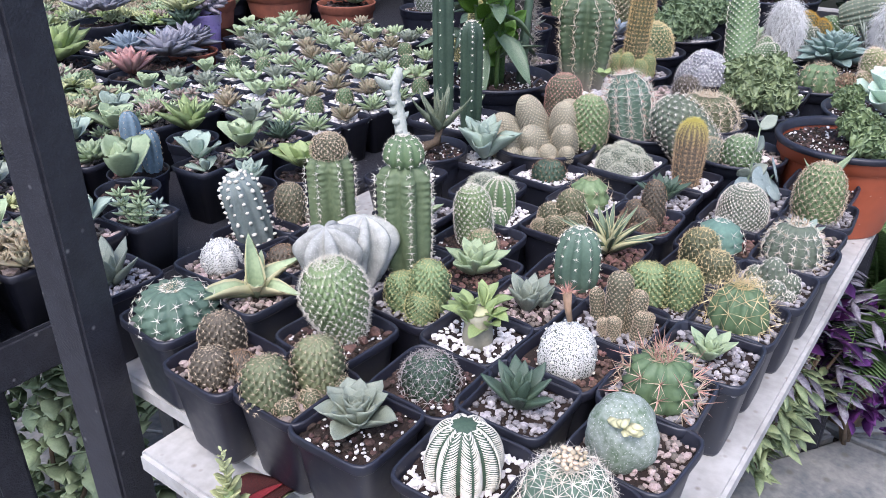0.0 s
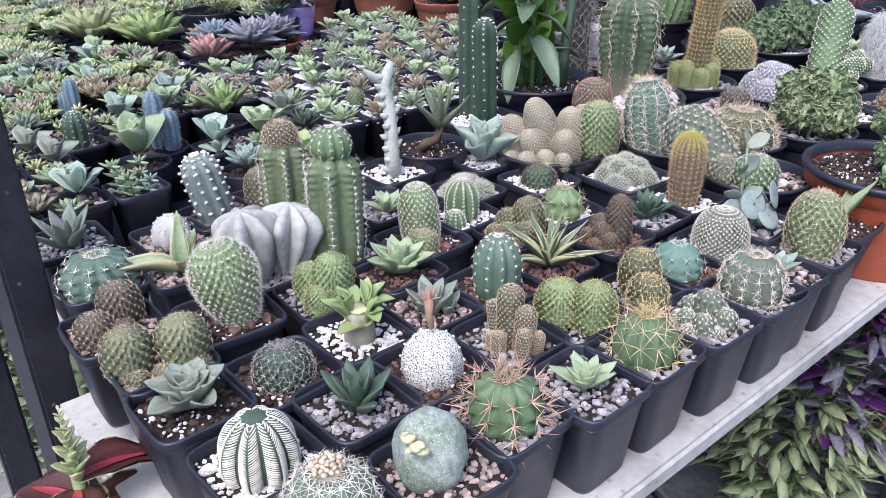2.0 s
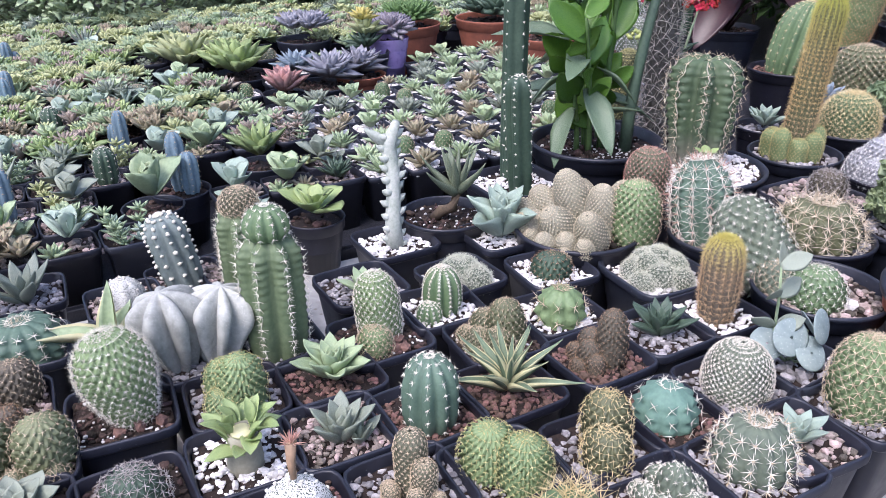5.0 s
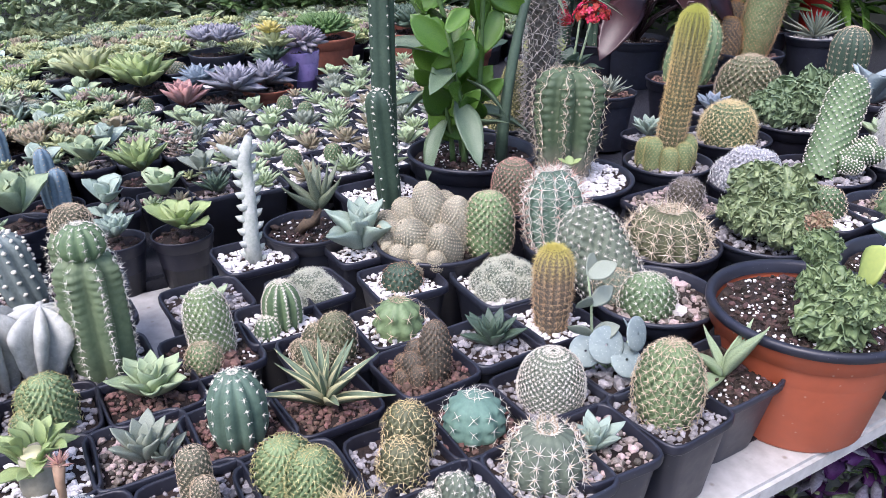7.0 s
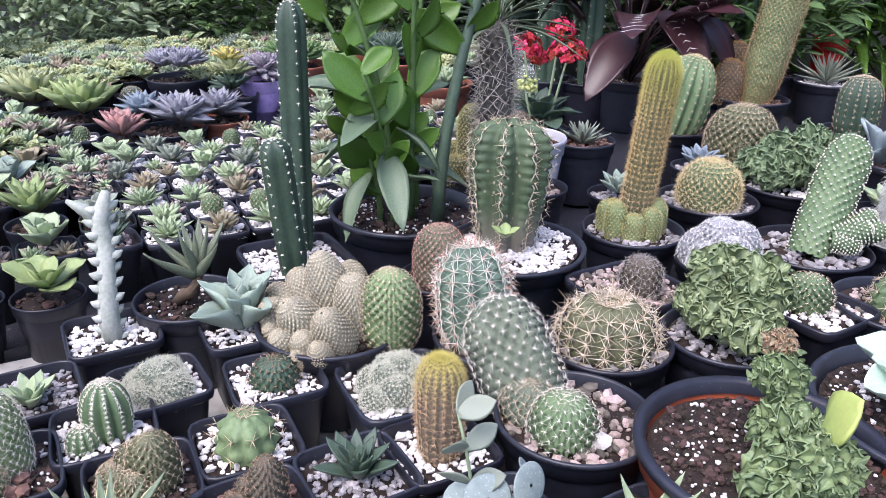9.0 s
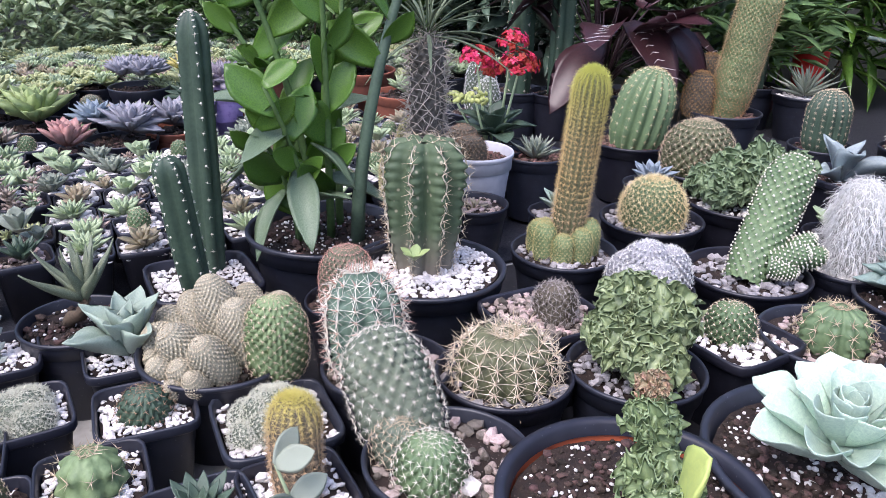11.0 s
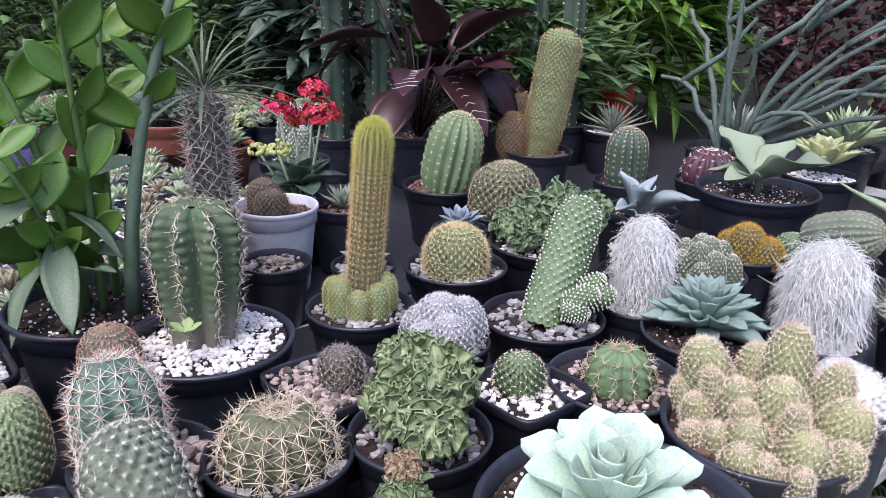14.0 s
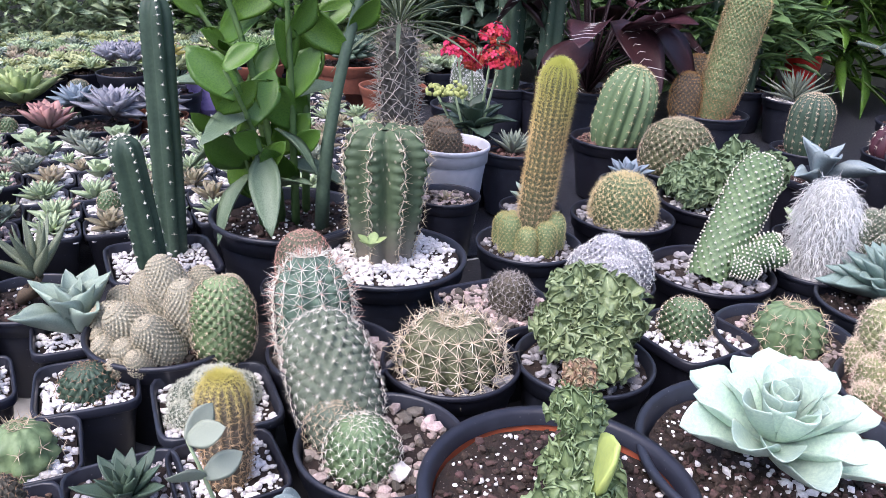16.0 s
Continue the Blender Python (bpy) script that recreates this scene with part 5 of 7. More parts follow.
# giant mint echeveria
ob, zs = rp(-0.238, 1.668, 0.106, 0.120, "huge pale mint echeveria rosette in a wide black pot", "dark", "succulent", cover=0.7, size=0.0034)
g_ = part("gravel", gravel_mesh("round", 0.08, "white", 0.004, 0.10, 1), None, ob, m=pose(0, 0, zs + 0.001))
g_["kind"] = "stuff"
add_rosette(ob, leafmesh("mint", L_MINT, L=1, W=0.46, T=0.09, curl=0.22, tip=0.74, cup=0.5, nv=18, nu=14, base=0.4), [(pose(0, 0, 0, 10, 8, 0) @ m, q) for m, q in rosette(30, 0.077, None, 74, 6, 0.3, seed=24, rise=0.4, jitter=9)], (-0.008, -0.008, zs + 0.014))

# large pinkish clump at the table's edge
ob, zs = rp(-0.275, 1.868, 0.084, 0.110, "wide clump of pinkish felted cactus heads in red gravel", "red")
sp = [(-0.046, 0.010, 0.027, 0.068, 0, -8), (-0.006, 0.040, 0.026, 0.086, -8, 0), (0.012, 0.004, 0.027, 0.062, 0, 0), (0.046, 0.024, 0.025, 0.056, 0, 10), (-0.014, -0.008, 0.022, 0.054, 0, 0), (0.040, -0.022, 0.024, 0.046, 0, 12), (0.008, -0.032, 0.022, 0.038, 0, 0), (-0.040, -0.022, 0.016, 0.034, 0, 0), (0.016, -0.054, 0.019, 0.028, 0, 0), (-0.012, -0.040, 0.015, 0.028, 0, 0), (0.060, 0.0, 0.018, 0.036, 0, 14), (-0.026, 0.040, 0.020, 0.060, -6, -5), (0.026, 0.046, 0.02, 0.066, -6, 4), (0.030, -0.044, 0.013, 0.026, 12, 6), (-0.028, -0.044, 0.012, 0.024, 12, -6), (0.050, -0.040, 0.013, 0.028, 8, 14), (-0.058, -0.006, 0.014, 0.034, 0, -14), (0.0, -0.018, 0.014, 0.050, 8, 0), (0.028, -0.008, 0.014, 0.058, 6, 4), (-0.030, -0.006, 0.013, 0.058, 6, -4)]
clump(ob, zs, [(a * 1.08, b_ * 1.08, c_ * 0.85, d_ * 1.12, e_ + 6 - 160 * b_, f_ + 160 * a) for a, b_, c_, d_, e_, f_ in sp], green("felted_skin", (0.34, 0.36, 0.12), (0.22, 0.24, 0.08), rough=0.8), mat("buff_spines", (0.74, 0.64, 0.50), (0.60, 0.48, 0.36), rough=0.7, scale=30, bump=0, island=0.3), 8, 0.0055, (25, 90), ribs=16, depth=0.14, per=190, flat=0.3)
ob, zs = rp(-0.262, 1.990, 0.042, 0.110, "snow-white woolly cactus dome", "red")
clump(ob, zs, [(0, -0.012, 0.034, 0.052, 8, 0), (0.026, 0.004, 0.026, 0.040, 0, 6), (-0.020, 0.010, 0.024, 0.044, 0, 0)], mat("snow_skin", (0.74, 0.73, 0.70), (0.6, 0.6, 0.57), rough=0.95, scale=60, bump=0.3), HAIR, 16, 0.005, (30, 92), ribs=18, depth=0.1, per=170, flat=0.2)


def hairy(ob, zs, h, r, strands, length, seed=2, tilt=(0, 0), skin=None):
    """A column hidden under long white curling hair."""
    rng = np.random.default_rng(seed)
    geo, P, N = body(h, r, ribs=18, depth=0.1, rows=14, stagger=True, flat=0.6)
    b_ = part("body", geo, skin or mat("hair_skin", (0.42, 0.43, 0.40), (0.30, 0.31, 0.28), rough=0.9, scale=60, bump=0.3), ob, m=pose(0, 0, zs, tilt[0], tilt[1], 0))
    g_ = Geo()
    for k in rng.integers(0, len(P), strands):
        d = 0.22 * N[k] + rng.normal(0, 0.25, 3)
        pts = [P[k]]
        for s in range(3):
            d = d + np.array([0, 0, -0.62]) + rng.normal(0, 0.34, 3)
            pts.append(pts[-1] + d / np.linalg.norm(d) * length / 3)
        g_.add(*tube(pts, [0.00028, 0.00026, 0.00022, 0.00014], 3))
    part("hair", g_, HAIR, b_, "long white tangled hair", smooth=False)["kind"] = "stuff"


ob, zs = rp(-0.546, 1.992, 0.056, 0.100, "column cactus shaggy with long white hair", "white")
hairy(ob, zs, 0.118, 0.029, 4200, 0.021)
ob, zs = rp(-0.372, 2.092, 0.056, 0.105, "stout cactus wrapped in white silky hair", "white")
hairy(ob, zs, 0.120, 0.036, 4600, 0.024, seed=5)

# yellow column with pups, yellow ball, dotted column
ob, zs = rp(-0.690, 1.680, 0.066, 0.102, "tall golden-spined column with a ring of yellow pups", "grey", size=0.005)
GOLD = mat("golden_brown_spines", (0.66, 0.51, 0.24), (0.50, 0.35, 0.16), rough=0.6, scale=30, bump=0, top=(0.50, 0.52, 0.12), bottom=(0.42, 0.31, 0.23))
cactus(ob, zs, 0.235, 0.0195, G_OLIVE, GOLD, 12, 0.0080, 0.00035, (20, 80), at=(-0.012, 0.008), tilt=(-3, 3), ribs=19, depth=0.14, rows=46, flat=0.88, foot=0.8, foot_end=0.25)
for a in range(8):
    q = radians(a * 45 + 190)
    cactus(ob, zs, 0.040 + 0.006 * (a % 3), 0.0125, G_LIME, DSP, 9, 0.004, 0.0004, (40, 90), at=(-0.012 + 0.031 * math.cos(q), 0.006 + 0.031 * math.sin(q)), name="pup", ribs=14, depth=0.1, rows=12, stagger=True, flat=0.6)
ob, zs = rp(-0.762, 1.858, 0.072, 0.098, "round golden-spined cactus in a black pot", "grey")
cactus(ob, zs, 0.072, 0.041, G_MID, mat("pale_gold_spines", (0.74, 0.64, 0.38), (0.58, 0.46, 0.24), rough=0.6, scale=30, bump=0, island=0.2), 12, 0.009, 0.0005, (30, 88), ribs=22, depth=0.08, rows=13, stagger=True, flat=0.3, foot=0.9)
ob, zs = rp(-0.573, 1.862, 0.074, 0.098, "leaning green cactus with a net of white dots and small arms", "grey", size=0.0055, turn=0)
DOT = dict(ribs=14, depth=0.12, stagger=True, wool=0.0015)
cactus(ob, zs, 0.180, 0.027, G_MID, WSP, 5, 0.003, 0.0004, (50, 90), at=(0.006, -0.008), aim=(-0.06, 0.11, 0.135), rows=24, flat=0.75, foot=0.85, **DOT)
for a, b_, rr, hh, tx, ty in [(0.016, 0.034, 0.014, 0.050, 1.0, 0.3), (0.020, 0.014, 0.014, 0.045, 1.0, 0.5), (0.010, 0.040, 0.012, 0.045, 0.8, 0.9), (0.024, 0.004, 0.011, 0.036, 1.0, -0.1)]:
    cactus(ob, zs + 0.030, hh, rr, G_MID, WSP, 4, 0.002, 0.0004, (50, 90), at=(a, b_), aim=(tx * 0.6, 0.8, ty), name="arm", rows=9, flat=0.5, **DOT)

# behind: white bucket, dark pots, barrel, grey ball, crested cluster
ob, zs = potted("potted_cactus", -1.020, 1.695, "two brown cactus balls in a white plastic bucket pot", "cactus", shape="round", r=0.064, h=0.138, material=GREYP, grit="red", group=BIG)
clump(ob, zs, [(-0.018, -0.012, 0.024, 0.058, 0, 0), (0.020, -0.016, 0.023, 0.050, 0, 0)], G_BROWN, BSP, 7, 0.005, (50, 90), ribs=16, depth=0.18, per=180)
ob, zs = rp(-0.900, 1.648, 0.050, 0.095, "black pot holding only a brown dried rosette", "mixed", "succulent")
add_rosette(ob, leafmesh("dry", L_BRONZE, L=1, W=0.3, T=0.08, curl=0.2, tip=0.5, cup=0.3), rosette(12, 0.022, None, 70, 10, 0.4, seed=30), (0, 0, zs))
ob, zs = rp(-1.060, 1.825, 0.058, 0.112, "small white-streaked agave in a black pot of red grit", "red", "succulent")
add_rosette(ob, leafmesh("ag", L_GREY, L=1, W=0.2, T=0.09, curl=0.12, tip=0.35, cup=0.4), rosette(26, 0.052, None, 82, 15, 0.5, seed=31), (0, 0, zs + 0.004))
ob, zs = rp(-1.100, 2.045, 0.078, 0.110, "leaning fat green barrel cactus with rows of straw spines", "red")
cactus(ob, zs, 0.150, 0.052, G_MID, YSP, 6, 0.007, 0.0005, (40, 85), tilt=(-10, 6), ribs=16, depth=0.22, rows=14, flat=0.5, foot=0.8, wool=0.0012)
ob, zs = rp(-0.938, 2.065, 0.062, 0.098, "round grey-brown cactus with tight spine rows", "red")
cactus(ob, zs, 0.100, 0.054, G_OLIVE, TAN, 8, 0.008, 0.0005, (50, 88), ribs=20, depth=0.14, rows=13, stagger=True, flat=0.35)
ob, zs = rp(-0.770, 2.015, 0.080, 0.105, "bright green crested succulent clump in white gravel", "white", "succulent")
crest(ob, zs, [(-0.02, 0.0, zs + 0.04, 0.038), (0.024, 0.006, zs + 0.042, 0.036), (0.0, -0.03, zs + 0.03, 0.032), (0.0, 0.03, zs + 0.06, 0.036), (0.04, 0.034, zs + 0.06, 0.03), (-0.04, -0.02, zs + 0.026, 0.028)], G_MID, green("crest_leaf", (0.20, 0.30, 0.12), (0.10, 0.17, 0.07), rough=0.45), seed=9)
for x, y, s, mm, key in ((-0.830, 1.750, 0.042, L_AGAVE, "sml"), (-0.905, 1.955, 0.046, L_BLUE, "smb"), (-0.640, 2.07, 0.05, L_SAGE, "sms")):
    ob, zs = rp(x, y, 0.045, 0.095, "small pale rosette succulent in a black pot", "grey", "succulent")
    add_rosette(ob, leafmesh(key, mm, L=1, W=0.4, T=0.1, curl=0.2, tip=0.55, cup=0.4), rosette(18, s, None, 78, 12, 0.4, seed=int(s * 1000)), (0, 0, zs + 0.012))

# blue-green echeveria, blue agave, felted kalanchoe, back right
ob, zs = rp(-0.448, 1.998, 0.072, 0.098, "blue-green echeveria with many overlapping leaves spilling over its pot", "dark", "succulent")
add_rosette(ob, leafmesh("bgr", green("jade_blue_leaf", (0.24, 0.36, 0.31), (0.16, 0.26, 0.23), rough=0.5), L=1, W=0.36, T=0.09, curl=0.16, tip=0.6, cup=0.5), rosette(56, 0.072, None, 84, -6, 0.25, seed=33, rise=0.4), (0, 0, zs + 0.016))
ob, zs = potted("potted_succulent", -0.815, 2.250, "powder-blue agave with few broad curved leaves", "succulent", r=0.058, h=0.110, grit="dark", group=BIG)
for a, tl, s in ((-40, 42, 0.12), (-120, 70, 0.085), (160, 50, 0.09), (20, 30, 0.11), (-75, 25, 0.09), (90, 60, 0.08)):
    part("leaf", leafmesh("bag", green("blue_agave_leaf", (0.31, 0.39, 0.41), (0.21, 0.28, 0.31)), L=1, W=0.3, T=0.06, curl=-0.1, tip=0.5, cup=0.8), None, ob, m=pose(0, 0, zs, 0, 0, a) @ pose(0, 0, 0, 0, -tl, 0) @ Matrix.Diagonal((s, s, s, 1)))
ob, zs = rp(-0.765, 2.490, 0.106, 0.130, "felt-leaved kalanchoe with broad toothed grey-green leaves", "dark", "plant", cover=0.5)
part("stem", Geo().add(*tube([(0, 0, zs), (0.002, 0, zs + 0.03), (0.0, 0, zs + 0.05)], [0.006, 0.007, 0.006], 8)), G_TAN, ob)
for a, tl, s in ((-15, 28, 0.145), (165, 40, 0.13), (75, 45, 0.10), (-100, 10, 0.09), (200, 8, 0.09)):
    part("leaf", leafmesh("beh", green("felt_leaf", (0.23, 0.31, 0.17), (0.17, 0.24, 0.14), rough=0.85), L=1, W=0.60, T=0.04, curl=-0.08, tip=0.5, cup=0.3, wave=0.05, nv=24, nu=12), None, ob, m=pose(0, 0, zs + 0.03, 0, 0, a) @ pose(0, 0, 0, 0, -tl, 0) @ Matrix.Diagonal((s, s, s, 1)))
ob, zs = rp(-0.577, 2.140, 0.060, 0.100, "lumpy cluster of small grey-green spiny cactus heads", "grey")
clump(ob, zs, [(0.046 * math.sqrt((k + 0.3) / 13) * math.cos(k * 2.4), 0.046 * math.sqrt((k + 0.3) / 13) * math.sin(k * 2.4), 0.0165 - 0.0004 * k, 0.068 - 0.0026 * k, 0, 0) for k in range(13)], G_GREY, WSP, 6, 0.0032, (50, 90), ribs=12, depth=0.2, per=200, flat=0.3)
ob, zs = rp(-0.598, 2.255, 0.050, 0.100, "cluster of golden-spined cactus balls", "grey")
clump(ob, zs, [(0, 0, 0.025, 0.060, 0, 0), (0.030, 0.006, 0.021, 0.045, 0, 0), (-0.026, 0.008, 0.02, 0.042, 0, 0)], G_OLIVE, mat("orange_spines", (0.58, 0.38, 0.06), (0.42, 0.24, 0.04), rough=0.6, scale=30, bump=0, island=0.2), 12, 0.007, (30, 90), ribs=18, depth=0.1, per=190, flat=0.35)
ob, zs = rp(-0.520, 2.330, 0.068, 0.105, "ribbed green cactus lying over its dark pot, with round pups", "grey")
cactus(ob, zs + 0.034, 0.105, 0.038, G_GREY, TAN, 5, 0.004, 0.0004, (50, 88), at=(-0.030, 0.0), aim=(0.085, 0.01, 0.03), ribs=20, depth=0.16, rows=14, flat=0.5, foot=0.75)
clump(ob, zs, [(-0.044, -0.010, 0.024, 0.044, 0, 0), (0.0, -0.034, 0.016, 0.030, 0, 0)], G_MID, WSP, 5, 0.003, (50, 90), ribs=14, depth=0.16, per=190)
ob, zs = rp(-0.445, 2.200, 0.055, 0.100, "tuft of narrow white-edged agave leaves", "red", "succulent")
add_rosette(ob, leafmesh("tuft", L_GREY, L=1, W=0.09, T=0.04, curl=0.1, tip=0.3, cup=0.6), rosette(22, 0.085, None, 84, 20, 0.6, seed=35), (0, 0, zs))
ob, zs = rp(-0.340, 2.260, 0.052, 0.100, "round cactus bristling with white spines", "grey")
cactus(ob, zs, 0.06, 0.035, G_MID, WSP, 8, 0.022, 0.0005, (20, 80), ribs=14, depth=0.16, rows=8, stagger=True, flat=0.3)
ob, zs = rp(-0.480, 2.560, 0.095, 0.120, "green aloe with long pointed leaves in white gravel", "white", "succulent")
add_rosette(ob, leafmesh("alr", L_SAGE, L=1, W=0.15, T=0.07, curl=0.06, tip=0.2, cup=0.6, base=0.9), rosette(14, 0.17, None, 80, 15, 0.6, seed=36), (0, 0, zs))

# ---- succulent bench ----
FIELD = "small succulents on the bench"
BENCH = TOP - 0.006


def on_table(x, y):
    """Metres in from the table's front corner, along its own directions."""
    c, s = math.cos(radians(SLANT)), math.sin(radians(SLANT))
    dx, dy = x - CORNER[0], y - CORNER[1]
    return dx * c + dy * s, -dx * s + dy * c


def from_table(u, v):
    c, s = math.cos(radians(SLANT)), math.sin(radians(SLANT))
    return CORNER[0] + u * c - v * s, CORNER[1] + u * s + v * c


def small(label, plants, grit="mixed", shape="square", r=0.036, h=0.082, category="succulent", **kw):
    """A potted succulent with joined leaves: plants are (shape of leaf, material, leaves, radius, inner, outer, place)."""
    kw = {"size": 0.005, "cover": 0.35, **kw}
    ob, zs = potted("potted_succulent" if category == "succulent" else "potted_cactus", 0, 0, label, category, shape=shape, r=r, h=h, grit=grit, group=FIELD, z=BENCH, lite=True, **kw)
    for k, (lf, mm, n_, R, inner, outer, at) in enumerate(plants):
        g_ = joined_rosette(leaf(**lf), rosette(int(n_ * 1.2), R * 1.10, None, inner, outer, 0.4, seed=n_ + k * 7, jitter=10), (at[0], at[1], zs + 0.004 + (at[2] if len(at) > 2 else 0)))
        f_ = part("foliage", g_, mm, ob)
        f_["kind"] = "stuff"
    return ob, zs


ROUND = dict(L=1, W=0.42, T=0.12, curl=0.22, tip=0.6, cup=0.4, nv=5, nu=4)
POINT = dict(L=1, W=0.30, T=0.12, curl=0.12, tip=0.4, cup=0.4, nv=5, nu=4)
BEAN = dict(L=1, W=0.36, T=0.34, curl=0.1, tip=0.6, cup=0.0, nv=5, nu=5)
PADDLE = dict(L=1, W=0.72, T=0.06, curl=0.15, tip=0.65, cup=0.25, nv=7, nu=6)
L_GOLD = green("yellow_green_leaf", (0.46, 0.48, 0.17), (0.34, 0.39, 0.13), rough=0.5)
L_ROSE = green("rosy_leaf", (0.38, 0.25, 0.21), (0.27, 0.23, 0.16), rough=0.5)
KINDS = []


def carpet(label, blend, n_ros, R, shape, seed, reach=0.034, pot="square", **kw):
    """A pot crowded with small rosettes of one or two kinds."""
    rng_ = np.random.default_rng(seed)
    plants = []
    for k in range(n_ros):
        a_, q_ = k * 2.4 + rng_.uniform(-0.4, 0.4), reach * math.sqrt((k + 0.3) / n_ros)
        plants.append((shape[k % len(shape)], blend[k % len(blend)], int(rng_.integers(10, 17)), R * rng_.uniform(0.7, 1.25), 82, rng_.uniform(-10, 20), (q_ * math.cos(a_), q_ * math.sin(a_), 0.020 * (1 - q_ / reach) + rng_.uniform(0, 0.012))))
    return small(label, plants, shape=pot, **kw)[0]


KINDS.append(carpet("crowded sage green rosettes in a small black pot", [L_SAGE], 8, 0.024, [ROUND], 1))
KINDS.append(carpet("crowded yellow-green rosettes in a small black pot", [L_GOLD, L_SAGE], 9, 0.022, [ROUND, BEAN], 2))
KINDS.append(carpet("bronze-tinged clustered rosettes in a black pot", [L_BRONZE], 8, 0.023, [ROUND], 3))
KINDS.append(carpet("rosy sedum with fleshy bean leaves", [L_ROSE, L_SAGE], 9, 0.021, [BEAN], 4))
KINDS.append(carpet("bronze and green mixed succulents in a black pot", [L_BRONZE, L_SAGE, L_GOLD], 8, 0.024, [POINT, ROUND], 5))
KINDS.append(carpet("green jelly-bean sedum spilling over its pot", [L_SAGE], 10, 0.022, [BEAN], 6, 0.042))
KINDS.append(carpet("grey-green pointed rosettes in a black pot", [L_GREY, L_SAGE], 5, 0.032, [POINT], 7, 0.028))
KINDS.append(small("paddle-leaved kalanchoe with upright pale green leaves", [(PADDLE, L_SAGE, 7, 0.048, 75, 25, (0, 0, 0.01)), (BEAN, L_SAGE, 14, 0.02, 80, 0, (-0.018, -0.016)), (BEAN, L_BRONZE, 12, 0.02, 80, 0, (0.02, -0.014))])[0])
KINDS.append(small("broad pale leaves on a short stem", [(PADDLE, L_AGAVE, 6, 0.042, 80, 30, (0.004, 0, 0.014)), (BEAN, L_SAGE, 12, 0.02, 80, 10, (-0.018, -0.016))])[0])
STALKS = [(0.014, 0.010), (-0.014, 0.012), (0.004, -0.016), (-0.018, -0.010), (0.018, -0.012)]
for lab, mm, mm2 in (("pale upright sedum stalks with bean leaves", L_SAGE, L_AGAVE), ("rosy upright sedum stalks in a black pot", L_ROSE, L_SAGE), ("yellow-green bushy sedum stalks in a black pot", L_GOLD, L_SAGE)):
    KINDS.append(small(lab, [(BEAN, mm if k % 3 else mm2, 8, 0.015, 65, 5, (a_ * (1 + 0.25 * j), b_ * (1 + 0.25 * j), 0.013 * j)) for k, (a_, b_) in enumerate(STALKS) for j in range(2 + k % 3)])[0])
KINDS.append(small("stiff upright lance leaves in a black pot", [(POINT | {"W": 0.2}, L_GREY, 9, 0.064, 86, 48, (0, 0)), (ROUND, L_SAGE, 10, 0.022, 80, 10, (-0.016, -0.016))])[0])
KINDS.append(small("sage green rosette in a small black pot", [(ROUND, L_SAGE, 26, 0.036, 80, 8, (0, 0))])[0])
KINDS.append(small("dark green haworthia tuft in a black pot", [(POINT, L_DEEP, 22, 0.034, 84, 25, (0, 0))])[0])
KINDS.append(small("dusky purple-grey rosette in a black pot", [(ROUND, L_PURPLE, 26, 0.034, 82, 6, (0, 0))])[0])
BLUEC = mat("powder_blue_skin", (0.18, 0.26, 0.31), (0.11, 0.17, 0.21), rough=0.65, scale=45, bump=0.2, obj=0.1)
ob, zs = small("powder-blue little column cactus in a black pot", [], category="cactus")
cactus(ob, zs, 0.075, 0.012, BLUEC, TAN, 4, 0.003, 0.0004, (30, 80), ribs=6, depth=0.3, rows=9, flat=0.7)
cactus(ob, zs, 0.050, 0.011, BLUEC, TAN, 4, 0.003, 0.0004, (30, 80), at=(0.016, 0.010), name="offset", ribs=6, depth=0.3, rows=7, flat=0.7)
KINDS.append(ob)
ob, zs = small("small round tan-spined cactus in a black pot", [], category="cactus")
cactus(ob, zs, 0.034, 0.022, G_GREY, TAN, 7, 0.004, 0.0004, (50, 88), ribs=14, depth=0.16, rows=7, stagger=True, flat=0.3)
KINDS.append(ob)
ob, zs = small("stubby dark green cactus column in a black pot", [], category="cactus")
cactus(ob, zs, 0.060, 0.017, G_DARK, WSP, 5, 0.004, 0.0004, (40, 85), ribs=9, depth=0.2, rows=9, flat=0.6)
KINDS.append(ob)
for lab, mm, mm2, n_, R_, seed_ in (("broad grey-green paddle leaves over bean sedum", L_AGAVE, L_ROSE, 5, 0.046, 1), ("upright oval sage leaves in a black pot", L_SAGE, L_GREY, 6, 0.044, 2), ("bronze-edged paddle leaves in a black pot", L_BRONZE, L_SAGE, 7, 0.036, 3), ("blue-grey spoon leaves in a black pot", L_GREY, L_GOLD, 6, 0.040, 4)):
    KINDS.append(small(lab, [(PADDLE, mm, n_, R_, 78, 20, (0.006, 0.004, 0.012)), (PADDLE, mm, n_ - 1, R_ * 0.6, 70, 15, (-0.016, 0.012)), (BEAN, mm2, 13, 0.019, 80, 0, (-0.010, -0.018)), (BEAN, mm2, 10, 0.016, 80, 0, (0.022, -0.012))])[0])
TRAY = []
TRAY.append(small("tiny grey rosette in white gravel", [(ROUND, L_GREY, 20, 0.034, 80, 8, (0, 0))], "white", r=0.034, h=0.075, cover=1.0)[0])
TRAY.append(small("tiny sage rosette in white gravel", [(POINT, L_SAGE, 20, 0.035, 80, 8, (0, 0))], "white", r=0.034, h=0.075, cover=1.0)[0])
TRAY.append(small("tiny bronze rosette in white gravel", [(ROUND, L_BRONZE, 18, 0.032, 80, 8, (0, 0))], "white", r=0.034, h=0.075, cover=1.0)[0])
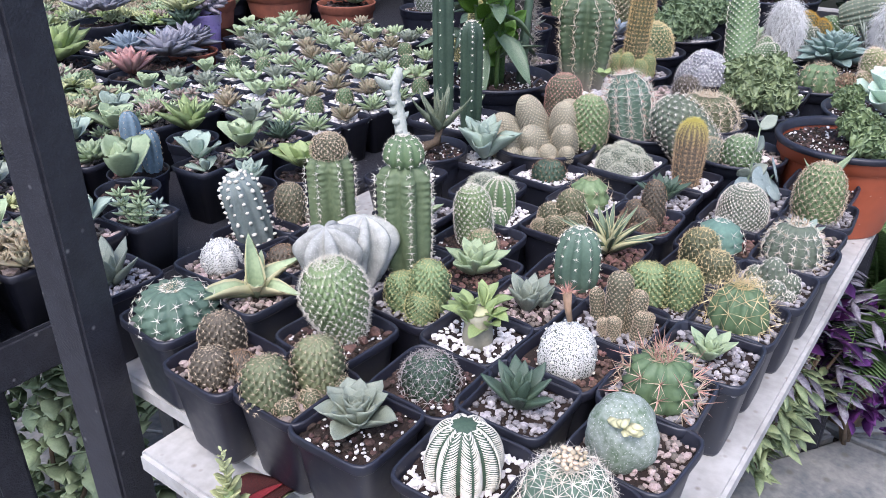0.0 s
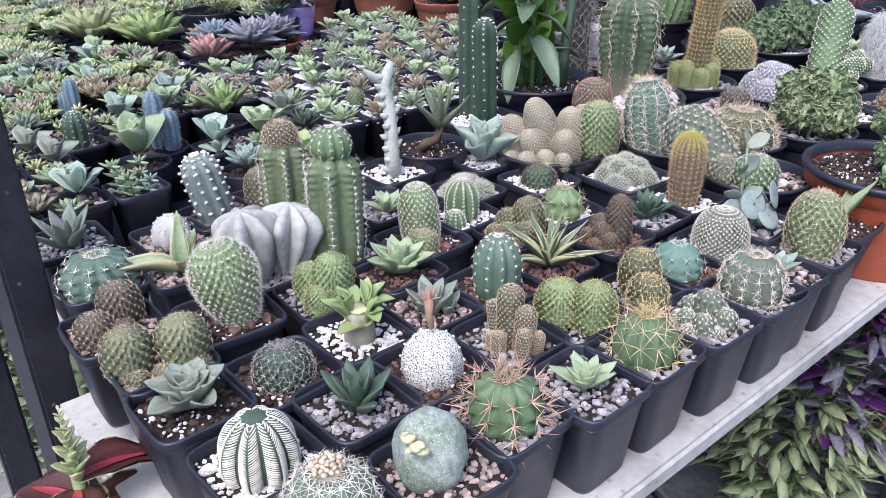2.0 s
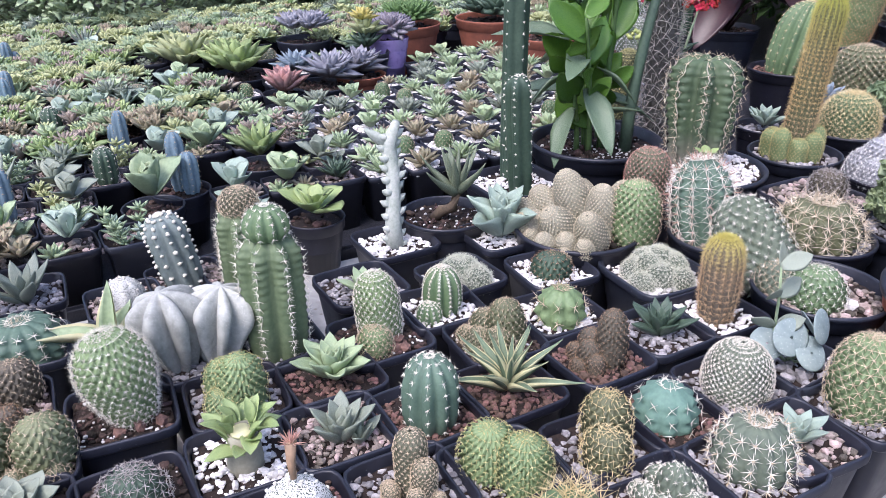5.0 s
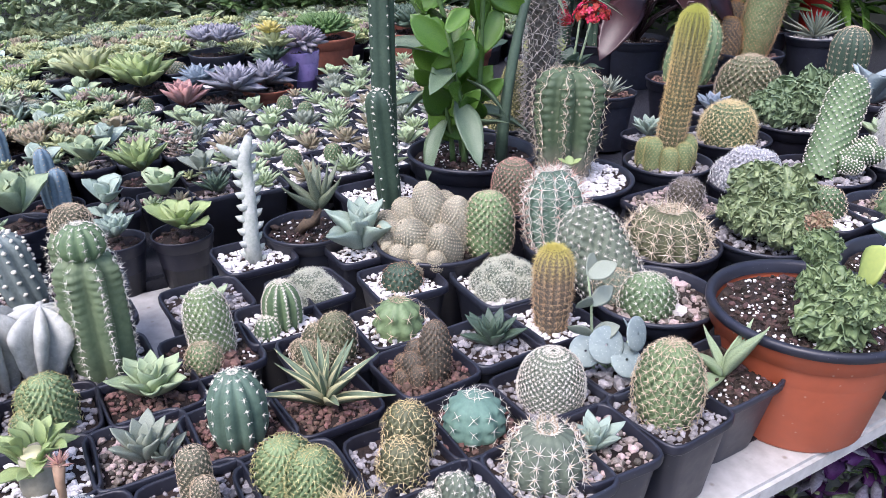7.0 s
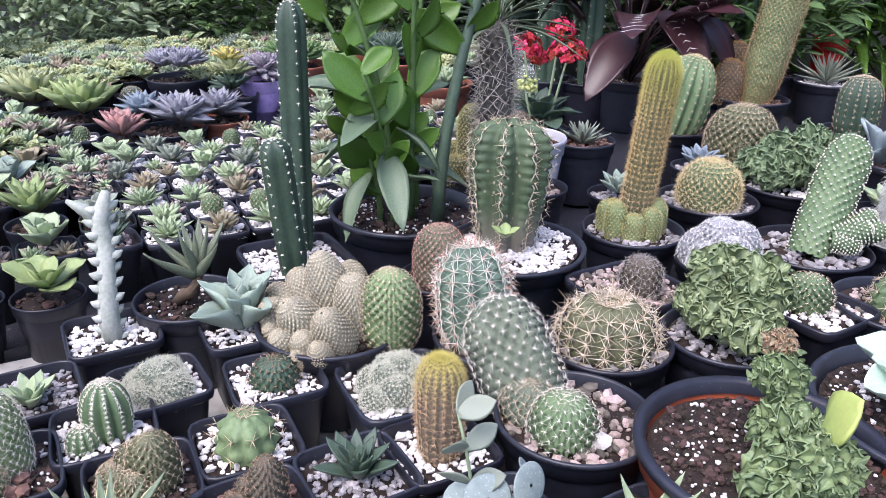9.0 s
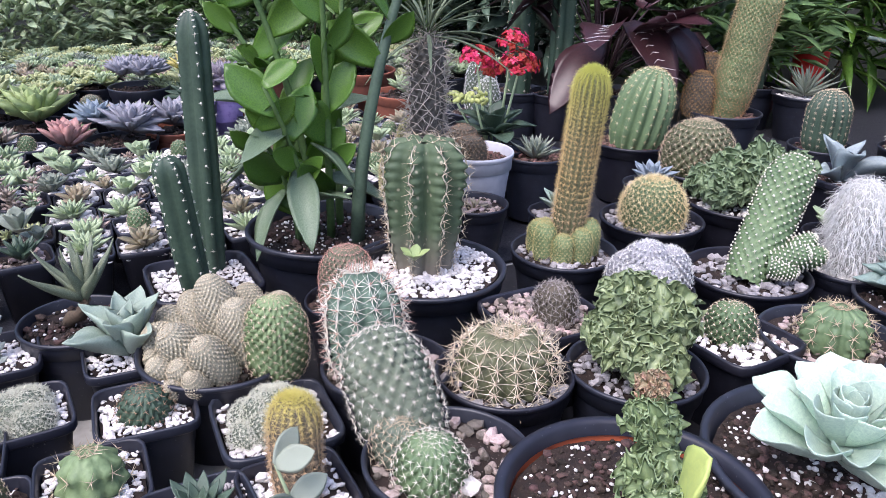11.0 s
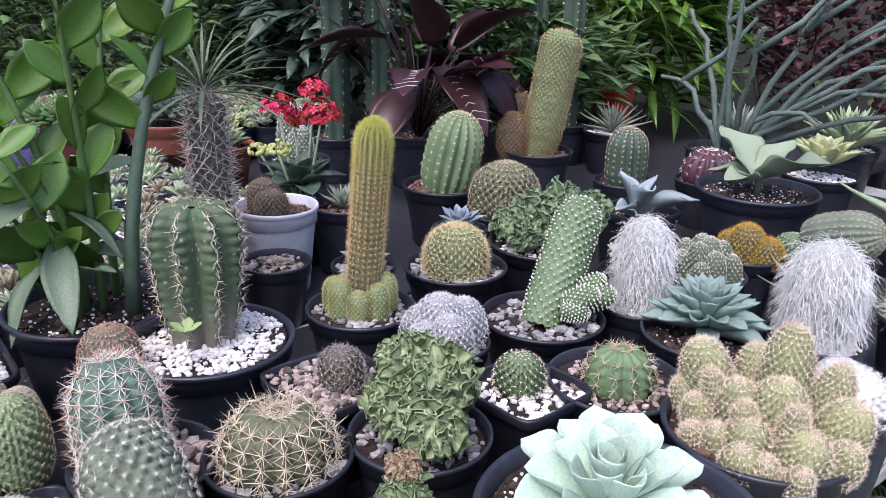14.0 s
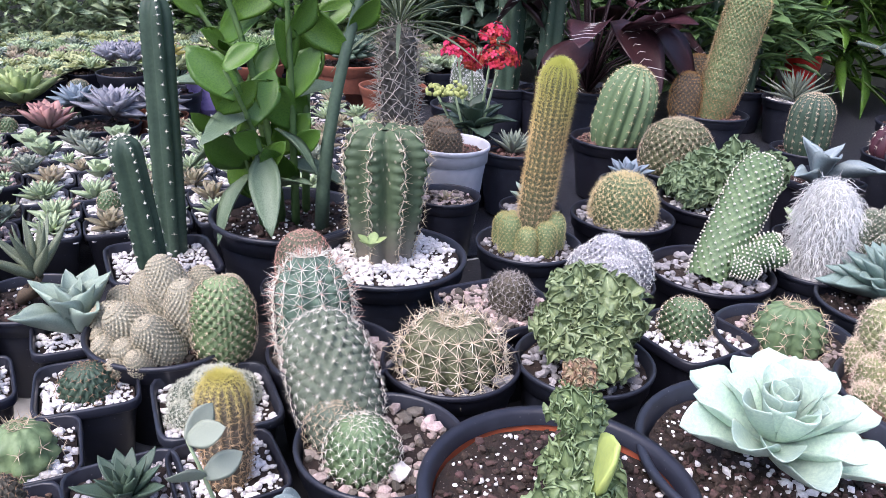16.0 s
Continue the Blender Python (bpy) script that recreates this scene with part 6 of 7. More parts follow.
TRAY.append(small("tiny bean-leaved sedum in white gravel", [(BEAN, L_SAGE, 16, 0.033, 80, 8, (0.006, 0)), (BEAN, L_ROSE, 12, 0.024, 80, 8, (-0.014, 0.012))], "white", r=0.034, h=0.075, cover=1.0)[0])
ob, zs = small("tiny round green cactus in white gravel", [], "white", r=0.034, h=0.075, category="cactus", cover=1.0)
cactus(ob, zs, 0.034, 0.015, G_MID, TAN, 6, 0.003, 0.0004, (50, 88), ribs=12, depth=0.16, rows=7, stagger=True, flat=0.4)
TRAY.append(ob)
TRAY.append(small("small bronze-green rosettes in white gravel", [(ROUND, L_BRONZE, 14, 0.022, 80, 8, (0.012, 0.010)), (POINT, L_SAGE, 14, 0.024, 80, 8, (-0.014, -0.008, 0.004))], "white", r=0.034, h=0.075, cover=1.0)[0])
TRAY.append(small("pale spoon leaves in white gravel", [(PADDLE, L_SAGE, 7, 0.036, 76, 20, (0, 0, 0.004)), (BEAN, L_ROSE, 9, 0.016, 80, 0, (0.018, -0.014))], "white", r=0.034, h=0.075, cover=1.0)[0])
WIDE = []
WIDE.append(carpet("mass of pale green rosettes in a wide black pot", [L_SAGE, L_GOLD], 15, 0.028, [ROUND, PADDLE], 11, 0.058, "round", grit="dark", r=0.056, h=0.09))
WIDE.append(carpet("mass of bronze and green rosettes in a wide black pot", [L_BRONZE, L_SAGE], 15, 0.027, [ROUND], 12, 0.058, "round", grit="dark", r=0.056, h=0.09))
WIDE.append(carpet("mass of yellow-green sedum in a wide black pot", [L_GOLD], 16, 0.025, [ROUND, BEAN], 13, 0.060, "round", grit="dark", r=0.056, h=0.09))
WIDE.append(carpet("mass of grey-green rosettes in a wide black pot", [L_GREY, L_SAGE, L_AGAVE], 12, 0.032, [POINT, PADDLE], 14, 0.056, "round", grit="dark", r=0.056, h=0.09))
WIDE.append(carpet("mass of lime and rosy sedum in a wide black pot", [L_LIME, L_ROSE, L_SAGE], 15, 0.026, [ROUND, BEAN], 15, 0.058, "round", grit="dark", r=0.056, h=0.09))

# named plants of the bench
SPECIAL = []


def special(x, y, label, plants, r=0.055, **kw):
    ob, zs = small(label, plants, kw.pop("grit", "dark"), "round", r=r, h=kw.pop("h", 0.078), **kw)
    ob.location = (x, y, BENCH)
    SPECIAL.append((x, y, r + 0.02))
    return ob, zs


special(-1.455, 1.070, "salmon-pink echeveria rosette among green ones", [(ROUND, L_PINK, 22, 0.056, 80, 20, (0, 0, 0.01))], r=0.045)
special(-1.660, 1.010, "large lime green rosettes in a wide pot", [(ROUND, L_LIME, 30, 0.085, 82, 5, (0.02, -0.01, 0.02)), (ROUND, L_LIME, 24, 0.065, 82, 5, (-0.05, -0.03, 0.02))], r=0.075)
special(-1.760, 0.900, "large yellow-green rosette in a wide pot", [(ROUND, L_GOLD, 30, 0.085, 82, 5, (0, 0, 0.02))], r=0.07)
special(-1.500, 1.160, "blue-lilac echeveria rosettes with pointed leaves", [(POINT | {"W": 0.42}, L_PURPLE, 32, 0.070, 84, 5, (0.0, 0.02, 0.02)), (POINT | {"W": 0.42}, L_BLUE, 28, 0.055, 84, 5, (-0.05, -0.04, 0.03))], r=0.07)
special(-1.560, 1.260, "grey-lilac rosette in a clay bowl", [(POINT | {"W": 0.42}, L_PURPLE, 32, 0.065, 84, 5, (0, 0, 0.015))], r=0.06, material=CLAY)
special(-0.790, 0.985, "spoon-leaved green succulent in a square pot", [(PADDLE, L_LIME, 8, 0.050, 60, 12, (0, 0, 0.012))], r=0.04)
special(-0.800, 0.905, "frosty white small rosette in grit", [(ROUND, L_AGAVE, 20, 0.034, 80, 15, (0, 0, 0.01))], r=0.036)
special(-1.030, 0.955, "fresh green leafy shoot among rosettes", [(POINT | {"W": 0.4}, L_LIME, 14, 0.058, 80, 20, (0, 0, 0.02))], r=0.04)
special(-0.910, 0.790, "tall upright paddle leaves of pale green", [(PADDLE, L_SAGE, 6, 0.06, 88, 40, (0, 0, 0.02))], r=0.042)
special(-0.960, 0.830, "clustered powder-blue cactus columns in a pot", [], r=0.042)
for a, b_, hh in ((0, 0, 0.085), (0.02, 0.012, 0.06), (-0.022, 0.01, 0.05)):
    cactus(bpy.data.objects[[o.name for o in scene.objects if o.get("label") == "clustered powder-blue cactus columns in a pot"][0]], 0.082, hh, 0.014, BLUEC, TAN, 4, 0.003, 0.0004, (30, 80), at=(a, b_), ribs=6, depth=0.3, rows=10, flat=0.7)
special(-1.640, 1.300, "yellow-flowering bushy succulent in a black pot", [(ROUND, L_GOLD, 24, 0.05, 85, 0, (0, 0, 0.05)), (ROUND, green("yellow_petal", (0.62, 0.50, 0.04), (0.5, 0.42, 0.03)), 22, 0.035, 85, 0, (0.01, -0.01, 0.085)), (ROUND, L_DEEP, 20, 0.05, 70, 0, (0, 0, 0.02))], r=0.055, h=0.11)
special(-1.860, 1.480, "mossy green foliage in a clay pot", [(BEAN, L_FERN, 40, 0.05, 88, 0, (0.03 * math.cos(k), 0.03 * math.sin(k), 0.03)) for k in range(6)], r=0.085, h=0.13, material=CLAY)
special(-1.640, 1.780, "grey rosettes in a wide clay bowl", [(ROUND, L_SAGE, 22, 0.04, 82, 5, (0.03 * math.cos(k), 0.03 * math.sin(k), 0.01)) for k in range(4)], r=0.08, h=0.11, material=CLAY)
special(-1.860, 1.720, "dark trailing foliage in a clay bowl", [(BEAN, L_DEEP, 40, 0.06, 88, 0, (0.03 * math.cos(k), 0.03 * math.sin(k), 0.03)) for k in range(5)], r=0.10, h=0.13, material=CLAY)
LILAC = mat("lilac_glaze", (0.42, 0.32, 0.62), (0.30, 0.22, 0.5), rough=0.3, scale=20, bump=0.05)
special(-1.690, 1.370, "purple trailing plant in a lilac pot", [(BEAN, L_STRIPE, 30, 0.05, 88, -20, (0.02 * math.cos(k), 0.02 * math.sin(k), 0.03)) for k in range(4)], r=0.05, h=0.13, material=LILAC)
special(-1.860, 1.200, "mauve and grey small-leaved bush", [(ROUND, L_PURPLE, 24, 0.045, 85, 0, (0.035 * math.cos(k), 0.035 * math.sin(k), 0.04)) for k in range(6)], r=0.07, h=0.11)

for (x, y, r) in ((-0.795, 1.405, 0.11), (-0.752, 1.255, 0.078), (-0.688, 1.128, 0.065), (-1.02, 1.695, 0.07), (-0.9, 1.648, 0.055), (-1.095, 1.842, 0.065), (-0.66, 1.05, 0.055), (-0.875, 1.560, 0.05), (-1.00, 1.57, 0.06), (-1.14, 1.78, 0.07)):
    SPECIAL.append((x, y, r))
rng = np.random.default_rng(44)
u = -0.715
used = set()
while u > -2.35:
    step = 0.073 if u > -1.02 else 0.078 if u > -1.5 else 0.088
    v = -0.055 + rng.uniform(0, 0.02)
    while v < 1.75:
        x, y = from_table(u + rng.uniform(-0.004, 0.004), v)
        tray = (-1.02 > u > -1.64 and 0.42 < v < 1.22) or (-0.78 > u > -1.03 and v > 0.52)
        st = 0.07 if tray else step
        limit = 0.45 if u > -0.78 else 0.84 if u > -0.86 else 1.10 if u > -1.02 else 1.22 if u > -1.64 else 1.7
        if v < limit and all(math.hypot(x - a, y - b_) > c_ + (0.022 if u > -1.02 else 0.012) for a, b_, c_ in SPECIAL):
            q = rng.random()
            src = TRAY[int(rng.integers(len(TRAY)))] if tray else WIDE[int(rng.integers(len(WIDE)))] if (u < -1.02 and q < (0.4 if u > -1.5 else 0.75)) else KINDS[int(rng.integers(len(KINDS)))]
            big = src in WIDE
            m = pose(x, y, BENCH, 0, 0, SLANT + (90 * int(rng.integers(4))) + rng.uniform(-5, 5))
            if src.name in used:
                copy_thing(src, m)
            else:
                src.matrix_basis = m
                used.add(src.name)
            st = (0.092 if u > -1.5 else 0.100) if big else st
        v += st
    u -= 0.070 if -1.0 > u > -1.46 else step
for k, o in enumerate(o for o in KINDS + TRAY + WIDE if o.name not in used):
    o.matrix_basis = pose(*from_table(-2.48, 1.9 + 0.13 * k), BENCH)

# ---- behind the tables ----


def mass(name, x, y, z0, z1, radii, n_, lf, mm, label, category, seed=1, droop=0.0, stems=5, size=(0.7, 1.2), lean=(0, 0)):
    """A bushy plant: stems from its foot and many separate leaves in an uneven crown."""
    rng = np.random.default_rng(seed)
    ob = thing(name, x, y, z0, label, category)
    g_ = Geo()
    tops = []
    for k in range(stems):
        a = rng.uniform(0, 6.3)
        t_ = np.array([lean[0] + radii[0] * 0.6 * math.cos(a), lean[1] + radii[1] * 0.6 * math.sin(a), (z1 - z0) * rng.uniform(0.75, 1.0)])
        tops.append(t_)
        g_.add(*tube([(0, 0, 0), t_ * (0.4, 0.4, 0.5), t_], [0.006, 0.005, 0.003], 6))
    part("branchwork", g_, STEM, ob)["kind"] = "stuff"
    g_ = Geo()
    lv, lfc = leaf(**lf)
    c_ = np.array([lean[0], lean[1], z1 - z0])
    for k in range(n_):
        d = rng.normal(0, 1, 3)
        d /= np.linalg.norm(d)
        p_ = c_ + d * np.array(radii) * rng.uniform(0.55, 1.0) * (1 + 0.18 * math.sin(7 * d[0] + 5 * d[1] + seed))
        yaw = math.degrees(math.atan2(d[1], d[0])) + rng.uniform(-50, 50)
        s = rng.uniform(*size)
        g_.add(lv * s, lfc, pose(*p_, 0, 0, yaw) @ pose(0, 0, 0, rng.uniform(-35, 35), -rng.uniform(-20, 50) + droop, 0))
    f_ = part("foliage", g_, mm, ob)
    f_["kind"] = "stuff"
    return ob


def blade(L, W, **kw):
    return dict(L=L, W=W, T=0.0015, curl=kw.pop("curl", -0.1), tip=kw.pop("tip", 0.45), cup=0.3, nv=4, nu=4, **kw)


# spiny trunk with a leafy tuft, yellow columns, kalanchoe
ob, zs = rp(-0.872, 1.562, 0.038, 0.100, "grey spiny palm-like trunk with a tuft of narrow leaves", "dark", "plant", z=BENCH)
cactus(ob, zs, 0.255, 0.021, mat("grey_bark", (0.17, 0.16, 0.14), (0.09, 0.085, 0.075), rough=0.85, scale=60, bump=0.5), mat("bone_spines", (0.50, 0.46, 0.40), (0.32, 0.28, 0.24), rough=0.7, scale=30, bump=0, island=0.3), 3, 0.022, 0.0010, (20, 80), ribs=9, depth=0.22, rows=26, stagger=True, flat=0.93, foot=1.0, name="trunk")
for m, q in rosette(34, 0.13, None, 85, -5, 0.5, seed=51):
    part("leaf", leafmesh("pach", green("dim_strap_leaf", (0.15, 0.20, 0.09), (0.09, 0.13, 0.06)), L=1, W=0.045, T=0.012, curl=-0.35, tip=0.5, cup=0.4), None, ob, m=Matrix.Translation((0, 0, zs + 0.252)) @ m)
ob, zs = rp(-1.000, 1.572, 0.052, 0.100, "yellow-spined cactus columns in a black pot", "white", z=BENCH)
clump(ob, zs, [(0.012, 0.008, 0.021, 0.125, 0, 0), (-0.022, -0.010, 0.018, 0.06, 0, 0), (0.02, -0.024, 0.018, 0.05, 0, 0)], G_OLIVE, DSP, 12, 0.006, (30, 90), ribs=18, depth=0.1, per=190, flat=0.7)
ob, zs = rp(-1.140, 1.782, 0.066, 0.115, "kalanchoe with clusters of red flowers and yellow-green buds", "dark", "plant", z=BENCH, cover=0.4)
add_rosette(ob, leafmesh("kal", L_DEEP, L=1, W=0.55, T=0.03, curl=-0.15, tip=0.6, cup=0.25), rosette(16, 0.085, None, 70, 0, 0.6, seed=52), (0, 0, zs + 0.03))
flower = Geo()
for k in range(4):
    flower.add(*leaf(0.0078, 0.0060, 0.001, -0.05, 0.6, 0.2, 6, 6), m=pose(0, 0, 0, 0, 0, 90 * k) @ pose(0, 0, 0, 0, -15, 0))
flower_me = flower.mesh("flower", L_RED)
bud_g = Geo().add(*stone(RNG, 0.0045))
bud_me = bud_g.mesh("bud", green("bud_yellow", (0.42, 0.46, 0.06), (0.3, 0.36, 0.05)))
rng = np.random.default_rng(53)
for a, b_, c_, me, n_, rr in ((-0.035, -0.020, 0.155, flower_me, 64, 0.030), (0.040, 0.020, 0.150, flower_me, 74, 0.034), (0.0, 0.03, 0.185, flower_me, 46, 0.026), (-0.055, 0.02, 0.13, flower_me, 38, 0.024), (0.012, -0.045, 0.095, bud_me, 30, 0.022), (-0.05, -0.05, 0.085, bud_me, 24, 0.02)):
    part("flower_stem", Geo().add(*tube([(a * 0.2, b_ * 0.2, zs), (a * 0.7, b_ * 0.7, zs + c_ * 0.6), (a, b_, zs + c_)], [0.003, 0.0025, 0.002], 6)), L_SAGE, ob)
    for k in range(n_):
        d = rng.normal(0, 1, 3)
        d[2] = abs(d[2]) * 0.7
        d /= np.linalg.norm(d)
        part("flower" if me is flower_me else "bud", me, None, ob, m=Matrix.Translation(Vector((a, b_, zs + c_)) + Vector(d * rr * rng.uniform(0.75, 1.05))) @ Vector(d).to_track_quat("Z", "Y").to_matrix().to_4x4() @ pose(0, 0, 0, 0, 0, rng.uniform(0, 90)))

# back row of cacti
ob, zs = rp(-1.280, 2.400, 0.080, 0.110, "tall leaning tan-spined column cactus with brown offsets", "red", z=BENCH)
cactus(ob, zs, 0.28, 0.040, G_LIME, mat("tan_rust_spines", (0.54, 0.43, 0.24), (0.38, 0.27, 0.14), rough=0.6, scale=30, bump=0, island=0.25, top=(0.50, 0.40, 0.20), bottom=(0.50, 0.30, 0.14)), 8, 0.010, 0.0005, (35, 88), aim=(0.02, 0.05, 0.33), ribs=20, depth=0.12, rows=40, stagger=True, flat=0.88, foot=0.75)
clump(ob, zs, [(-0.062, 0.010, 0.034, 0.13, 0, -6), (-0.03, -0.05, 0.032, 0.10, 0, 0)], G_BROWN, mat("rust_spines", (0.50, 0.30, 0.12), (0.36, 0.2, 0.08), rough=0.6, scale=30, bump=0, island=0.25), 10, 0.008, (35, 90), ribs=18, depth=0.12, per=150)
ob, zs = rp(-1.000, 2.400, 0.062, 0.105, "short green ribbed column cactus with round top", "dark", z=BENCH)
cactus(ob, zs, 0.12, 0.040, G_DARK, TAN, 8, 0.006, 0.0005, (50, 88), ribs=16, depth=0.16, rows=14, flat=0.6)
ob, zs = rp(-0.930, 2.560, 0.066, 0.105, "maroon round cactus with white spine stars", "dark", z=BENCH)
cactus(ob, zs, 0.075, 0.055, mat("maroon_skin", (0.09, 0.03, 0.045), (0.05, 0.02, 0.03), rough=0.5, scale=45, bump=0.2), WSP, 6, 0.008, 0.0006, (40, 85), ribs=14, depth=0.16, rows=6, flat=0.3, wool=0.0018)
ob, zs = rp(-1.050, 2.760, 0.095, 0.125, "sprawling grey-green pencil euphorbia with stiff bare branches", "dark", "plant", z=BENCH)
EUP = green("euphorbia_bark", (0.105, 0.165, 0.135), (0.055, 0.09, 0.075), rough=0.7)
rng = np.random.default_rng(61)
for k, (ax, ay, az) in enumerate([(0.30, 0.10, 0.16), (0.36, 0.02, 0.24), (0.24, 0.16, 0.30), (0.40, 0.16, 0.20), (-0.04, 0.02, 0.36), (0.02, -0.05, 0.40), (0.16, 0.05, 0.36), (0.30, 0.22, 0.34), (0.10, -0.10, 0.28), (0.22, -0.02, 0.10), (-0.14, -0.05, 0.16), (-0.18, 0.05, 0.30), (0.36, 0.28, 0.10), (0.20, 0.24, 0.22)]):
    pts = [np.array([0.02 * math.cos(k), 0.02 * math.sin(k), zs]) + np.array([ax, ay, az]) * q + np.array([0, 0, 0.05 * math.sin(q * 3.1)]) + rng.normal(0, 0.006, 3) for q in np.linspace(0, 1, 7)]
    b_ = part("branch", Geo().add(*tube(pts, np.linspace(0.0075, 0.0042, 7), 8)), EUP, ob)
    P_ = np.array([np.array(pts[i]) * (1 - q) + np.array(pts[i + 1]) * q for i in range(6) for q in np.linspace(0, 0.9, 8)])
    part("spine_coat", Geo().add(*spines(P_, np.tile([[0.0, 0.0, 1.0]], (len(P_), 1)), 6, 0.011, 0.0006, (40, 120))), TAN, b_, smooth=False)["kind"] = "stuff"
    if k % 2 == 0:
        q_ = pts[4]
        part("branch", Geo().add(*tube([q_, q_ + np.array([0.06, 0.05, 0.06]), q_ + np.array([0.10, 0.10, 0.14])], [0.007, 0.006, 0.004], 8)), EUP, b_)
ob, zs = rp(-0.840, 2.790, 0.075, 0.110, "yellow-edged green rosette in a shallow pot", "white", "succulent", z=BENCH)
add_rosette(ob, leafmesh("yst", L_GOLD, L=1, W=0.45, T=0.06, curl=0.2, tip=0.6, cup=0.4), rosette(24, 0.085, None, 80, 10, 0.4, seed=62), (0, 0, zs + 0.03))
for k, (x, y, s) in enumerate(((-1.20, 2.98, 0.11), (-0.98, 3.10, 0.13), (-0.66, 2.92, 0.10), (-1.38, 2.72, 0.10), (-0.72, 3.2, 0.12))):
    ob, zs = rp(x, y, 0.075, 0.110, ("grey tufted agave with thin leaves", "spiky green agave in a black pot", "small green aloe in white gravel", "silver-grey narrow-leaved rosette", "pale green broad agave rosette")[k] + (" at the back" if k in (0, 3) else ""), "white" if k % 2 else "dark", "succulent", z=BENCH)
    add_rosette(ob, leafmesh("bk%d" % (k % 3), (L_GREY, L_SAGE, L_DEEP)[k % 3], L=1, W=(0.10, 0.2, 0.16)[k % 3], T=0.05, curl=0.08, tip=0.35, cup=0.6), rosette(30, s, None, 84, 12, 0.5, seed=63 + k), (0, 0, zs + 0.01))
for k, (x, y, hh, rr) in enumerate(((-1.62, 2.06, 0.50, 0.034), (-1.56, 2.14, 0.36, 0.030), (-1.60, 2.62, 0.62, 0.036), (-1.52, 2.68, 0.45, 0.032))):
    ob, zs = rp(x, y, 0.07, 0.11, "tall dark green angular column cactus", "dark", z=BENCH)
    cactus(ob, zs, hh, rr, G_DARK, TAN, 4, 0.008, 0.0007, (30, 80), ribs=5, depth=0.42, rows=int(hh * 60), flat=0.92, foot=0.9, wool=0.002, turn=15 * k)
ob, zs = rp(-1.430, 1.880, 0.075, 0.11, "white furry cactus ball on a taller stump", "dark", z=BENCH)
clump(ob, zs, [(0, 0, 0.03, 0.13, 0, 0), (0.03, 0.0, 0.024, 0.09, 0, 0)], G_GREY, HAIR, 10, 0.006, (40, 92), per=150)
# dark striped prayer plant
ob, zs = rp(-1.500, 2.215, 0.085, 0.125, "prayer plant with dark maroon pink-striped leaves", "dark", "plant", z=BENCH)
STRIPED = mat("striped_maroon_leaf", (0.05, 0.018, 0.022), (0.028, 0.012, 0.014), rough=0.35, scale=30, bump=0.1, obj=0.2)
rng = np.random.default_rng(71)
for k in range(30):
    a = k * 137.5
    hh = rng.uniform(0.08, 0.34)
    dx, dy = 0.10 * math.cos(radians(a)), 0.10 * math.sin(radians(a))
    st = part("stem", Geo().add(*tube([(0, 0, zs), (dx * 0.5, dy * 0.5, zs + hh * 0.7), (dx, dy, zs + hh)], [0.003, 0.0028, 0.002], 6)), L_DARKRED, ob)
    lf_ = part("leaf", leafmesh("cal", STRIPED, L=1, W=0.48, T=0.008, curl=-0.25, tip=0.45, cup=0.2, nv=10), None, ob, m=pose(dx, dy, zs + hh, 0, 0, a + rng.uniform(-30, 30)) @ pose(0, 0, 0, rng.uniform(-25, 25), -rng.uniform(-30, 60), 0) @ Matrix.Diagonal((0.20, 0.20, 0.20, 1)))
    if k % 2:
        g_ = Geo()
        for j in range(2, 9):
            for sd in (-1, 1):
                q = j / 10
                pts = [(q, 0, -0.25 * q * q + 0.008), (q + 0.06, sd * 0.10, -0.25 * (q + 0.06) ** 2 + 0.02), (q + 0.10, sd * 0.19 * math.sin(q * 3.0), -0.25 * (q + 0.1) ** 2 + 0.035)]
                g_.add(*tube(pts, [0.004, 0.0035, 0.0015], 4))
        part("stripe", g_, GRITS["white"], lf_, "pale pink leaf stripes")
red = thing("red_plant_pot", -1.500, 2.840, BENCH, "small bright red plastic plant pot", "pot")
part("body", pot_mesh("round", 0.045, 0.20, mat("red_plastic", (0.5, 0.03, 0.02), (0.4, 0.02, 0.015), rough=0.4, scale=20, bump=0.05)), None, red)

FB = blade(0.075, 0.022)
mass("fern_bush", -1.75, 2.62, 0.0, 1.02, (0.34, 0.34, 0.20), 1500, FB, L_FERN, "bright feathery green fern bush behind the pots", "bush", 81)
mass("leafy_shrub", -2.75, 1.75, 0.0, 1.05, (0.45, 0.6, 0.36), 4200, blade(0.055, 0.026), L_FERN, "dense green shrub behind the succulent bench", "shrub", 82)
mass("leafy_shrub", -2.80, 0.75, 0.0, 0.92, (0.4, 0.62, 0.24), 4200, blade(0.05, 0.024), L_SAGE, "grey-green shrub at the back of the bench", "shrub", 83)
mass("leafy_shrub", -2.35, 2.45, 0.0, 1.15, (0.4, 0.4, 0.36), 1300, blade(0.14, 0.04, curl=-0.3), L_DEEP, "dark green long-leaved shrub in shade", "shrub", 84)
mass("leafy_shrub", -2.05, 3.25, 0.0, 1.20, (0.5, 0.45, 0.40), 1300, blade(0.20, 0.03, curl=-0.35), L_GLOSS, "arching strap-leaved green plant in shade", "shrub", 85)
mass("maroon_shrub", -1.55, 3.85, 0.0, 1.15, (0.42, 0.35, 0.32), 1600, blade(0.05, 0.035), mat("speckled_maroon_leaf", (0.16, 0.06, 0.07), (0.07, 0.03, 0.035), rough=0.5, scale=50, bump=0.2, spots=((0.42, 0.22, 0.22), 120, 0.2)), "maroon shrub with small speckled leaves", "shrub", 86)
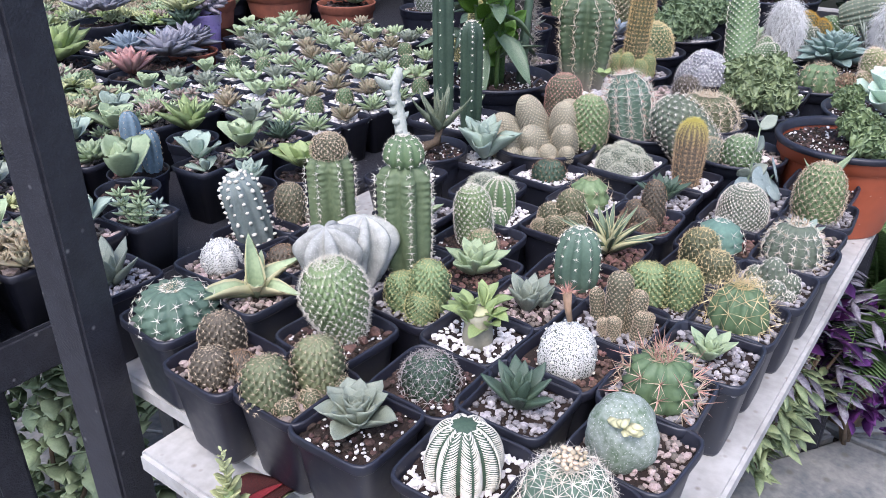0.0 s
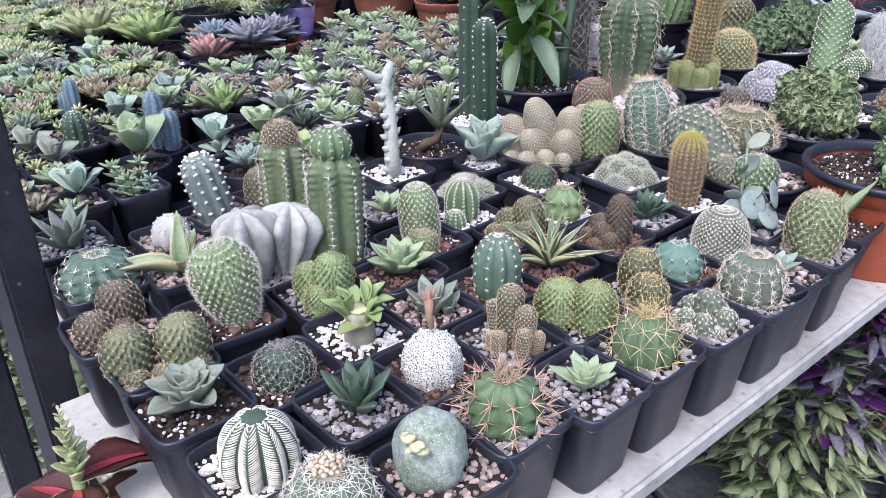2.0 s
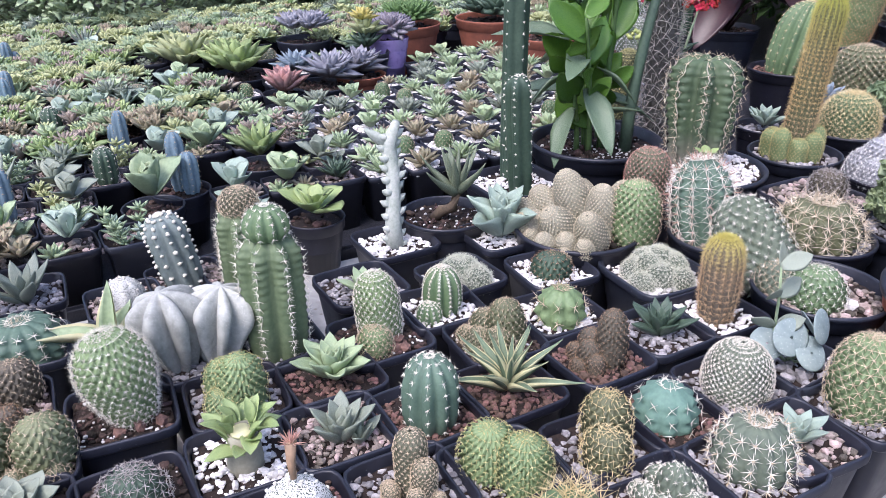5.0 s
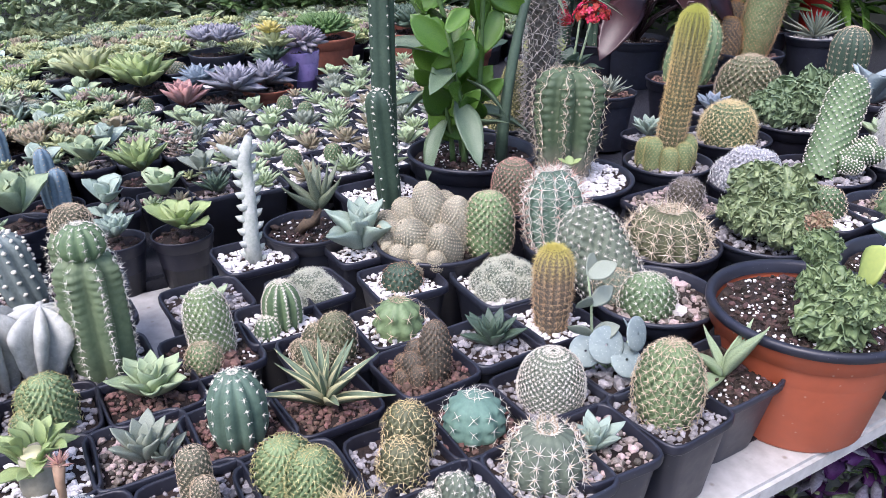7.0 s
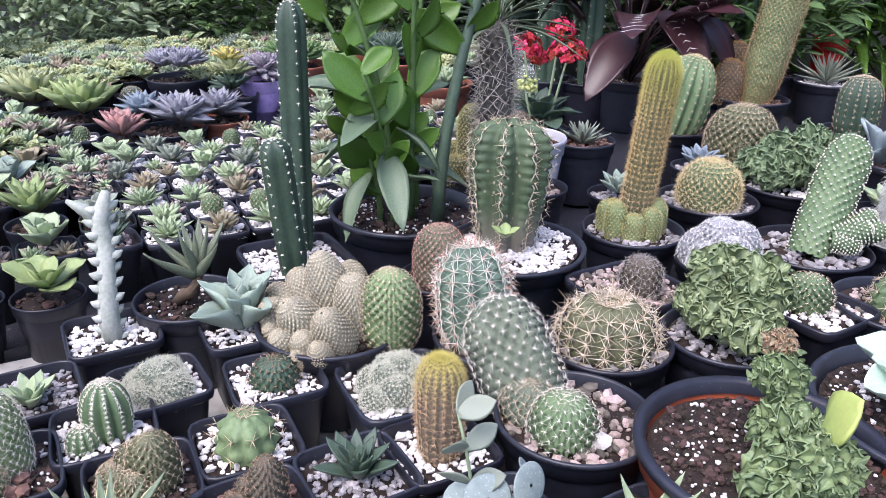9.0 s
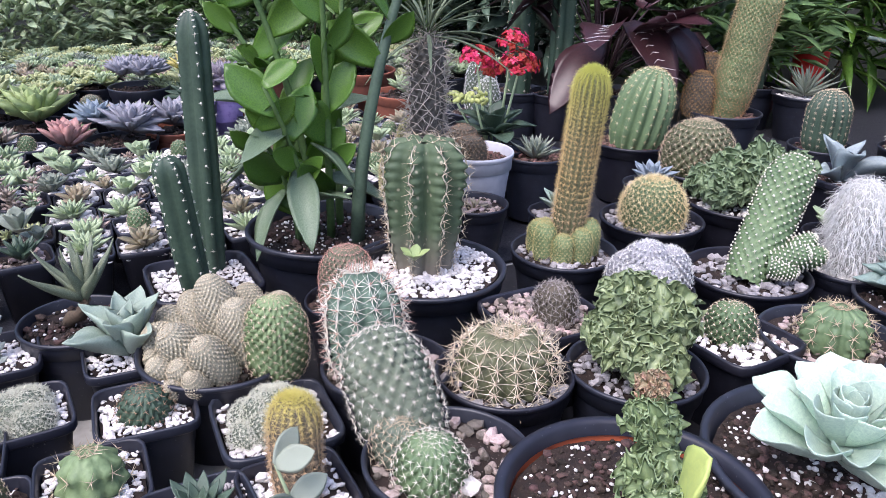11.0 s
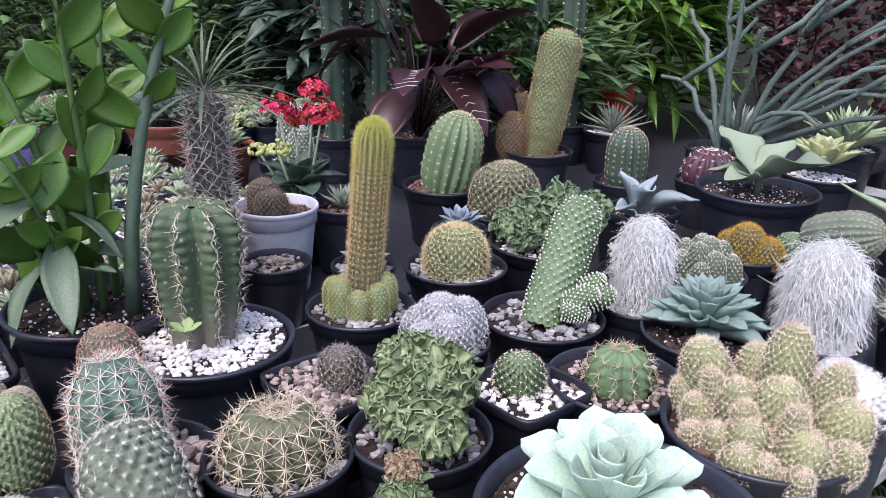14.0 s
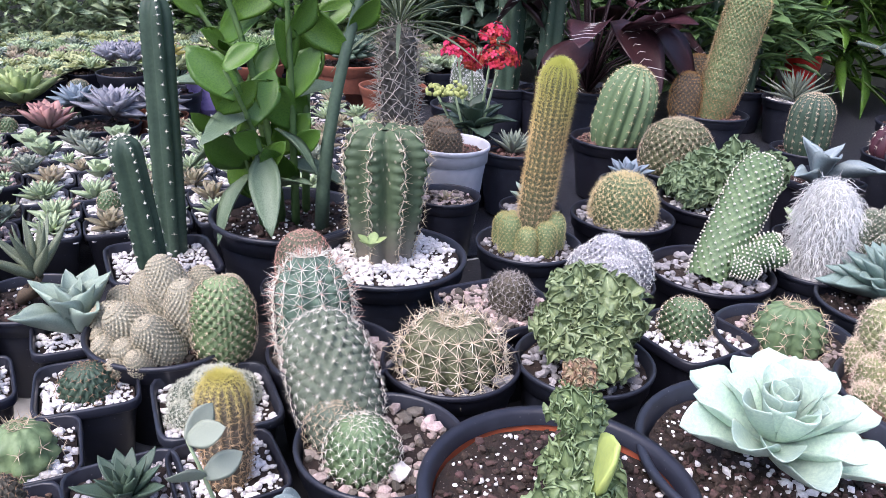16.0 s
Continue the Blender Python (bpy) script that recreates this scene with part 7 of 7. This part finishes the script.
mass("leafy_shrub", -0.85, 4.05, 0.0, 0.95, (0.45, 0.35, 0.3), 1300, blade(0.09, 0.04), L_DEEP, "dark green shrub behind the aloes", "shrub", 87)
# added curved dark wall, stands in for the shaded depth behind the shrubs
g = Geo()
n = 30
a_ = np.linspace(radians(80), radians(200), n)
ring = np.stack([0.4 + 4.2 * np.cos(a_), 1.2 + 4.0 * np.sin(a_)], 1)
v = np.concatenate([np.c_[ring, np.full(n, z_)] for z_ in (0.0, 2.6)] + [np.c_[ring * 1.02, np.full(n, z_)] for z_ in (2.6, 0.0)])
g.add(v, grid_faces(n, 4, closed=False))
tagged(part("backdrop", g, mat("shade_cloth", (0.030, 0.036, 0.030), (0.012, 0.015, 0.013), rough=0.9, scale=4, bump=0.5, spots=((0.10, 0.16, 0.05), 14, 0.16)), None), "dark backdrop wall added for the shaded depth behind the plants", "backdrop", kind="structure")

# ---- below and beside the tables ----
mass("violet_flowers", -0.36, 1.80, 0.0, 0.40, (0.12, 0.14, 0.10), 46, blade(0.048, 0.036), L_VIOLET, "violet flowers above trailing foliage", "flowers", 98)
frond = Geo()
arch = lambda q: np.array([q, 0.0, 0.42 * q - 0.62 * q * q])
frond.add(*tube([arch(q) for q in np.linspace(0, 1, 10)], np.linspace(0.010, 0.003, 10), 5))
for k in range(30):
    q = 0.10 + 0.88 * k / 29
    for sd in (-1, 1):
        w_ = 0.21 * math.sin(math.pi * min(q * 0.86 + 0.16, 0.99)) + 0.02
        frond.add(*leaf(w_, w_ * 0.30, 0.004, -0.12, 0.3, 0.2, 4, 5, base=0.8), m=Matrix.Translation(arch(q)) @ pose(0, 0, 0, 0, 0, sd * 72) @ pose(0, 0, 0, 0, 12, 0))
frond_me = frond.mesh("frond", green("fern_frond", (0.17, 0.33, 0.055), (0.10, 0.21, 0.035), rough=0.5, through_light=0.2, obj=0.2))
rng = np.random.default_rng(91)
for x, y in ((-0.28, 2.12), (-0.36, 2.60)):
    ob = thing("fern", x, y, 0, "bright green feathery fern growing beside the table", "fern")
    part("crown", Geo().add(*tube([(0, 0, 0), (0, 0, 0.16), (0, 0, 0.30)], [0.05, 0.045, 0.02], 10)), STEM, ob, "brown fibrous crown")
    for k in range(26):
        s_ = rng.uniform(0.30, 0.46)
        part("frond", frond_me, None, ob, m=pose(0, 0, 0.27, 0, 0, k * 137.5) @ pose(0, 0, 0, rng.uniform(-15, 15), -rng.uniform(8, 66), 0) @ Matrix.Diagonal((s_, s_, s_, 1)))
mass("trailing_plant", -0.36, 1.86, 0.0, 0.36, (0.16, 0.18, 0.18), 230, blade(0.055, 0.018), L_STRIPE, "silver and purple striped trailing plant", "plant", 92, droop=20)
mass("ivy", -0.40, 1.74, 0.0, 0.24, (0.14, 0.16, 0.18), 520, blade(0.050, 0.019), green("ivy_leaf", (0.40, 0.48, 0.18), (0.22, 0.31, 0.10), scale=90), "pale green trailing ivy beside the table", "ivy", 93, droop=25)
mass("purple_plant", -0.24, 2.02, 0.0, 0.26, (0.14, 0.14, 0.16), 500, blade(0.045, 0.022), L_VIOLET, "dark purple leafy plant on the ground", "plant", 94)
mass("leafy_bush", -1.20, 0.66, 0.0, 0.34, (0.22, 0.18, 0.24), 700, blade(0.05, 0.03), L_SAGE, "grey-green bush under the bench", "bush", 95)
ob, zs = potted("coleus", -0.372, 0.588, "coleus with maroon and green-edged leaves and a lime flower spike", "plant", shape="round", r=0.10, h=0.20, grit="dark", z=0.391, turn=0)
stand = thing("brick_stack", -0.372, 0.588, 0.0, "stack of grey blocks holding up a pot", "blocks")
for k in range(3):
    slab("block", -0.10, 0.10, -0.09, 0.09, 0.1303 * k, 0.1303 * k + 0.1293, SLATE, "", parent=stand)
part("stem", Geo().add(*tube([(0, 0, zs), (-0.005, 0.004, zs + 0.12), (0.0, 0.006, zs + 0.24)], [0.008, 0.007, 0.004], 8)), L_LIME, ob)
rng = np.random.default_rng(97)
for k in range(14):
    q = 0.35 + 0.55 * k / 14
    s = 0.095 * (1.25 - 0.5 * q)
    m_ = pose(-0.003, 0.005, zs + 0.24 * q, 0, 0, k * 90 + (45 if k % 4 > 1 else 0) + rng.uniform(-15, 15)) @ pose(0, 0, 0, 0, -rng.uniform(-15, 20), 0) @ Matrix.Diagonal((s, s, s, 1))
    lf_ = part("leaf", leafmesh("col", L_GOLD, L=1, W=0.62, T=0.010, curl=-0.3, tip=0.42, cup=0.25, nv=10, wave=0.03), None, ob, m=m_)
    part("leaf_blade", leafmesh("colb", L_COLEUS, L=0.96, W=0.56, T=0.014, curl=-0.3 * 0.92, tip=0.42, cup=0.25, nv=10, wave=0.03), None, lf_, "maroon leaf blade inside a lime edge", m=pose(0.012, 0, 0.010))
    part("leaf_centre", leafmesh("colc", mat("coleus_red", (0.36, 0.05, 0.06), (0.24, 0.035, 0.04), rough=0.4, scale=40, bump=0.2), L=0.75, W=0.12, T=0.016, curl=-0.3 * 0.62, tip=0.4, cup=0.25, nv=10), None, lf_, m=pose(0.02, 0, 0.022))
for k in range(26):
    q = k / 26
    part("floret", leafmesh("flo", L_GOLD, L=1, W=0.5, T=0.2, curl=0.2, tip=0.6, cup=0.3, nv=6, nu=6), None, ob, m=pose(0, 0.006, zs + 0.21 + 0.07 * q, 0, 0, k * 137) @ pose(0, 0, 0, 0, -35, 0) @ Matrix.Diagonal((0.020 * (1.2 - q), 0.020 * (1.2 - q), 0.020 * (1.2 - q), 1)))
